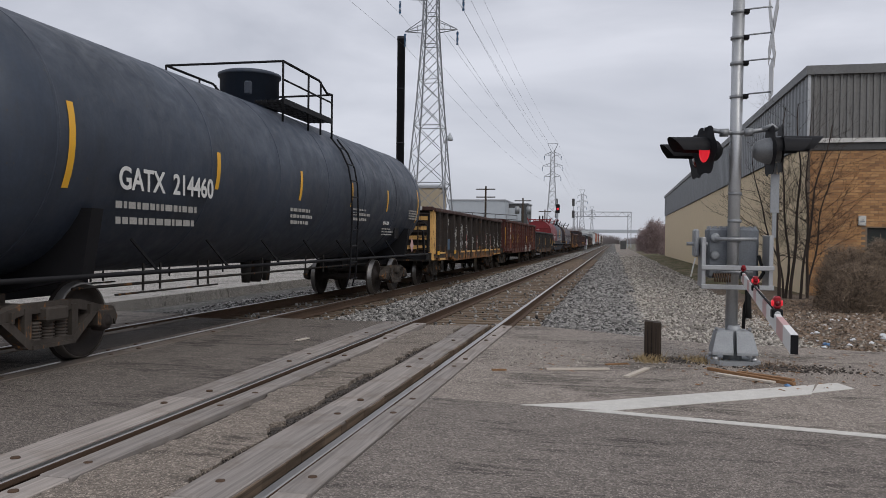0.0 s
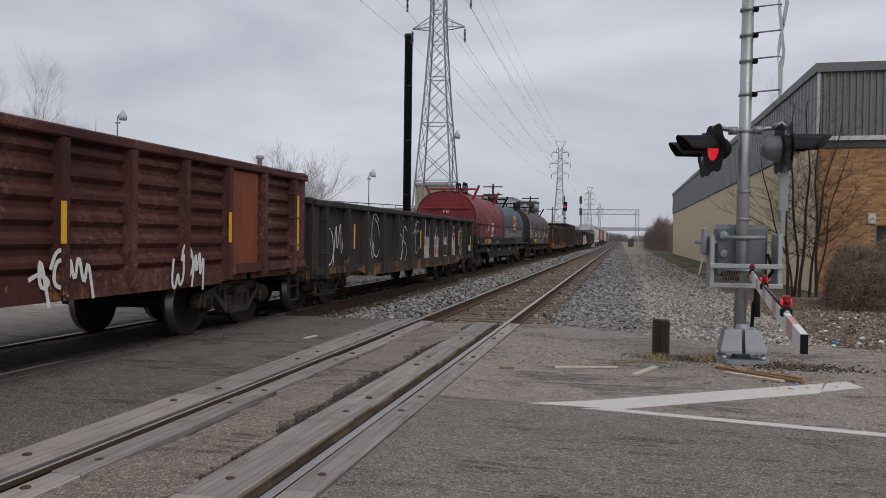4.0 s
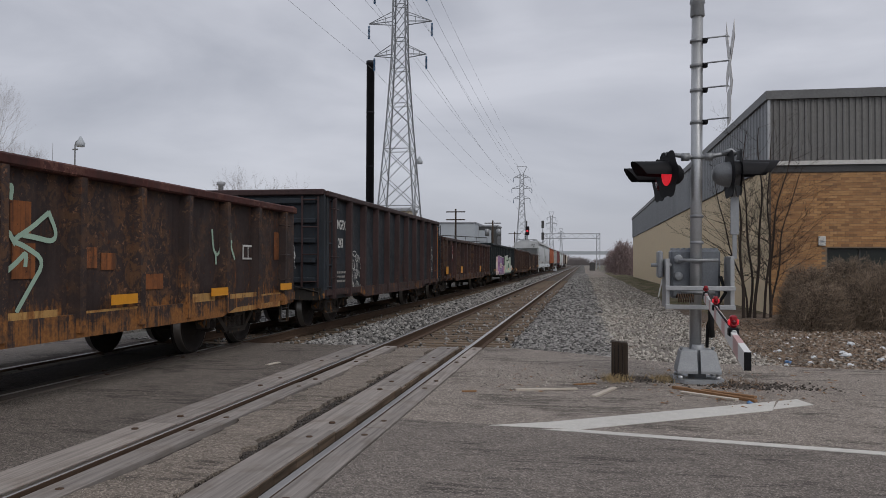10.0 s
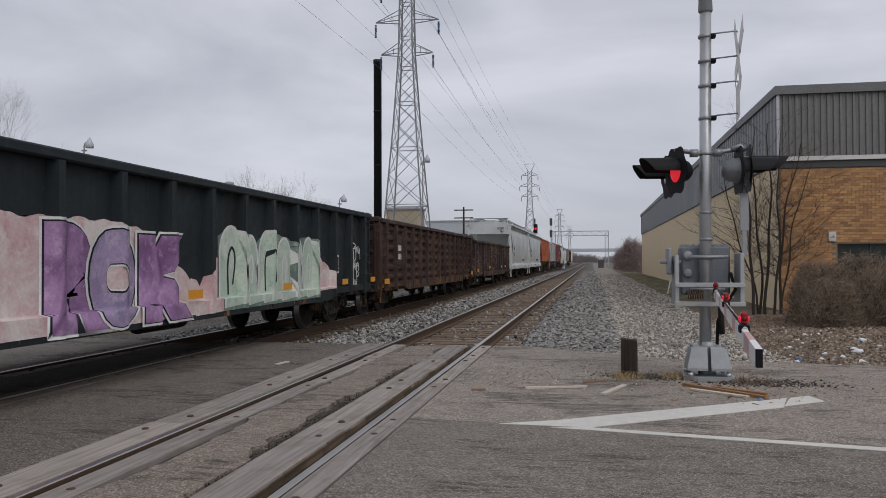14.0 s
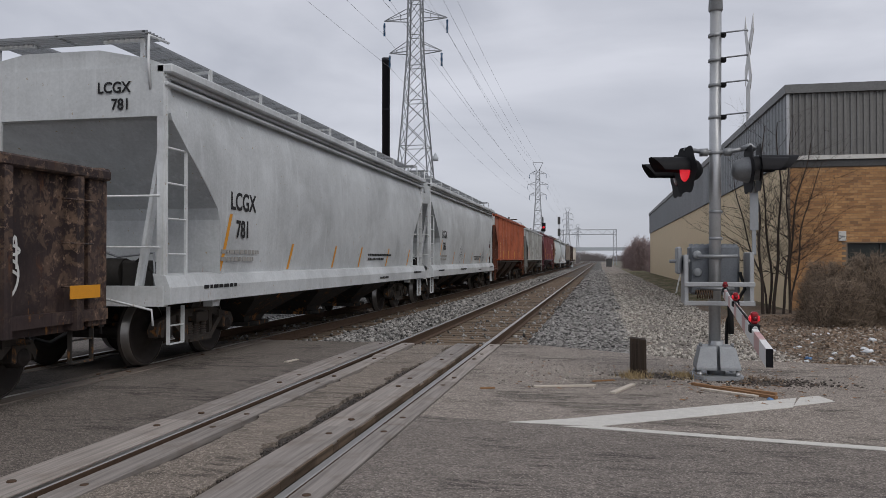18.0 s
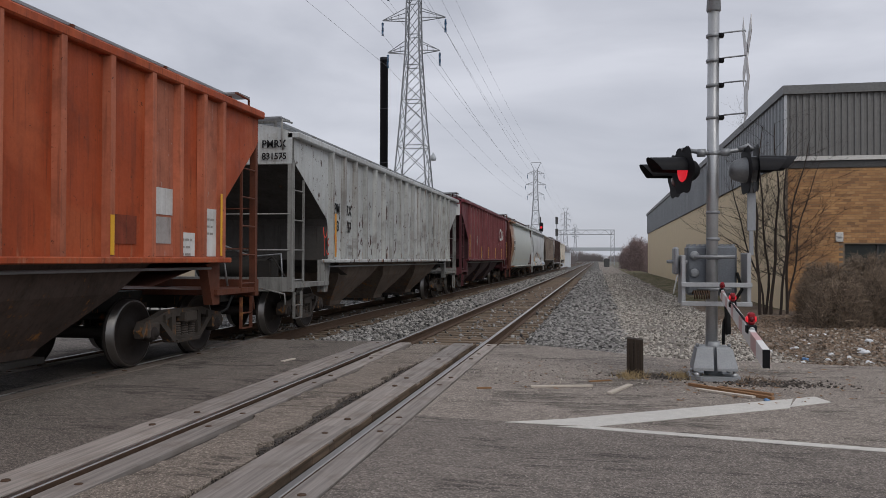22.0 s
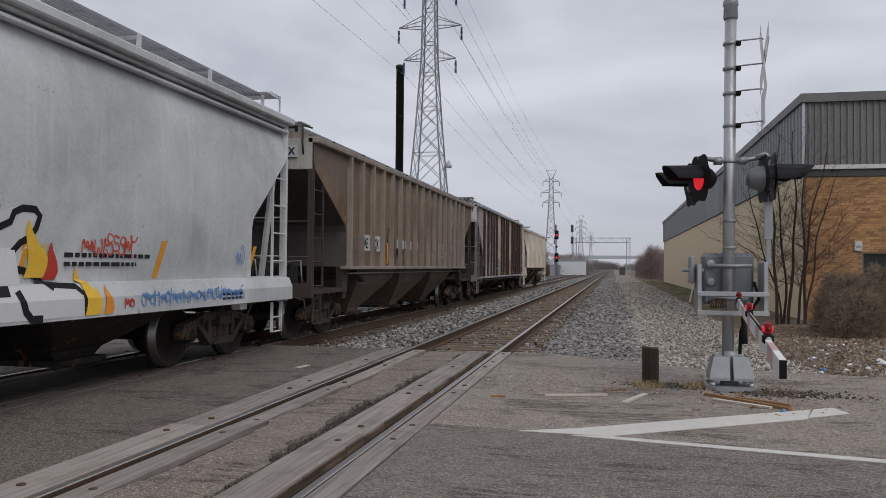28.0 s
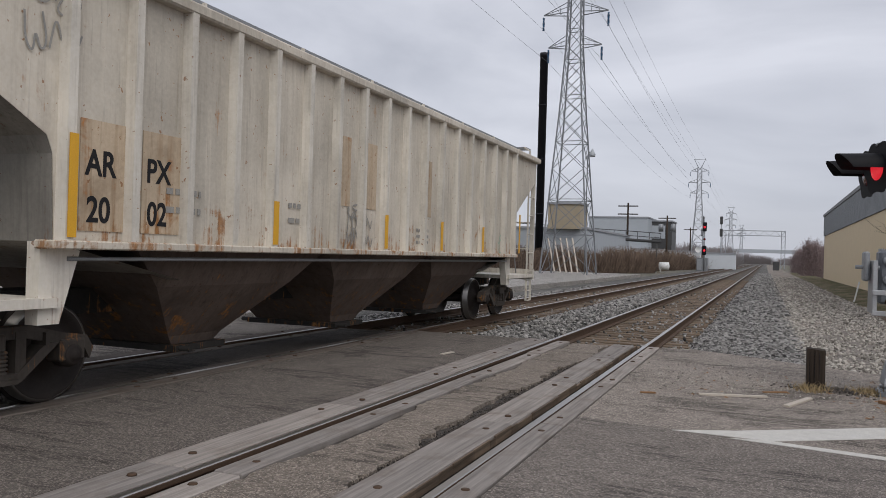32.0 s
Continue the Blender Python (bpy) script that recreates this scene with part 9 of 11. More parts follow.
SCRAWL = {
    "1": (((0.0, 0.0), (0.5, 0.05)), ((0.25, 0.0), (0.35, 1.0), (0.05, 0.7))),
    "8": (((0.8, 0.95), (0.2, 0.8), (0.75, 0.35), (0.4, -0.05), (0.1, 0.2), (0.7, 0.6), (0.8, 0.95)),),
    "7": (((0.05, 0.85), (0.85, 1.0), (0.45, 0.0)), ((0.25, 0.5), (0.75, 0.55))),
    ">": (((0.1, 0.6), (0.6, 0.4), (0.1, 0.1)), ((0.0, 0.4), (0.6, 0.4))),
    "D": (((0.2, 0.0), (0.25, 1.0)), ((0.0, 0.95), (0.8, 0.85), (0.9, 0.3), (0.15, 0.0))),
    "B": (((0.15, 0.0), (0.2, 1.0), (0.85, 0.85), (0.25, 0.5), (0.9, 0.3), (0.1, 0.0)),),
    "C": (((0.85, 0.85), (0.5, 1.05), (0.1, 0.5), (0.4, -0.05), (0.9, 0.1)),),
    "-": (((0.1, 0.45), (0.7, 0.48)),),
    "H": (((0.1, 0.0), (0.2, 1.05)), ((0.15, 0.45), (0.6, 0.6), (0.7, 0.0))),
    "O": (((0.5, 0.7), (0.1, 0.35), (0.45, 0.0), (0.8, 0.35), (0.5, 0.72)),),
    "S": (((0.9, 0.95), (0.3, 0.75), (0.75, 0.35), (0.1, -0.1)),),
    "T": (((0.4, -0.1), (0.6, 1.1)), ((0.1, 0.6), (1.0, 0.75))),
    "E": (((0.8, 1.0), (0.2, 0.85), (0.15, 0.1), (0.85, 0.0)), ((0.15, 0.5), (0.7, 0.55))),
    "A": (((0.0, -0.1), (0.5, 1.1), (0.75, 0.0)), ((0.1, 0.4), (0.85, 0.45))),
}


def scrawl(car, body, x, y0, y1, z0, z1, width, material):
    """A word sprayed by a quick arm, letter by letter, leaning a little."""
    step = (y1 - y0) / len(body)
    for k, ch in enumerate(body):
        if ch in SCRAWL:
            b = bmesh.new()
            jog = 0.05 * ((k * 7) % 3 - 1)
            for st in SCRAWL[ch]:
                ribbon(b, x, smoothed([(y0 + step * (k + 0.88 * p + 0.10 * q), z0 + (z1 - z0) * (q + jog)) for p, q in st]), width)
            part("graffiti", b, material, car)


scrawl(g, "187>DBC-", 1.247, 0.54, 2.42, 1.50, 1.84, 0.034, TAG)
scrawl(g, "HOST", 1.247, 2.45, 3.10, 1.53, 1.80, 0.028, TAG)
scrawl(g, "HOST", 1.247, 4.37, 5.0, 1.54, 1.82, 0.028, TAG)
scrawl(g, "HOST-", 1.247, 5.2, 6.02, 1.56, 1.82, 0.028, TAG)
scrawl(g, "DEAD", 1.247, 6.04, 7.0, 1.56, 1.88, 0.030, TAG)
b = bmesh.new()
for st in (((2.95, 1.62), (3.4, 1.64), (3.92, 1.67)), ((3.72, 1.78), (3.92, 1.67), (3.70, 1.55))):
    ribbon(b, 1.249, st, 0.032)
part("graffiti", b, TAG, g)
graffiti(g, 61, 1.268, [(-0.2, 1.24, 1.5, 0.16), (1.55, 1.24, 0.4, 0.16), (2.1, 1.24, 0.9, 0.16)], M_UNDER, 0.010, 2)
placard(g, 1.267, 5.31, 1.23, 0.38, 0.20, M_LETTER, "lube_plate")
placard(g, 1.271, 5.34, 1.25, 0.14, 0.16, m4, "lube_plate_field")
placard(g, 1.271, 5.52, 1.25, 0.14, 0.16, m4, "lube_plate_field")
bars(g, 1.268, 6.3, 1.38, [0.5, 0.4], M_YELLOW, 0.02, 0.03)
graffiti(g, 15, 1.246, [(-6.9, 1.5, 1.0, 0.45), (-5.4, 1.6, 0.8, 0.3), (-4.6, 2.0, 0.7, 0.35), (-2.2, 1.6, 0.8, 0.4), (-1.2, 1.7, 0.6, 0.3)], m20x, 0.010, 3)
placard(g, 1.246, -4.55, 1.75, 0.25, 0.26, M_PALEBLD, "worn_patch")
bars(g, 1.268, -2.3, 1.30, [0.8, 0.6], M_YELLOW, 0.03, 0.03)
bars(g, 1.268, -7.2, 1.30, [0.5, 0.4], M_YELLOW, 0.03, 0.03)
tape(g, [(-5.2, 0.88), (-2.0, 0.88), (1.4, 0.88), (4.6, 0.88)], 1.365, M_ORANGE, 0.40, 0.10)

# coil car with a black hood that has yellow end bands
m5 = weathered("rust_brown_coil_frame", (0.048, 0.028, 0.021), (0.03, 0.025, 0.02), (0.12, 0.055, 0.03), 0.45, 0.4, 0.65)
m5h = weathered("black_brown_hood_paint", (0.062, 0.048, 0.055), (0.045, 0.04, 0.045), (0.11, 0.06, 0.045), 0.4, 0.25, 0.5)
m5y = weathered("ochre_band_paint", (0.55, 0.33, 0.10), (0.15, 0.10, 0.05), (0.2, 0.1, 0.04), 0.3, 0.2, 0.55)
g = coil_car(13.0, 1.12, "rusty coil car with a black, yellow-banded hood and tags", m5, m5, 0.42, 1.475, 0.36)
h = couple(g, 90.95, 103.86)
hood(g, -h + 0.25, h - 0.35, m5h, m5h, 1.48, 3.32, (m5y, 0.30), (0.24, 0.80), 0.40, dark=True, half=1.46)
side_text(g, "CSXT", 0.29, 1.482, -4.15, 1.22, M_YELLOW, 0.95)
side_text(g, "495156", 0.28, 1.482, -3.2, 1.22, M_YELLOW, 0.90)
bars(g, 1.482, -2.15, 1.36, [0.6, 0.6], M_YELLOW, 0.04, 0.08)
tape(g, [(-3.28, 1.16), (-0.5, 1.16), (1.6, 1.16), (4.6, 1.16), (6.2, 1.16)], 1.48, M_YELLOW, 0.08, 0.30)
graffiti(g, 16, 1.468, [(-4.9, 1.55, 0.9, 0.42), (-3.6, 1.58, 0.9, 0.24), (-2.7, 1.58, 0.7, 0.22), (-1.3, 1.55, 0.8, 0.42), (-0.4, 1.58, 0.6, 0.25), (2.4, 1.55, 1.4, 0.3), (4.4, 1.55, 1.4, 0.25), (-6.0, 1.5, 0.9, 0.65)], TAG, 0.016, 5)
graffiti(g, 17, 1.482, [(-1.3, 1.18, 1.4, 0.26), (0.5, 1.18, 1.4, 0.26), (2.0, 1.2, 0.5, 0.2)], TAGB, 0.018, 5)
graffiti(g, 41, 1.462, [(-4.8, 2.14, 1.0, 0.22), (-3.4, 2.14, 0.8, 0.22), (-0.8, 2.14, 1.4, 0.2), (2.6, 2.12, 1.8, 0.2)], m20x, 0.008, 4)

# rusty gondola with yellow remains
m6 = weathered("rust_black_gondola_paint", (0.046, 0.033, 0.031), (0.025, 0.02, 0.02), (0.12, 0.050, 0.024), 0.55, 0.42, 0.6, bloom=1.1, sill=0.65, flake=(0.115, 0.062, 0.036), bleed=((0.10, 0.04, 0.018), (0.45, 0.20, 0.06)))
m6y = weathered("old_yellow_brown_paint", (0.42, 0.25, 0.09), (0.06, 0.04, 0.03), (0.10, 0.045, 0.025), 0.5, 0.55, 0.65, bloom=1.0, sill=0.6, flake=(0.22, 0.10, 0.04))
m6o = weathered("orange_brown_scraped_paint", (0.26, 0.095, 0.035), (0.06, 0.035, 0.03), (0.07, 0.035, 0.025), 0.6, 0.6, 0.65, flake=(0.12, 0.055, 0.03))
g = gondola(15.6, 0.64, 2.48, 13, m6, "rust-black gondola car with scraped yellow sill and white patches", None, m2, 0)
h = couple(g, 106.57, 122.2)
for k in range(12):
    placard(g, 1.53, -h + 0.65 + 1.208 * k, 0.66, 0.75 + 0.35 * ((k * 5) % 3) / 2, 0.20 + 0.14 * ((k * 7) % 4) / 3, m6y, "sill_patch")
placard(g, 1.505, -h + 0.02, 0.8, 0.27, 1.4, m6y, "post_patch")
side_text(g, "CSXT", 0.28, 1.448, -h + 2.0, 1.88, M_LETTER, 0.95)
side_text(g, "709", 0.28, 1.448, -h + 2.05, 1.50, M_LETTER, 1.0)
side_text(g, "499", 0.28, 1.448, -h + 3.17, 1.50, M_LETTER, 1.0)
b = bmesh.new()
box(b, -0.3, 1.25, -h - 0.112, -h - 0.104, 2.30, 2.50)
part("number_board", b, M_BLACK, g)
side_text(g, "CSXT 709499", 0.20, 0.22, -h - 0.118, 2.33, M_LETTER, 0.95, face="end")
placard(g, 1.447, -h + 4.35, 0.75, 0.7, 1.5, weathered("whitewash_patch", (0.5, 0.5, 0.48), (0.1, 0.08, 0.07), (0.2, 0.12, 0.08), 0.5, 0.3), "whitewash_patch")
graffiti(g, 18, 1.452, [(-h + 0.72 + 1.208 * 4, 1.2, 0.7, 0.7), (-h + 0.9 + 1.208 * 12, 1.4, 0.4, 0.42)], TAG, 0.010, 3)
for y, z, w, hh in ((0.22, 1.72, 0.30, 0.34), (0.25, 1.28, 0.34, 0.36), (1.34, 1.38, 0.30, 0.24), (1.72, 1.36, 0.28, 0.2), (6.95, 1.5, 0.4, 0.5), (-1.4, 1.5, 0.4, 0.5), (2.6, 1.1, 0.5, 0.2)):
    placard(g, 1.446, y, z, w, hh, m6o, "scraped_patch")
for pts in (((0.02, 2.0), (0.14, 2.16), (0.25, 2.22), (0.22, 2.06)), ((0.79, 1.97), (0.50, 1.78), (0.24, 1.66), (0.46, 1.60), (0.74, 1.46), (0.52, 1.2), (0.32, 0.95)), ((0.40, 1.72), (0.60, 1.70), (0.86, 1.66), (0.92, 1.76), (0.78, 1.98)), ((0.12, 1.32), (0.34, 1.46), (0.46, 1.56), (0.44, 1.40)), ((0.05, 1.5), (0.16, 1.80), (0.30, 1.62))):
    b = bmesh.new()
    ribbon(b, 1.454, smoothed(list(pts)), 0.055)
    part("graffiti", b, TAGG, g, "pale green dripping tag")
for pts in (((4.50, 1.95), (4.55, 1.6), (4.75, 1.55), (4.85, 1.95)), ((4.78, 1.6), (4.9, 1.95), (5.08, 1.55)), ((4.62, 1.62), (4.64, 1.42)), ((5.12, 1.98), (5.15, 1.7), (5.3, 1.5)), ((4.95, 1.74), (5.2, 1.78))):
    b = bmesh.new()
    ribbon(b, 1.454, smoothed(list(pts)), 0.05)
    part("graffiti", b, TAGG, g)
placard(g, 1.45, 5.60, 1.50, 0.42, 0.24, M_LETTER, "lube_plate")
placard(g, 1.456, 5.82, 1.53, 0.16, 0.18, m6, "lube_plate_field")
placard(g, 1.456, 5.63, 1.53, 0.15, 0.18, m6, "lube_plate_field")
graffiti(g, 40, 1.452, [(-h + 2.0, 1.0, 0.8, 0.42), (-h + 3.15, 1.0, 0.5, 0.4)], TAG, 0.02, 3)
tape(g, [(-h + 0.5, 0.95), (2.0, 0.95), (h - 3.3, 0.95), (h - 0.6, 0.95)], 1.58, M_ORANGE, 0.55, 0.12)
for sgn in (1,):
    for k in range(4):
        b = bmesh.new()
        box(b, 0.35, 1.30, -h - 0.085, -h - 0.08, 1.05 + 0.32 * k, 1.16 + 0.32 * k)
        part("end_patch", b, m6y, g)

# tall dark gondola with deep posts
m7o = weathered("orange_worn_patch", (0.50, 0.17, 0.03), rusty=0.3)
m7r = weathered("maroon_black_post_paint", (0.052, 0.032, 0.032), (0.03, 0.025, 0.024), (0.10, 0.05, 0.035), 0.5, 0.3, 0.55)
m7 = weathered("blue_black_gondola_paint", (0.031, 0.037, 0.045), (0.04, 0.035, 0.03), (0.07, 0.04, 0.03), 0.35, 0.15, 0.55)
g = gondola(13.4, 0.62, 2.98, 11, m7, "tall blue-black gondola car with deep brown side posts", m7r, m7r)
h = couple(g, 124.04, 137.46)
side_text(g, "MGPX", 0.30, 1.448, -h + 1.02, 2.22, M_LETTER, 0.78)
side_text(g, "243", 0.30, 1.448, -h + 1.10, 1.80, M_LETTER, 0.85)
bars(g, 1.446, -h + 1.05, 1.2, [0.7, 0.6, 0.7], M_FADED)
tape(g, [(-h + 3.3 + 1.23 * k, 0.98) for k in (0, 2, 4)], 1.446, M_ORANGE, 0.3, 0.14)
graffiti(g, 19, 1.45, [(-h + 2.0, 0.75, 0.8, 0.9), (h - 1.65, 1.0, 0.75, 1.2)], TAG, 0.012, 4)
graffiti(g, 20, 1.45, [(0.6, 1.0, 0.7, 0.7)], m2, 0.015, 2)
ladder(g, 1.50, -h + 0.1, 0.8, 2.9, 0.4, "y", m7)
placard(g, 1.505, h - 0.26, 0.85, 0.2, 1.95, m7o, "post_patch")
ladder(g, 1.52, h + 0.05, 0.8, 2.9, 0.34, "y", m7)

# brown gondola
m8 = weathered("brown_gondola_paint", (0.047, 0.028, 0.028), (0.018, 0.014, 0.014), (0.085, 0.038, 0.022), 0.65, 0.40, 0.5, bloom=0.25, patch=(0.070, 0.038, 0.034), flake=(0.085, 0.05, 0.035))
g = gondola(15.6, 0.70, 2.46, 14, m8, "rusty brown gondola car with white car number", None, None, 0)
h = couple(g, 138.69, 154.29)
placard(g, 1.447, -h + 1.90, 1.52, 0.78, 0.76, weathered("maroon_number_panel", (0.15, 0.03, 0.035), rusty=0.1), "number_panel")
side_text(g, "AEX", 0.29, 1.455, -h + 2.05, 1.96, M_LETTER, 0.85)
side_text(g, "26533", 0.27, 1.455, -h + 1.96, 1.62, M_LETTER, 0.85)
side_text(g, "AEX 26533", 0.17, 0.62, -h - 0.115, 2.40, M_LETTER, 0.9, face="end")
tape(g, [(-h + 0.45, 1.0), (-h + 4.3, 1.0), (3.0, 1.0)], 1.585, M_ORANGE, 0.5, 0.3)
bars(g, 1.447, -h + 1.75, 1.0, [0.6, 0.6, 0.5], M_LETTER, 0.05, 0.06)
bars(g, 1.447, -h + 2.9, 1.72, [0.5, 0.5], M_LETTER, 0.09, 0.06)

# dark green gondola with one long pastel piece
m9d = weathered("dark_green_gondola_paint", (0.018, 0.025, 0.029), (0.04, 0.035, 0.03), (0.08, 0.05, 0.03), 0.35, 0.12, 0.55)
g = gondola(15.7, 0.66, 2.62, 14, m9d, "dark green gondola car with pink and pale green graffiti", None, None)
h = couple(g, 155.45, 171.16)
side_text(g, "33952", 0.20, 0.5, -h - 0.115, 2.1, M_LETTER, 0.85, face="end")
placard(g, 1.448, -h + 1.9, 1.85, 0.6, 0.48, M_LETTER, "number_plate")
side_text(g, "ITLX", 0.26, 1.456, -h + 1.93, 1.98, M_LETTERD, 0.85)
side_text(g, "33952", 0.26, 1.456, -h + 1.88, 1.38, M_LETTER, 0.7)
tape(g, [(-h + 0.6 + 1.125 * k + 0.5, 0.95) for k in (0, 5, 8, 11, 13)], 1.585, M_ORANGE, 0.4, 0.12)
graffiti(g, 21, 1.452, [(h - 1.6, 0.9, 0.8, 0.9)], TAG, 0.02, 5)
face9 = on_gondola(15.7, 14, 0.66)


def spray(name, a, c, d):
    """Sprayed fill that fades between three tones, with thin overspray."""
    m = bpy.data.materials.new(name)
    nt, bsdf = nodes_of(m)
    v = coords(nt)
    n1, n2 = noise_node(nt, v, 1.7, 4.0, 0.6, 0.8), noise_node(nt, v, 6.0, 6.0, 0.7)
    col = mix_node(nt, ramp_node(nt, n1, 0.38, 0.60), a, c)
    col = mix_node(nt, ramp_node(nt, n2, 0.52, 0.70, (0, 0, 0, 1), (0.7, 0.7, 0.7, 1)), col, d)
    col = mix_node(nt, 0.25, col, noise_node(nt, v, 30.0, 3.0), "OVERLAY")
    nt.links.new(col, bsdf.inputs["Base Color"])
    bsdf.inputs["Roughness"].default_value = 0.6
    return m


def cloud(y0, y1, z0, tops, seed):
    """Outline of a sprayed background with a lobed top edge."""
    r = random.Random(seed)
    up = []
    n = len(tops) - 1
    for k in range(n * 6 + 1):
        t = k / (n * 6)
        z = float(np.interp(t * n, range(n + 1), tops))
        up.append((y0 + (y1 - y0) * t, z + 0.07 * abs(math.sin(t * n * 3.1)) + r.uniform(-0.012, 0.012)))
    return patchy([(y0, z0)] + up + [(y1, z0 + 0.02)])


P_PINK = spray("pink_cloud_spray", (0.52, 0.33, 0.34), (0.64, 0.57, 0.55), (0.68, 0.66, 0.64))
P_PURPLE = spray("violet_letter_spray", (0.33, 0.19, 0.36), (0.16, 0.07, 0.18), (0.46, 0.34, 0.46))
P_MAUVE = spray("mauve_letter_spray", (0.36, 0.26, 0.42), (0.20, 0.17, 0.28), (0.52, 0.44, 0.52))
P_WHITE = spray("chalky_white_spray", (0.66, 0.66, 0.64), (0.56, 0.57, 0.56), (0.72, 0.72, 0.70))
P_MINT = spray("pale_mint_spray", (0.40, 0.50, 0.42), (0.54, 0.60, 0.52), (0.26, 0.36, 0.30))
painted(g, cloud(-6.1, -1.05, 0.70, (1.2, 1.55, 1.88, 1.90, 1.86, 1.92, 1.86, 1.80, 1.45, 1.2), 1), P_PINK, face9, "graffiti", "pink sprayed cloud behind the letters", 0.002)
painted(g, cloud(-1.05, -0.15, 0.70, (1.2, 1.1, 1.35, 1.5), 2), P_PINK, face9, "graffiti", "pink sprayed cloud behind the letters", 0.002)
painted(g, cloud(4.0, 5.05, 0.86, (1.6, 1.45, 1.2), 3), P_PINK, face9, "graffiti", "pink sprayed cloud behind the letters", 0.002)
painted(g, cloud(-0.2, 4.1, 0.72, (1.85, 1.9, 1.7, 1.85, 1.9, 1.75, 1.9, 1.8), 4), spray("dark_green_spray", (0.10, 0.15, 0.13), (0.20, 0.28, 0.23), (0.40, 0.48, 0.42)), face9, "graffiti", "dark green sprayed cloud behind the letters", 0.002)
for k, (ch, y0, y1, z0, z1, mm) in enumerate((("R", -4.05, -2.98, 0.70, 1.88, P_PURPLE), ("O", -3.32, -2.42, 0.70, 1.84, P_MAUVE), ("K", -2.36, -1.22, 0.70, 1.80, P_PURPLE))):
    q = 0.012 * k
    painted(g, fitted(ch, y0 - 0.07, y1 + 0.07, z0 - 0.04, z1 + 0.05, 0.15), P_WHITE, face9, "graffiti", "white outline of a fat letter", 0.005 + q)
    painted(g, fitted(ch, y0 - 0.03, y1 + 0.03, z0 - 0.01, z1 + 0.02, 0.13), TAGK, face9, "graffiti", "black edge of a fat letter", 0.008 + q)
    painted(g, fitted(ch, y0, y1, z0, z1, 0.115), mm, face9, "graffiti", "fat violet sprayed letter", 0.011 + q)
for k, (y0, y1, z1) in enumerate(((-0.12, 0.62, 1.98), (0.72, 1.22, 1.86), (1.32, 2.0, 1.96), (2.1, 2.72, 1.86), (2.82, 3.3, 1.9), (3.38, 3.95, 1.9))):
    yc, hw = 0.5 * (y0 + y1), 0.5 * (y1 - y0)
    for grow, mm, lift in ((0.05, P_WHITE, 0.005), (0.0, P_MINT, 0.008)):
        pts = [(yc - hw - grow, 0.76), (yc - hw - grow, z1 - 0.4)] + [(yc - (hw + grow) * math.cos(0.314 * a), z1 - 0.4 + (0.4 + grow) * math.sin(0.314 * a)) for a in range(1, 10)] + [(yc + hw + grow, z1 - 0.4), (yc + (hw + grow) * 0.72, 1.34), (yc + hw + grow, 1.0), (yc + hw + grow, 0.8)]
        painted(g, patchy(pts), mm, face9, "graffiti", "white outline of a tall shape" if grow else "tall pale green sprayed shape", lift)
    b = bmesh.new()
    ribbon(b, 0, smoothed([(yc + hw * 0.1, 1.1), (yc + hw * 0.4, z1 - 0.45), (yc, z1 - 0.25), (yc - hw * 0.4, z1 - 0.5), (yc - hw * 0.3, 0.95)]), 0.05)
    painted(g, b, P_WHITE if k % 2 else m9d, face9, "graffiti", "", 0.011)
placard(g, 1.45, h - 2.7, 1.2, 0.42, 0.4, M_LETTER, "lube_plate")
placard(g, 1.456, h - 2.66, 1.24, 0.34, 0.32, m9d, "lube_plate_field")
ladder(g, 1.52, h - 0.5, 0.8, 2.5, 0.38, "y", m9d)

# brown gondola with pressed grooves
m10 = weathered("dark_brown_grooved_paint", (0.050, 0.030, 0.025), (0.020, 0.016, 0.015), (0.095, 0.042, 0.025), 0.6, 0.4, 0.58, bloom=0.3, flake=(0.085, 0.05, 0.036))
g = gondola(16.2, 0.64, 2.58, 15, m10, "dark brown gondola car with pressed side grooves and rusty rim", None, m8, 6)
h = couple(g, 172.13, 188.42)
side_text(g, "92", 0.20, 1.0, -h - 0.115, 2.50, M_LETTER, 0.9, face="end")
placard(g, 1.505, -h + 1.75, 1.35, 0.75, 0.75, m8, "number_panel")
bars(g, 1.515, -h + 1.85, 1.75, [0.5, 0.5], M_LETTER, 0.16, 0.08)
tape(g, [(-h + 0.45, 0.85), (h - 0.6, 0.85)], 1.585, M_ORANGE, 0.5, 0.14)

# nearly black brown gondola with scrap
m11 = weathered("black_brown_gondola_paint", (0.036, 0.026, 0.026), (0.017, 0.014, 0.014), (0.085, 0.042, 0.028), 0.6, 0.40, 0.58, bloom=0.05, patch=(0.052, 0.036, 0.034), flake=(0.150, 0.100, 0.072))
g = gondola(15.7, 0.68, 2.44, 15, m11, "black-brown gondola car heaped with scrap", None, None, 0, heap=7)
h = couple(g, 189.41, 205.14)
side_text(g, "AEX", 0.30, 1.455, -h + 1.98, 1.90, M_LETTER, 0.85)
side_text(g, "26510", 0.28, 1.455, -h + 1.90, 1.52, M_LETTER, 0.8)
side_text(g, "26510", 0.20, 0.35, -h - 0.115, 2.38, M_LETTER, 0.9, face="end")
tape(g, [(-h + 0.45, 0.92), (-h + 4.9, 1.05), (h - 5.2, 1.05), (h - 3.2, 1.05), (h - 0.5, 1.05)], 1.585, M_ORANGE, 0.5, 0.14)
side_text(g, "NEW", 0.11, 1.447, -0.2, 0.96, M_LETTER, 0.9)
bars(g, 1.447, -h + 1.75, 0.95, [0.7, 0.7], M_LETTER, 0.06, 0.08)
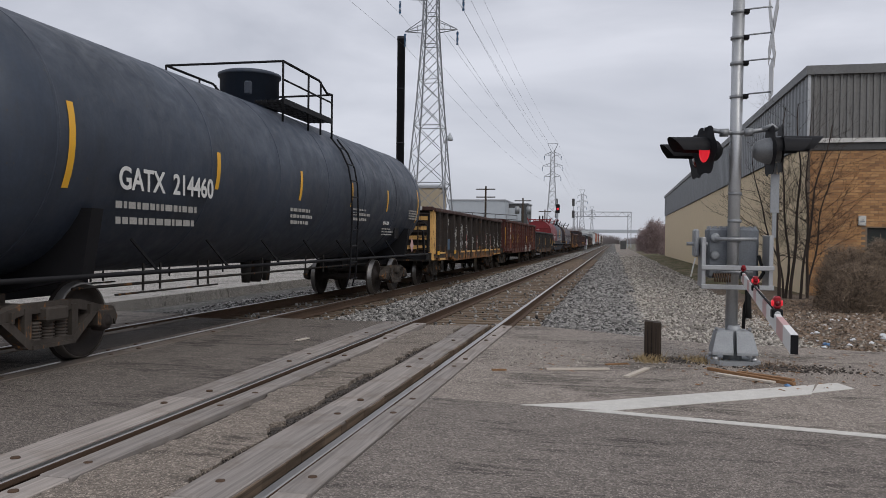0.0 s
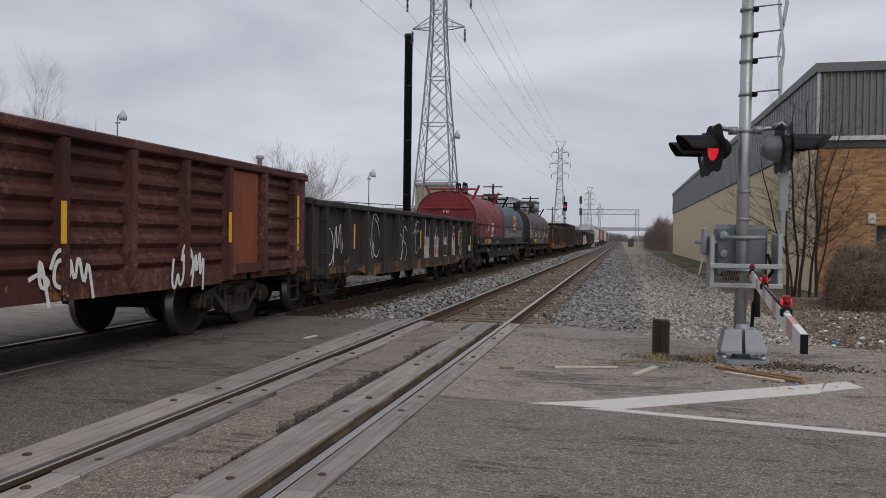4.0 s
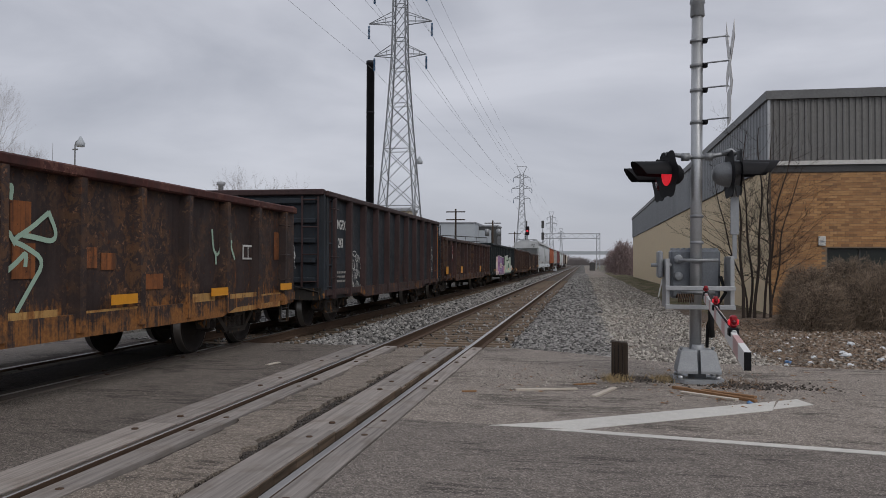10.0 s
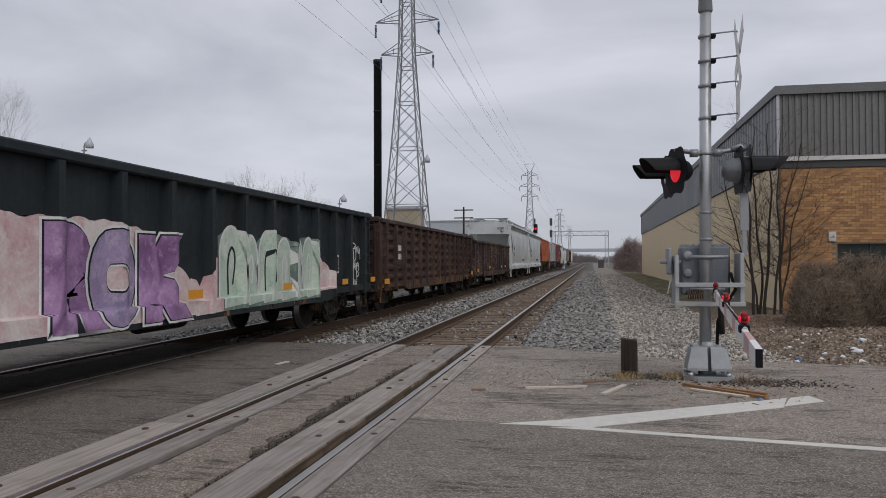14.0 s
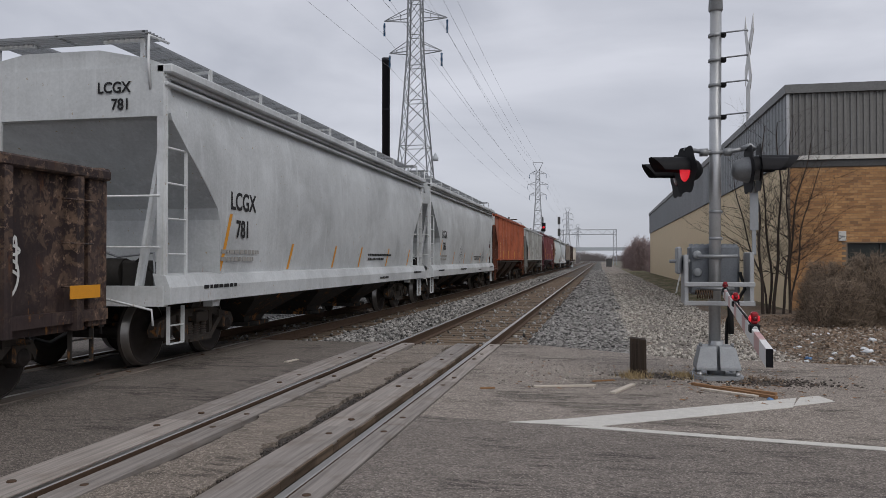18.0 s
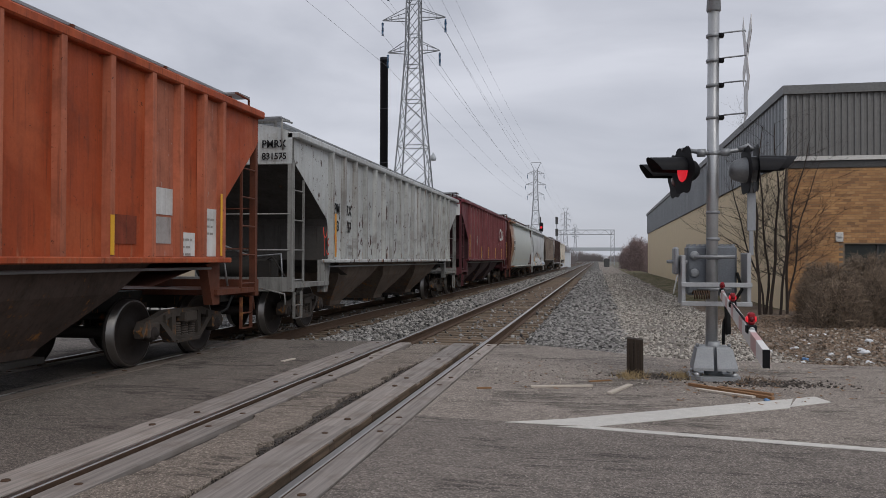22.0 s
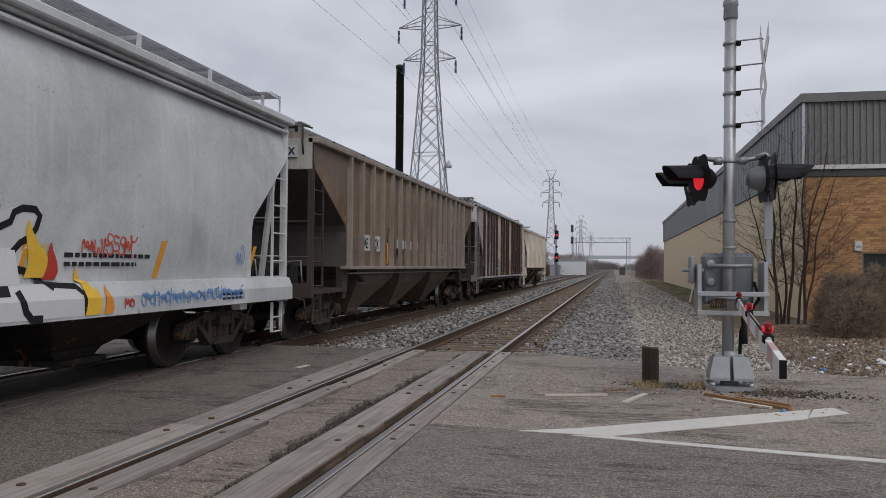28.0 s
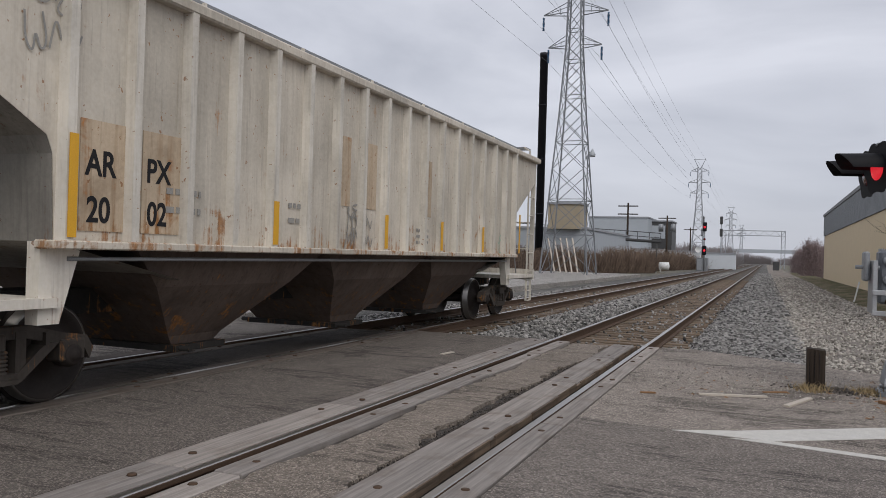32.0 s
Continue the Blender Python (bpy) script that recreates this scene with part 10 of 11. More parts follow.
graffiti(g, 22, 1.452, [(1.0, 0.8, 0.5, 0.7), (-h + 6.0, 0.9, 0.6, 0.8)], TAG, 0.02, 3)
graffiti(g, 23, 1.452, [(h - 2.0, 1.1, 0.6, 0.7)], TAG, 0.02, 3)

# two grey-white smooth-sided hoppers
m12 = weathered("pale_grey_hopper_paint", (0.50, 0.52, 0.53), (0.33, 0.34, 0.34), (0.45, 0.36, 0.22), 0.12, 0.02, 0.45, bloom=0.0, soot=0.15)
m12s = weathered("white_hopper_sill_paint", (0.62, 0.64, 0.65), (0.40, 0.38, 0.36), (0.40, 0.28, 0.18), 0.3, 0.05, 0.45)
def roof_lines(car, h, z, mat):
    for k in range(3):
        b = bmesh.new()
        rbox(b, 1.44 - 0.0, 1.53 - 0.02 * k, -h + 0.05, h - 0.05, z - 0.05 + 0.10 * k - 0.2, z - 0.2 + 0.10 * k, 0.012)
        part("roof_bead", b, mat, car)

for (f, e, num, tags) in ((206.31, 221.4, "781", 0), (222.54, 237.79, "786", 1)):
    L = e - f
    g = hopper(L, 1.22, 3.95, m12, "clean pale grey covered hopper car with a white sill", 0, None, M_UNDER, 3, m12, 0.10, (0.87, 1.28), m12, m12s, 0.9)
    h = couple(g, f, e)
    roof_lines(g, h, 3.95, m12)
    side_text(g, "LCGX", 0.37, 1.541, -h + 1.80, 2.22, M_LETTERD, 0.9)
    side_text(g, num, 0.37, 1.526, -h + 2.02, 1.80, M_LETTERD, 0.85)
    side_text(g, "LCGX", 0.20, 0.55, -h + 0.005, 3.62, M_LETTERD, 0.9, face="end")
    side_text(g, num, 0.20, 0.75, -h + 0.005, 3.40, M_LETTERD, 0.9, face="end")
    slant_tape(g, [(-h + 1.62, 1.29)], 0.85, 0.09, 0.22)
    slant_tape(g, [(-h + 4.2, 1.29), (-h + 6.6, 1.29), (0.9, 1.29), (3.3, 1.29), (5.6, 1.29)], 0.45)
    bars(g, 1.488, -h + 1.6, 1.55, [1.3, 1.1], M_FADED, 0.06, 0.05)
    bars(g, 1.488, 1.6, 1.55, [2.1, 1.4], M_LETTERD, 0.05, 0.05)
    bars(g, 1.595, -h + 0.9, 1.06, [1.0], M_LETTERD, 0.05, 0.05)
    bars(g, 1.595, 2.3, 0.98, [0.8], M_LETTERD, 0.05, 0.05)
    bars(g, 1.595, h - 1.6, 1.06, [1.0], M_LETTERD, 0.05, 0.05)
    if tags:
        rnd = random.Random(24)
        for y, z, w_, hh in ((-2.35, 1.36, 0.75, 0.7), (3.75, 1.36, 0.7, 0.4)):
            b = bmesh.new()
            swirl(b, rnd, 0, y, z, w_, hh, 0.012, 2)
            painted(g, b, TAGK, SMOOTH)
        side_text(g, "NOTE: THIS CAR HAS THREE COMPARTMENTS", 0.085, 1.597, -2.45, 1.05, M_LETTERD, 0.8)

# orange ribbed hopper
m14 = weathered("faded_orange_hopper_paint", (0.36, 0.072, 0.027), (0.17, 0.045, 0.026), (0.15, 0.045, 0.025), 0.6, 0.25, 0.5, patch=(0.39, 0.092, 0.037), bloom=0.3, sill=1.4, bleed=((0.20, 0.07, 0.035), (0.50, 0.22, 0.13)))
m14p = weathered("chalky_pink_orange_paint", (0.42, 0.150, 0.092), (0.20, 0.065, 0.045), (0.50, 0.33, 0.28), 0.65, 0.2, 0.6, bloom=0.5, sill=1.4, bleed=((0.40, 0.24, 0.20), (0.55, 0.45, 0.42)))
m14d = weathered("dull_red_brown_panel", (0.24, 0.058, 0.032), (0.10, 0.035, 0.025), (0.15, 0.045, 0.025), 0.6, 0.3, 0.55, bloom=0.3, sill=1.4)
m14u = weathered("brown_black_hopper_bottom", (0.085, 0.062, 0.052), (0.03, 0.025, 0.02), (0.12, 0.07, 0.05), 0.5, 0.3, 0.7)
M_WPATCH = weathered("white_paint_patch", (0.60, 0.61, 0.60), (0.4, 0.36, 0.33), (0.45, 0.25, 0.18), 0.25, 0.1, 0.55)
M_GPATCH = weathered("scuffed_grey_patch", (0.33, 0.31, 0.30), (0.16, 0.12, 0.10), (0.3, 0.14, 0.1), 0.6, 0.35, 0.6)
# lighter than the panels: the ribs' highlights are put into the colour
m14r = weathered("bleached_orange_rib", (0.43, 0.135, 0.075), (0.16, 0.06, 0.04), (0.14, 0.05, 0.03), 0.5, 0.3, 0.5)
RIB14 = (-6.75, -6.05, -5.31, -4.47, -3.72, -2.93, -2.13, -1.27, -0.39, 0.50, 1.38, 2.27, 3.16, 4.0, 4.85, 5.51, 6.15, 6.72)
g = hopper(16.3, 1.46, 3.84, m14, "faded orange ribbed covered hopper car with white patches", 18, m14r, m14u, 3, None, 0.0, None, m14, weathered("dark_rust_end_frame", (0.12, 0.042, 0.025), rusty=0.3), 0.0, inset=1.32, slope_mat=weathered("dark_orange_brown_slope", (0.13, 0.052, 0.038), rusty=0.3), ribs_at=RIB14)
h = couple(g, 238.84, 255.11)
for k, mm in ((0, m14p), (1, m14p), (2, m14p), (4, m14d), (7, m14d), (10, m14d), (14, m14p), (16, m14p)):
    placard(g, 1.5005, RIB14[k] + 0.055, 1.485, RIB14[k + 1] - RIB14[k] - 0.11, 2.24, mm, "side_panel")
b = bmesh.new()
prism(b, [(-6.82, 1.50), (-6.82, 3.72), (-h + 0.08, 3.72), (-h + 0.10, 3.36), (-h + 0.22, 3.24), (-h + 1.24, 2.34), (-h + 1.30, 2.15)], "x", 1.5005, 1.5065)
part("side_panel", b, m14p, g)
for y, z, w, hh, mm in ((-6.44, 1.56, 0.33, 0.32, M_WPATCH), (-5.78, 1.49, 0.40, 0.60, M_WPATCH), (-5.09, 1.49, 0.50, 0.60, M_WPATCH), (-4.31, 1.62, 0.55, 0.78, M_WPATCH), (-1.16, 1.49, 0.55, 0.24, M_WPATCH), (4.93, 2.02, 0.50, 0.34, M_WPATCH), (4.93, 1.65, 0.46, 0.34, M_GPATCH), (5.60, 1.49, 0.42, 0.32, M_WPATCH), (6.28, 1.49, 0.36, 0.68, M_WPATCH), (4.15, 1.63, 0.46, 0.34, m14d), (-3.44, 1.81, 0.42, 0.22, M_UNDER), (-4.63, 1.49, 0.10, 2.2, M_GPATCH)):
    placard(g, 1.508, y, z, w, hh, mm, "paint_patch")
placard(g, 1.508, -5.84, 2.14, 0.46, 0.56, M_WPATCH, "number_panel")
placard(g, 1.508, -5.10, 2.14, 0.46, 0.58, M_WPATCH, "number_panel")
side_text(g, "C M", 0.28, 1.517, -5.82, 2.44, M_LETTERD, 0.62)
side_text(g, "H X", 0.28, 1.517, -5.07, 2.44, M_LETTERD, 0.62)
side_text(g, "247", 0.28, 1.517, -5.82, 2.17, M_LETTERD, 0.72)
side_text(g, "573", 0.28, 1.517, -5.07, 2.17, M_LETTERD, 0.72)
for y, z, w in ((-6.40, 1.72, 0.24), (-5.72, 1.90, 0.28), (-5.04, 1.98, 0.38), (5.64, 1.70, 0.30), (6.31, 2.0, 0.26)):
    bars(g, 1.516, y, z, [w, w * 0.8, w * 0.9], M_FADED, 0.03, 0.07)
placard(g, 1.516, -5.74, 1.52, 0.28, 0.13, M_LETTERD, "lube_plate")
placard(g, 1.524, -5.70, 1.54, 0.20, 0.09, M_WPATCH, "lube_plate_field")
for y, mm in ((-4.87, M_GPATCH), (-4.05, m14p)):
    b = bmesh.new()
    ribbon(b, 1.516, smoothed([(y + 0.16 * math.sin(0.6 * k), 2.98 + 0.17 * math.cos(0.6 * k)) for k in range(9)]), 0.11)
    part("faded_emblem", b, mm, g)
b = bmesh.new()
box(b, 0.60, 1.48, -h + 0.0, -h + 0.018, 3.28, 3.74)
part("number_board", b, M_WPATCH, g)
side_text(g, "CMHX", 0.19, 0.84, -h - 0.006, 3.55, M_LETTERD, 0.95, face="end")
side_text(g, "247573", 0.19, 0.78, -h - 0.006, 3.33, M_LETTERD, 0.95, face="end")
b = bmesh.new()
box(b, 0.20, 1.05, -h + 1.235, -h + 1.25, 1.66, 2.08)
notice = part("notice_plate", b, M_WPATCH, g, "white notice plate with rows of small print")
b = bmesh.new()
for k in range(6):
    box(b, 0.30, 0.95 - 0.06 * (k % 3), -h + 1.228, -h + 1.234, 1.71 + 0.06 * k, 1.735 + 0.06 * k)
for line in loose_strokes(b):
    part("small_print", line, M_LETTERD, notice)
tape(g, [(-6.66, 1.5), (6.68, 1.5)], 1.59, M_YELLOW, 0.12, 0.9)
tape(g, [(-5.28, 1.5), (-2.9, 1.5), (0.52, 1.5), (3.98, 1.5)], 1.61, M_YELLOW, 0.07, 0.45)

# white ribbed hopper with rust blisters
m15 = weathered("blistered_white_hopper_paint", (0.46, 0.48, 0.48), (0.26, 0.22, 0.18), (0.055, 0.026, 0.020), 0.45, 0.05, 0.5, spots=0.105, soot=0.2, sill=1.44)
m15u = weathered("grimy_tan_hopper_bottom", (0.17, 0.135, 0.11), (0.04, 0.03, 0.026), (0.12, 0.07, 0.04), 0.4, 0.3, 0.7)
m15g = weathered("grey_grimy_end_frame", (0.24, 0.24, 0.23), (0.05, 0.045, 0.04), (0.12, 0.07, 0.05), 0.6, 0.3, 0.6)
m15r = weathered("rust_edged_white_rib", (0.40, 0.41, 0.40), (0.16, 0.11, 0.085), (0.11, 0.05, 0.035), 0.7, 0.42, 0.55)
# the shadow on the end slope is put into its dark grey colour
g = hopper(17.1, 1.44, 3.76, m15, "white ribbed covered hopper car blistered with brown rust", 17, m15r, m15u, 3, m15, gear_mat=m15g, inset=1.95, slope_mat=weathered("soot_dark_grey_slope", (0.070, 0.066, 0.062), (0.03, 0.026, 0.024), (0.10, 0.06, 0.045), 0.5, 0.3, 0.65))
h = couple(g, 256.58, 273.68)
side_text(g, "PM", 0.32, 1.512, -h + 2.31, 2.42, M_LETTERD, 0.85)
side_text(g, "RX", 0.32, 1.512, -h + 3.12, 2.42, M_LETTERD, 0.85)
side_text(g, "83", 0.32, 1.512, -h + 2.34, 2.05, M_LETTERD, 0.85)
side_text(g, "157", 0.32, 1.512, -h + 3.10, 2.05, M_LETTERD, 0.75)
side_text(g, "5", 0.34, 1.512, -h + 3.85, 2.05, M_LETTERD, 0.75)
side_text(g, "PMRX", 0.19, 0.90, -h - 0.006, 3.50, M_LETTERD, 0.95, face="end")
side_text(g, "831575", 0.17, 0.90, -h - 0.006, 3.28, M_LETTERD, 0.95, face="end")
tape(g, [(-h + 2.1, 1.5)], 1.612, M_ORANGE, 0.09, 0.9)
tape(g, [(-h + 5.3, 1.6), (-0.6, 1.6), (2.6, 1.6)], 1.512, M_ORANGE, 0.09, 0.45)
graffiti(g, 25, 1.514, [(-h + 1.62, 1.62, 0.75, 0.35)], TAGR, 0.022, 2)
bars(g, 1.512, -h + 3.3, 1.7, [0.6, 0.6], M_FADED, 0.07, 0.08)
graffiti(g, 26, 1.512, [(0.6, 2.2, 0.5, 0.8), (3.8, 2.0, 0.4, 0.7)], TAGK, 0.012, 2)

# maroon ribbed hopper with a white emblem
m16 = weathered("maroon_hopper_paint", (0.158, 0.038, 0.047), (0.095, 0.036, 0.038), (0.32, 0.22, 0.23), 0.4, 0.10, 0.5, bloom=0.45, sill=1.30, bleed=((0.42, 0.32, 0.34), (0.62, 0.55, 0.58)))
m16p = weathered("bleached_maroon_paint", (0.27, 0.13, 0.13), (0.14, 0.06, 0.06), (0.2, 0.1, 0.1), 0.4, 0.2, 0.55)
# rib highlights painted in as a lighter maroon
m16r = weathered("bleached_maroon_rib", (0.205, 0.070, 0.075), (0.11, 0.04, 0.042), (0.32, 0.22, 0.22), 0.4, 0.2, 0.5, bloom=0.0)
m16u = weathered("maroon_black_hopper_bottom", (0.095, 0.070, 0.078), (0.03, 0.022, 0.02), (0.09, 0.045, 0.03), 0.4, 0.25, 0.7)
g = hopper(16.5, 1.46, 3.90, m16, "maroon ribbed covered hopper car with a white line emblem", 16, m16r, m16u, 3, gear_mat=weathered("dark_maroon_end_frame", (0.085, 0.026, 0.032), rusty=0.25), inset=1.7, slope_mat=weathered("dark_maroon_slope", (0.055, 0.024, 0.028), rusty=0.2))
h = couple(g, 274.92, 291.4)
for k in range(3):
    placard(g, 1.504, -h + 1.85 + 0.87 * k, 1.50, 0.70, 2.2, m16p, "bleached_panel")
placard(g, 1.509, -h + 2.62, 2.02, 0.5, 0.85, M_WPATCH, "number_panel")
placard(g, 1.509, -h + 3.45, 2.02, 0.5, 0.85, M_WPATCH, "number_panel")
side_text(g, "CM", 0.29, 1.518, -h + 2.64, 2.55, M_LETTERD, 0.75)
side_text(g, "HX", 0.29, 1.518, -h + 3.5, 2.55, M_LETTERD, 0.75)
side_text(g, "247", 0.29, 1.518, -h + 2.63, 2.12, M_LETTERD, 0.75)
side_text(g, "560", 0.29, 1.518, -h + 3.46, 2.12, M_LETTERD, 0.75)
placard(g, 1.506, -h + 4.25, 2.12, 0.55, 0.42, M_WPATCH, "paint_patch")
b = bmesh.new()
box(b, 0.48, 1.42, -h + 0.0, -h + 0.018, 3.26, 3.72)
part("number_board", b, M_WPATCH, g)
side_text(g, "CMHX", 0.19, 0.70, -h - 0.006, 3.53, M_LETTERD, 0.95, face="end")
side_text(g, "247560", 0.19, 0.66, -h - 0.006, 3.31, M_LETTERD, 0.95, face="end")
placard(g, 1.504, 5.32, 1.50, 0.62, 2.25, m16p, "bleached_panel")
placard(g, 1.504, 6.22, 1.50, 0.62, 1.5, m16p, "bleached_panel")
emblem = [(4.28, 2.98), (4.22, 3.06), (4.12, 3.08), (3.78, 3.08), (3.68, 3.06), (3.63, 2.98), (3.63, 2.66), (3.68, 2.58), (3.78, 2.55), (4.25, 2.55), (4.36, 2.58), (4.42, 2.66), (4.44, 2.90), (4.50, 3.02), (4.60, 3.02), (4.68, 2.92), (4.86, 2.66), (4.96, 2.60), (5.05, 2.68), (5.08, 2.90), (5.08, 3.10)]
b = bmesh.new()
ribbon(b, 1.622, emblem, 0.15)
part("emblem", b, M_LETTER, g, "white looping line emblem")
bars(g, 1.508, 3.52, 2.22, [0.8], M_LETTER, 0.17, 0.1)
bars(g, 1.508, 4.5, 2.24, [0.75], M_LETTER, 0.17, 0.1)
tape(g, [(-h + 1.42, 1.55), (h - 1.4, 1.55)], 1.615, M_YELLOW, 0.09, 0.95)
tape(g, [(-h + 4.9, 1.5), (-0.9, 1.5), (1.7, 1.5), (4.35, 1.5)], 1.615, M_YELLOW, 0.10, 0.55)
for y in (-2.4, -0.4, 1.9, 4.4, 5.3):
    bars(g, 1.506, y, 1.75, [0.5, 0.5, 0.5], M_FADED, 0.04, 0.04)

# rounded white hopper with a rusty leading end
def round_paint():
    m = bpy.data.materials.new("white_paint_rusting_at_one_end")
    nt, bsdf = nodes_of(m)
    tc = nt.nodes.new("ShaderNodeTexCoord")
    sp = nt.nodes.new("ShaderNodeSeparateXYZ")
    nt.links.new(tc.outputs["Object"], sp.inputs[0])
    v = tc.outputs["Object"]
    n1, n2 = noise_node(nt, v, 1.1, 7.0, 0.65, 0.5), noise_node(nt, v, 5.0, 8.0, 0.7)
    base = mix_node(nt, n1, (0.46, 0.50, 0.48), (0.56, 0.59, 0.57))
    mr = nt.nodes.new("ShaderNodeMapRange")
    mr.inputs["From Min"].default_value, mr.inputs["From Max"].default_value = -4.6, -6.6
    mr.inputs["To Min"].default_value, mr.inputs["To Max"].default_value = 0.0, 0.42
    nt.links.new(sp.outputs["Y"], mr.inputs["Value"])
    ad = nt.nodes.new("ShaderNodeMath")
    nt.links.new(mr.outputs[0], ad.inputs[0])
    nt.links.new(n1, ad.inputs[1])
    rust = mix_node(nt, n2, (0.10, 0.035, 0.022), (0.42, 0.19, 0.07))
    c = mix_node(nt, ramp_node(nt, ad.outputs[0], 0.66, 0.82), base, rust)
    nt.links.new(c, bsdf.inputs["Base Color"])
    bsdf.inputs["Roughness"].default_value = 0.5
    bump(nt, bsdf, n2, 0.1, 0.01)
    return m

m17 = round_paint()
m17e = weathered("rusty_red_brown_end", (0.10, 0.035, 0.028), (0.05, 0.025, 0.02), (0.30, 0.26, 0.22), 0.4, 0.2, 0.6)
g = hopper(16.4, 1.02, 3.92, m17, "rounded white covered hopper car with one rust-eaten end", 0, None, M_UNDER, 4, m17, 0.0, None, m17e, m17e, 0.6, True)
h = couple(g, 292.91, 309.34)
placard(g, 1.58, -h + 2.02, 2.40, 0.95, 0.34, M_WPATCH, "number_board")
placard(g, 1.58, -h + 1.95, 2.0, 0.95, 0.34, M_WPATCH, "number_board")
side_text(g, "PMRX", 0.32, 1.588, -h + 2.07, 2.45, M_LETTERD, 0.85)
side_text(g, "81718", 0.32, 1.588, -h + 1.99, 2.05, M_LETTERD, 0.85)
tape(g, [(-h + 4.2, 1.4), (-h + 7.0, 1.4), (2.0, 1.4), (5.0, 1.4)], 1.50, M_YELLOW, 0.6, 0.03)

# smooth white hopper with flames
m18 = m12
g = hopper(14.9, 1.22, 3.95, m18, "pale grey covered hopper car with outlined letters and painted flames", 0, None, M_UNDER, 3, m12, 0.10, (0.87, 1.28), m12, m12s, 0.9)
h = couple(g, 310.5, 325.32)
roof_lines(g, h, 3.95, m12)
white18 = simple("fresh_white_spray", (0.60, 0.61, 0.61), 0.6, 0, 0.08, 5.0, 0.0)
for pts in (((-4.36, 0.92), (-4.36, 1.4), (-4.1, 1.68), (-3.55, 1.9), (-3.25, 2.03), (-2.5, 1.98), (-2.56, 1.7), (-2.85, 1.42), (-2.7, 1.2), (-2.85, 0.92)), ((-2.66, 0.94), (-2.6, 1.85), (-1.66, 1.86), (-1.66, 0.94)), ((-1.6, 0.94), (-1.5, 1.97), (-0.78, 1.97), (-0.86, 1.72), (-0.3, 1.5), (-0.3, 0.94)), ((-0.28, 0.92), (-0.26, 1.5), (0.25, 1.76), (1.0, 1.98), (1.39, 1.98), (1.32, 1.72), (1.05, 1.45), (1.15, 1.27), (1.95, 1.24), (1.97, 0.92))):
    painted(g, patchy(pts), white18, SMOOTH, "graffiti", "white filled sprayed letter", 0.003)
for wd, pts in ((0.12, ((-4.45, 0.95), (-4.36, 1.33), (-4.1, 1.66), (-3.54, 1.91), (-3.28, 1.95), (-3.2, 2.03), (-2.5, 1.98), (-2.54, 1.74), (-2.72, 1.68), (-2.86, 1.42))), (0.07, ((-2.86, 1.42), (-3.1, 1.47), (-3.9, 1.46))), (0.06, ((-4.36, 1.33), (-3.9, 1.18), (-3.1, 1.14), (-2.85, 1.3), (-2.75, 1.1), (-2.9, 0.9))),
                (0.07, ((-2.56, 1.84), (-1.66, 1.86), (-1.68, 1.6), (-1.9, 1.48), (-2.05, 1.3), (-2.0, 1.05), (-1.85, 0.92))), (0.08, ((-2.66, 1.36), (-2.7, 1.1), (-2.5, 0.94), (-1.85, 0.94))), (0.09, ((-1.5, 1.6), (-1.49, 1.98), (-0.78, 1.97), (-0.84, 1.75), (-0.45, 1.62), (-0.38, 1.35), (-0.5, 1.1))), (0.06, ((-1.6, 1.42), (-1.1, 1.5), (-0.6, 1.45), (-0.62, 1.3), (-1.35, 1.3))),
                (0.07, ((-0.2, 1.4), (0.1, 1.62), (0.5, 1.75), (0.98, 1.8), (1.05, 1.98), (1.39, 1.98), (1.32, 1.74), (1.08, 1.62), (1.0, 1.42), (1.3, 1.38), (1.55, 1.22))), (0.06, ((-0.2, 1.4), (-0.1, 1.12), (0.2, 0.98))), (0.10, ((0.45, 1.38), (0.85, 1.4), (0.9, 1.52), (0.45, 1.5))), (0.10, ((0.55, 1.2), (0.95, 1.2))), (0.08, ((1.05, 1.2), (1.15, 0.93), (1.35, 0.92))), (0.06, ((1.55, 1.25), (1.98, 1.22), (2.0, 0.92)))):
    b = bmesh.new()
    ribbon(b, 0, smoothed([tuple(p) for p in pts], 1), wd)
    painted(g, b, TAGK, SMOOTH, "graffiti", "black outline of a sprayed letter", 0.006)
for k, (y, z, sc, mm) in enumerate(((-4.95, 1.27, 0.5, TAGR), (-4.62, 1.27, 0.55, TAGY), (-2.46, 1.84, 0.26, TAGR), (-2.27, 1.84, 0.32, TAGY), (-1.8, 1.86, 0.28, TAGR), (-0.52, 1.74, 0.26, TAGR), (-0.36, 1.72, 0.32, TAGY), (1.35, 1.32, 0.56, TAGY), (1.56, 1.30, 0.38, TAGR), (2.08, 0.92, 0.5, TAGY), (2.34, 0.92, 0.32, TAGO), (-0.95, 0.93, 0.32, TAGO), (-0.78, 0.93, 0.30, TAGR), (-5.2, 0.92, 0.5, TAGY))):
    b = bmesh.new()
    tongue(b, y, z, sc, 0.12 * (-1) ** k, 0.42)
    tongue(b, y + 0.16 * sc, z, sc * 0.62, 0.2, 0.36)
    painted(g, b, mm, SMOOTH, "painted_flame", "", 0.009 + 0.001 * (k % 3))
graffiti(g, 28, 1.502, [(2.02, 1.60, 0.95, 0.17)], TAGR, 0.012, 2)
graffiti(g, 29, 1.598, [(2.66, 0.96, 0.18, 0.13)], TAGR, 0.010, 2)
graffiti(g, 31, 1.598, [(2.98, 0.99, 2.6, 0.14)], TAGB, 0.010, 2)
graffiti(g, 32, 1.52, [(5.5, 1.45, 0.22, 0.36)], TAGB, 0.010, 2)
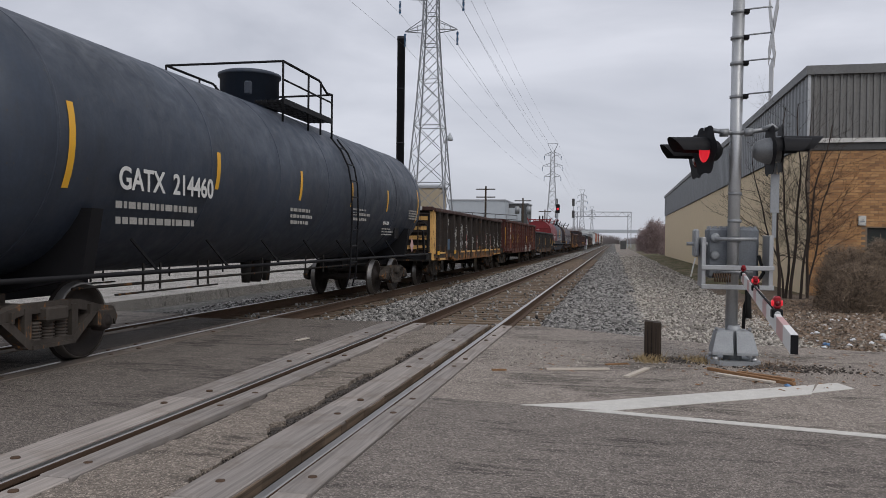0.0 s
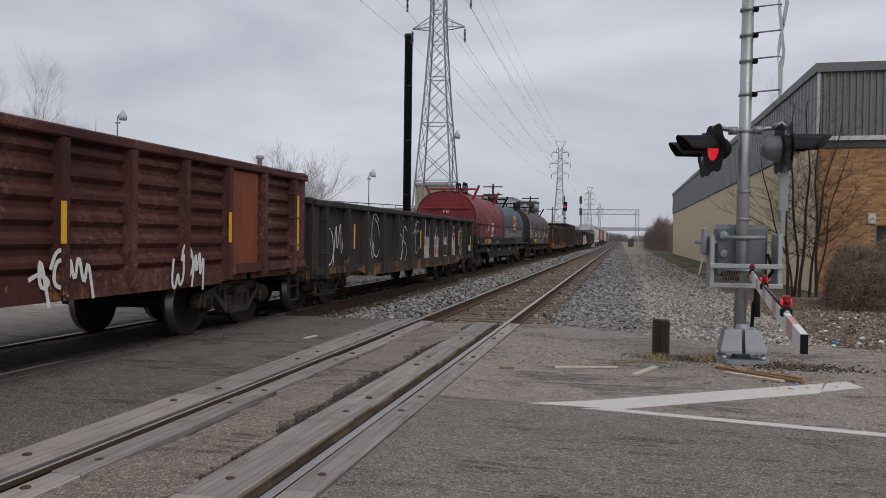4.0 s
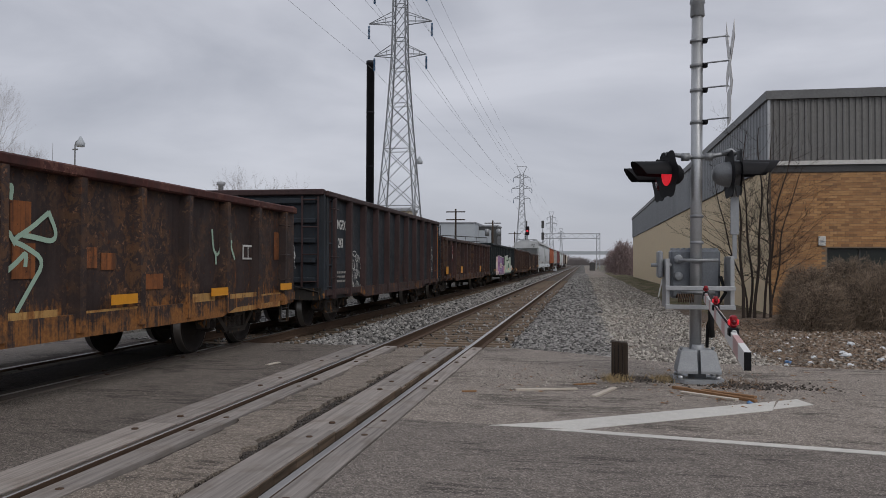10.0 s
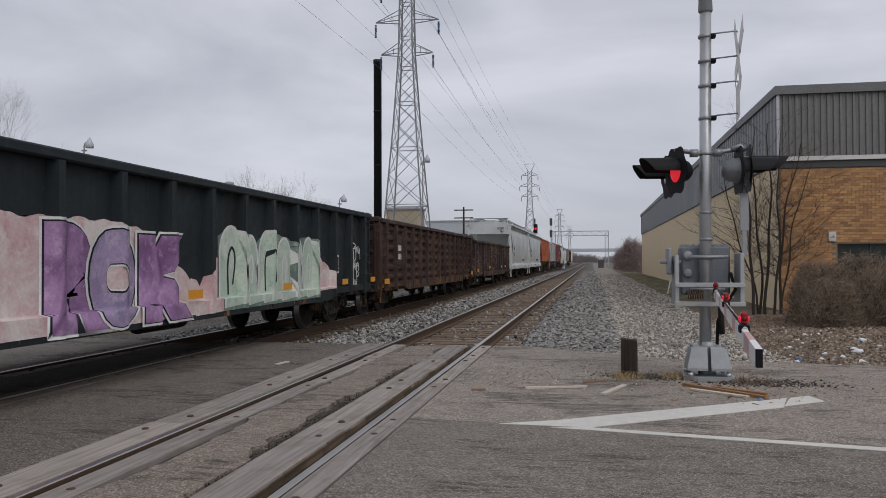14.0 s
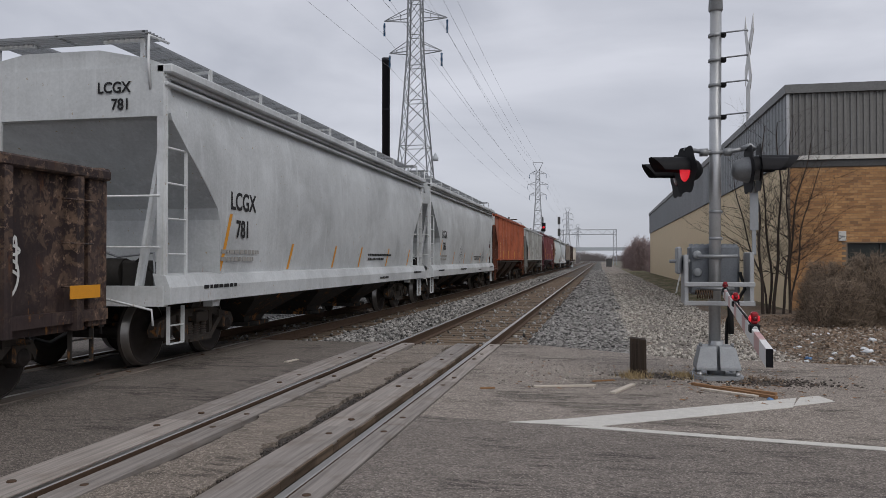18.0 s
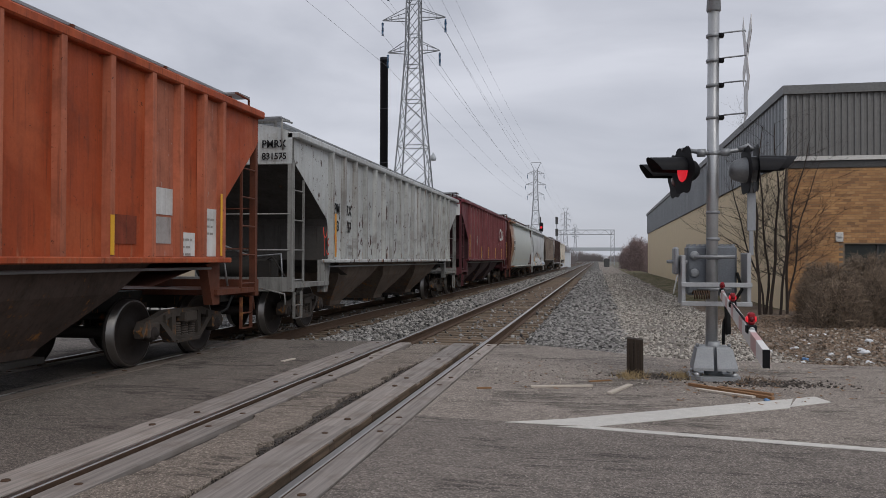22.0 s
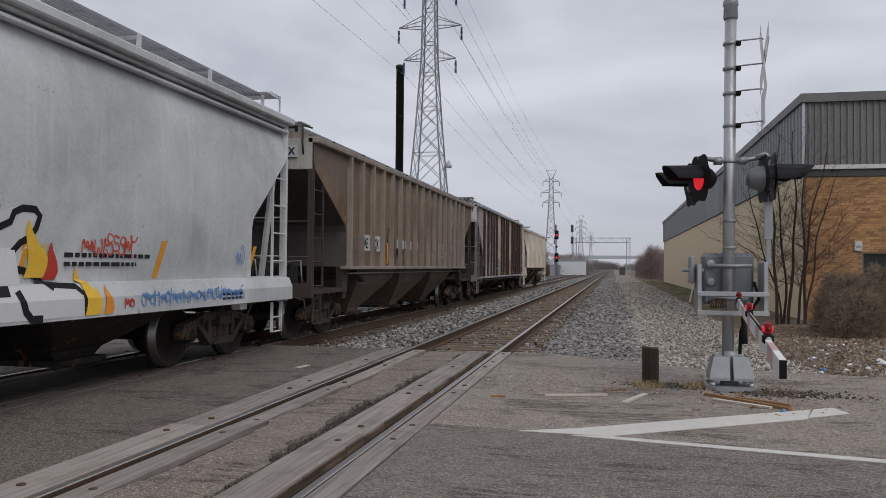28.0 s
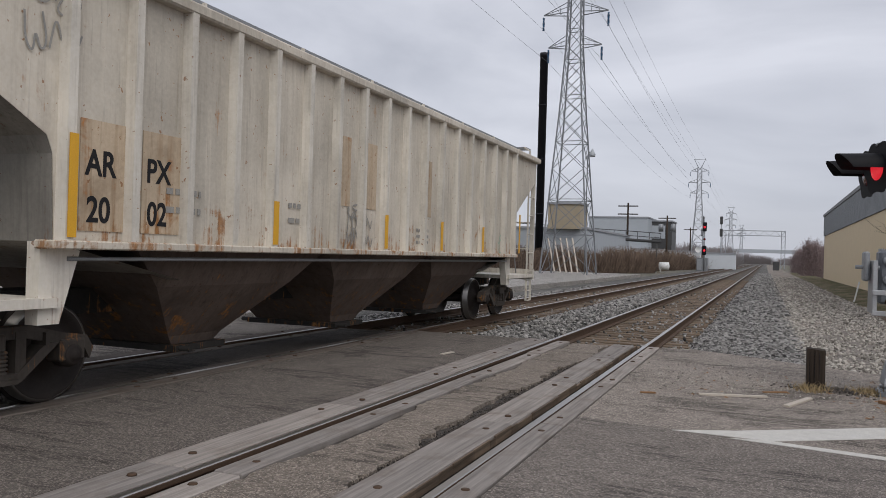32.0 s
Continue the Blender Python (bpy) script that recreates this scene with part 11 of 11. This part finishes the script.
bars(g, 1.484, 1.78, 1.53, [1.55, 1.25], M_LETTERD, 0.045, 0.05)
bars(g, 1.597, 4.95, 1.03, [0.6, 0.6], M_LETTERD, 0.03, 0.03)
slant_tape(g, [(1.12, 1.29), (3.45, 1.29), (-3.7, 1.29), (-1.35, 1.29), (h - 1.42, 1.29)], 0.46, 0.11)
placard(g, 1.522, -5.2, 1.82, 0.36, 0.34, M_LETTER, "stencil_plate")

# brown ribbed hopper with upright letters
m19 = weathered("brown_dusty_hopper_paint", (0.20, 0.135, 0.088), (0.09, 0.065, 0.05), (0.36, 0.25, 0.15), 0.45, 0.40, 0.6, patch=(0.16, 0.12, 0.10))
m19r = weathered("grey_brown_rib_paint", (0.26, 0.22, 0.19), (0.1, 0.08, 0.07), (0.2, 0.12, 0.08), 0.4, 0.2, 0.6)
m19g = weathered("dark_grimy_end_frame", (0.060, 0.048, 0.040), (0.03, 0.025, 0.022), (0.12, 0.08, 0.06), 0.5, 0.3, 0.65)
m19h = weathered("pale_grey_end_header", (0.40, 0.39, 0.36), (0.2, 0.17, 0.15), (0.2, 0.12, 0.08), 0.4, 0.1, 0.6)
g = hopper(16.9, 1.44, 3.84, m19, "dusty brown ribbed covered hopper car with grey ribs", 17, m19r, m15u, 3, m19r, end_mat=m19h, gear_mat=m19g, inset=1.95, slope_mat=weathered("dark_grey_slope", (0.085, 0.075, 0.07), rusty=0.3))
h = couple(g, 326.43, 343.37)
for z in (3.30, 2.85, 2.40, 1.95):
    bars(g, 1.508, 4.24, z, [0.32], M_LETTER, 0.24, 0.3, "upright_letter")
placard(g, 1.507, -5.56, 1.80, 0.66, 0.36, M_WPATCH, "number_panel")
placard(g, 1.507, -4.76, 1.80, 0.66, 0.36, M_WPATCH, "number_panel")
side_text(g, "AE", 0.32, 1.516, -5.36, 1.86, M_LETTERD, 0.8)
side_text(g, "QX", 0.32, 1.516, -4.62, 1.86, M_LETTERD, 0.8)
b = bmesh.new()
box(b, 0.62, 1.2, -h + 0.0, -h + 0.018, 3.48, 3.70)
part("number_board", b, M_PALEBLD, g)
side_text(g, "AEQX", 0.19, 0.66, -h - 0.006, 3.53, M_LETTERD, 0.95, face="end")
side_text(g, "76034", 0.19, 0.66, -h - 0.003, 3.26, M_FADED, 0.85, face="end")
tape(g, [(-h + 5.0, 1.52), (-h + 7.9, 1.52)], 1.512, M_ORANGE, 0.12, 0.5)
for k in range(3):
    placard(g, 1.506, -2.6 + 0.88 * k, 1.92, 0.72 - 0.1 * k, 0.22, M_PALEBLD, "pale_blue_patch")
graffiti(g, 30, 1.51, [(-3.6, 1.5, 0.7, 0.7), (-2.7, 1.5, 0.8, 0.4)], TAGK, 0.018, 2)
bars(g, 1.508, 2.6, 2.1, [0.5, 0.5, 0.5, 0.5], M_FADED, 0.06, 0.06)

# striped hopper: pale and purple-grey panels between brown streaks
m20a = weathered("cream_panel_paint", (0.52, 0.45, 0.36), (0.22, 0.15, 0.11), (0.20, 0.11, 0.07), 0.55, 0.2, 0.55, patch=(0.47, 0.42, 0.31), bloom=0.3, sill=1.1)
m20b = weathered("violet_grey_panel_paint", (0.42, 0.40, 0.45), (0.12, 0.085, 0.075), (0.12, 0.06, 0.045), 0.75, 0.35, 0.55, bloom=0.3, sill=1.1)
m20c = weathered("brown_streaked_rib", (0.050, 0.032, 0.028), (0.03, 0.023, 0.02), (0.24, 0.16, 0.13), 0.5, 0.42, 0.6)
m20d = weathered("rust_brown_panel", (0.16, 0.07, 0.045), (0.08, 0.05, 0.04), (0.30, 0.14, 0.08), 0.6, 0.45, 0.6)
m20e = weathered("pale_grey_panel", (0.54, 0.54, 0.56), (0.22, 0.17, 0.15), (0.16, 0.09, 0.07), 0.6, 0.22, 0.55, bloom=0.3, sill=1.1)
m20g = weathered("dull_grey_end_frame", (0.19, 0.185, 0.18), (0.07, 0.06, 0.055), (0.12, 0.07, 0.05), 0.55, 0.3, 0.6)
RIB20 = [-6.52, -5.42, -4.50, -3.65, -2.80, -1.12, -0.28, 0.60, 1.36, 3.00, 3.85, 4.75, 5.60, 6.52]
# end slope coloured dark to hold the shade under the car's end
g = hopper(16.2, 1.02, 4.02, m20b, "patchwork covered hopper car in cream, violet grey and brown stripes", 14, m20c, M_UNDER, 3, m20b, 0.0, None, m20e, m20g, slope_mat=weathered("sooty_grey_brown_slope", (0.072, 0.064, 0.060), (0.03, 0.027, 0.025), (0.16, 0.09, 0.065), rusty=0.35, dirty=0.6), ribs_at=RIB20)
h = couple(g, 344.68, 360.86)
m20f = weathered("tan_brown_streaked_panel", (0.36, 0.31, 0.285), (0.13, 0.095, 0.08), (0.20, 0.11, 0.08), 0.8, 0.42, 0.55, bloom=0.4, sill=1.1)
m20h = weathered("white_lilac_panel", (0.60, 0.59, 0.64), (0.30, 0.26, 0.28), (0.2, 0.12, 0.10), 0.55, 0.12, 0.55, bloom=0.2, sill=1.1)
for k, mm in enumerate((m20b, m20f, m20f, m20b, m20a, m20b, m20h, m20b, m20a, m20h, m20b, m20b, m20d)):
    y0, y1 = RIB20[k] + 0.06, RIB20[k + 1] - 0.06
    placard(g, 1.503, y0, 1.06, y1 - y0, 2.84, mm, "side_panel")
    # a strip in another tone beside the rib
    if k in (3, 5, 7, 10, 11):
        placard(g, 1.507, y0 + 0.02, 1.10, 0.16, 2.76, m20h, "bleached_strip")
        placard(g, 1.507, y1 - 0.18, 1.10, 0.10, 2.76, m20f, "sooty_strip")
placard(g, 1.509, -5.36, 1.06, 0.82, 1.45, m20e, "repaint_patch")
placard(g, 1.509, -4.44, 1.06, 0.74, 1.45, m20e, "repaint_patch")
placard(g, 1.507, 6.02, 1.10, 0.16, 2.70, m20h, "bleached_strip")
for e, mm in ((-1, m20f), (1, m20d)):
    b = bmesh.new()
    prism(b, [(e * 6.58, 2.02), (e * 6.66, 2.12), (e * 7.88, 3.27), (e * 8.0, 3.9), (e * 6.58, 3.9)], "x", 1.503, 1.509)
    part("end_panel", b, mm, g)
b = bmesh.new()
box(b, 0.35, 1.44, -h + 0.0, -h + 0.018, 3.40, 3.92)
part("number_board", b, M_WPATCH, g)
side_text(g, "PMRX", 0.20, 0.66, -h - 0.006, 3.68, M_LETTERD, 0.95, face="end")
side_text(g, "838624", 0.20, 0.66, -h - 0.006, 3.44, M_LETTERD, 0.95, face="end")
side_text(g, "PM", 0.33, 1.52, -5.10, 2.30, M_LETTERD, 0.8)
side_text(g, "RX", 0.33, 1.52, -4.18, 2.30, M_LETTERD, 0.8)
side_text(g, "838", 0.33, 1.52, -5.14, 1.94, M_LETTERD, 0.75)
side_text(g, "624", 0.33, 1.52, -4.22, 1.94, M_LETTERD, 0.75)
tape(g, [(-6.42, 1.48)], 1.512, M_YELLOW, 0.50, 0.26)
tape(g, [(-h + 4.75, 1.08), (-0.4, 1.08), (3.7, 1.08)], 1.515, M_YELLOW, 0.5, 0.13)
tape(g, [(h - 2.0, 1.45)], 1.515, M_YELLOW, 0.4, 0.22)
M_SALMON = simple("salmon_spray_paint", (0.52, 0.27, 0.19), 0.6, 0, 0.2, 5.0, 0.0)
repaint = weathered("dull_olive_tan_repaint", (0.42, 0.385, 0.28), (0.25, 0.2, 0.15), rusty=0.1, dirty=0.3)
placard(g, 1.511, -2.66, 2.30, 1.38, 1.5, repaint, "repaint_patch")
placard(g, 1.511, 1.48, 2.62, 1.38, 1.2, repaint, "repaint_patch")
placard(g, 1.511, -2.70, 1.08, 1.5, 0.78, m20f, "scraped_patch")
face20 = (lambda y, z: 1.511 + 0.1 * (min(abs(y - r) for r in RIB20) < 0.05), [r + q for r in RIB20 for q in (-0.051, -0.049, 0.049, 0.051)], [])
for pts in (((-2.72, 1.80), (-2.5, 1.85), (-2.35, 1.5), (-2.3, 1.2)), ((-2.45, 1.75), (-2.2, 1.45), (-2.05, 1.15), (-2.25, 1.05)), ((-2.2, 1.85), (-2.1, 1.55), (-1.8, 1.6), (-1.9, 1.3), (-2.1, 1.25)), ((-1.75, 1.8), (-1.45, 1.85), (-1.3, 1.55), (-1.4, 1.2), (-1.6, 1.02)), ((-1.8, 1.4), (-1.5, 1.38)), ((-1.0, 1.6), (-0.75, 1.85), (-0.6, 1.4), (-0.5, 1.75), (-0.35, 1.9)), ((-2.95, 1.35), (-2.8, 1.42), (-2.7, 1.38))):
    b = bmesh.new()
    ribbon(b, 0, smoothed(list(pts)), 0.035)
    painted(g, b, P_WHITE, face20, "graffiti", "thin white sprayed stroke", 0.006)
# a salmon letter of thick looping strokes with a dark edge
salmon = (((1.52, 1.52), (1.72, 1.58), (1.78, 1.36), (1.58, 1.28), (1.50, 1.14), (1.56, 1.06)), ((1.70, 1.88), (1.86, 1.82), (1.96, 1.5), (2.0, 1.1)), ((1.58, 1.2), (1.9, 1.32), (2.2, 1.36), (2.26, 1.08)), ((2.36, 1.62), (2.40, 1.3), (2.40, 1.06)), ((2.4, 1.36), (2.62, 1.56), (2.78, 1.5), (2.74, 1.34), (2.62, 1.32)))
for wd, mm, lift in ((0.21, TAGK, 0.006), (0.155, M_SALMON, 0.009)):
    for pts in salmon:
        b = bmesh.new()
        ribbon(b, 0, smoothed(list(pts)), wd)
        painted(g, b, mm, face20, "graffiti", "black edge of a looping letter" if mm is TAGK else "salmon sprayed looping letter", lift)
graffiti(g, 43, 1.518, [(2.1, 1.62, 0.3, 0.2)], TAGK, 0.010, 2)
graffiti(g, 44, 1.518, [(5.0, 1.15, 0.4, 0.4)], P_WHITE, 0.012, 2)

# last car: cream ribbed hopper
m21 = weathered("cream_hopper_paint", (0.58, 0.53, 0.45), (0.36, 0.31, 0.25), (0.40, 0.20, 0.09), 0.4, 0.27, 0.55, bloom=0.5, sill=1.5, soot=0.2)
# ribs a touch lighter than the sides, a painted highlight that sets them off
m21r = weathered("sun_bleached_cream_rib", (0.64, 0.60, 0.53), (0.36, 0.31, 0.25), (0.36, 0.18, 0.09), 0.4, 0.2, 0.55, soot=0.2)
m21b = weathered("rust_bled_cream_paint", (0.50, 0.40, 0.29), (0.36, 0.24, 0.14), (0.36, 0.16, 0.06), 0.6, 0.45, 0.6, bloom=0.6, sill=1.5)
m21u = weathered("brown_black_outlet_paint", (0.125, 0.095, 0.078), (0.035, 0.028, 0.024), (0.10, 0.06, 0.035), 0.4, 0.3, 0.7)
# end slope darker than the cream sides, with shade put into its colour
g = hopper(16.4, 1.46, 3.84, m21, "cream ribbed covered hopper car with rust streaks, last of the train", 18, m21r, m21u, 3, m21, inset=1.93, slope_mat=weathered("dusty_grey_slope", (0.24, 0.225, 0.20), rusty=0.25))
h = couple(g, 362.15, 378.53)
side_text(g, "AR", 0.31, 1.512, -h + 2.22, 2.04, M_LETTERD, 0.85)
side_text(g, "PX", 0.31, 1.512, -h + 2.93, 2.04, M_LETTERD, 0.85)
side_text(g, "20", 0.31, 1.512, -h + 2.24, 1.64, M_LETTERD, 0.85)
side_text(g, "02", 0.31, 1.512, -h + 2.95, 1.64, M_LETTERD, 0.85)
side_text(g, "ARPX 2002", 0.155, 0.62, -h - 0.006, 3.50, M_LETTERD, 0.95, face="end")
tape(g, [(-h + 2.0, 1.5)], 1.612, M_YELLOW, 0.09, 0.85)
for y, w in ((-h + 2.16, 0.52), (-h + 2.88, 0.54), (-h + 6.52, 0.30), (-h + 7.27, 0.34), (1.2, 0.3)):
    placard(g, 1.5035, y, 1.56 + (0.5 if y > -h + 5 else 0.0), w, 0.95, m21b, "rust_stain")
tape(g, [(-h + 4.92, 1.5), (-0.39, 1.5), (1.80, 1.5), (3.98, 1.5)], 1.602, M_YELLOW, 0.10, 0.5)
tape(g, [(h - 1.4, 1.5)], 1.512, M_YELLOW, 0.10, 0.9)
graffiti(g, 34, 1.512, [(-h + 1.6, 3.0, 0.4, 0.6), (-1.5, 1.5, 0.7, 0.55)], M_FADED, 0.014, 4)
graffiti(g, 35, 1.512, [(h - 3.0, 1.5, 0.5, 0.4)], TAGG, 0.02, 3)
bars(g, 1.512, -h + 3.2, 1.95, [0.5, 0.5], M_FADED, 0.06, 0.12)
bars(g, 1.512, -h + 5.3, 1.95, [0.5, 0.5], M_FADED, 0.06, 0.12)
bars(g, 1.512, 0.9, 1.8, [0.5, 0.5, 0.5], M_FADED, 0.05, 0.05)


# ---------------------------------------------------------------- bricks of the front wall
def bricks():
    b = bmesh.new()
    rbox(b, -0.1, 0.1, -0.009, 0.02, -0.0325, 0.0325, 0.003)
    whole = mesh_of(b, "brick", M_BRICKONE)
    r = random.Random(61)
    V, F = [], []
    row, z = 0, -0.05
    while z < 4.06:
        x = WX - (0.105 if row % 2 else 0.0) + 0.105
        while x < wx1 - 0.1:
            x0, x1 = max(WX + 0.002, x - 0.1), x + 0.1
            hole = x1 > wx0 - 0.005 and z + 0.033 > wz0 - 0.08 and z - 0.033 < wz1 + 0.01
            if not hole and x1 - x0 > 0.05:
                if x < WX + 1.2 and z > 0.55 and x0 == x - 0.1:
                    o = new("brick", whole)
                    o.parent = wall_front
                    o.location = (x, WY + r.uniform(-0.002, 0.002), z)
                else:
                    k, d = len(V), -0.009 + r.uniform(-0.002, 0.002)
                    V += [(x0, WY + d, z - 0.0325), (x1, WY + d, z - 0.0325), (x1, WY + d, z + 0.0325), (x0, WY + d, z + 0.0325), (x0, WY + 0.01, z - 0.0325), (x1, WY + 0.01, z - 0.0325), (x1, WY + 0.01, z + 0.0325), (x0, WY + 0.01, z + 0.0325)]
                    F += [(k, k + 1, k + 2, k + 3), (k, k + 4, k + 5, k + 1), (k + 1, k + 5, k + 6, k + 2), (k + 2, k + 6, k + 7, k + 3), (k + 3, k + 7, k + 4, k)]
            x += 0.21
        z += 0.073
        row += 1
    o = new("bricks", shaped("bricks", V, F, M_BRICKMANY))
    o.parent = wall_front
    o["kind"] = "stuff"


bricks()


# ---------------------------------------------------------------- what moves
def run(t):
    """Metres that the train has rolled by t seconds; it gains speed slowly."""
    k = t / 16
    return 170.368 * k + 0.634 * k ** 2 + 5.423 * k ** 3 - 2.142 * k ** 4 + 0.216 * k ** 5


def motions():
    times = [0, 2, 4, 6, 8, 10, 12, 14, 16, 18, 20, 22, 24, 26, 28, 30, 32]
    for car, u in TRAIN:
        walk(car, [(t, pose(TRAIN_C, u - run(t), 0)) for t in times])
        near = [t for t in np.arange(0.0, 32.001, 0.0625) if -14 < u - run(t) < 34]
        for w in [o for o in car.children_recursive if o.name.startswith("wheelset")]:
            y, z = w.location.y, w.location.z
            turns = [(float(t), math.degrees(run(t) / WR) % 360) for t in near]
            turns = [(0.0, turns[0][1])] * (turns[0][0] > 0) + turns + [(32.0, turns[-1][1])] * (turns[-1][0] < 32)
            walk(w, [(t, pose(0, y, z, a)) for t, a in turns])


motions()
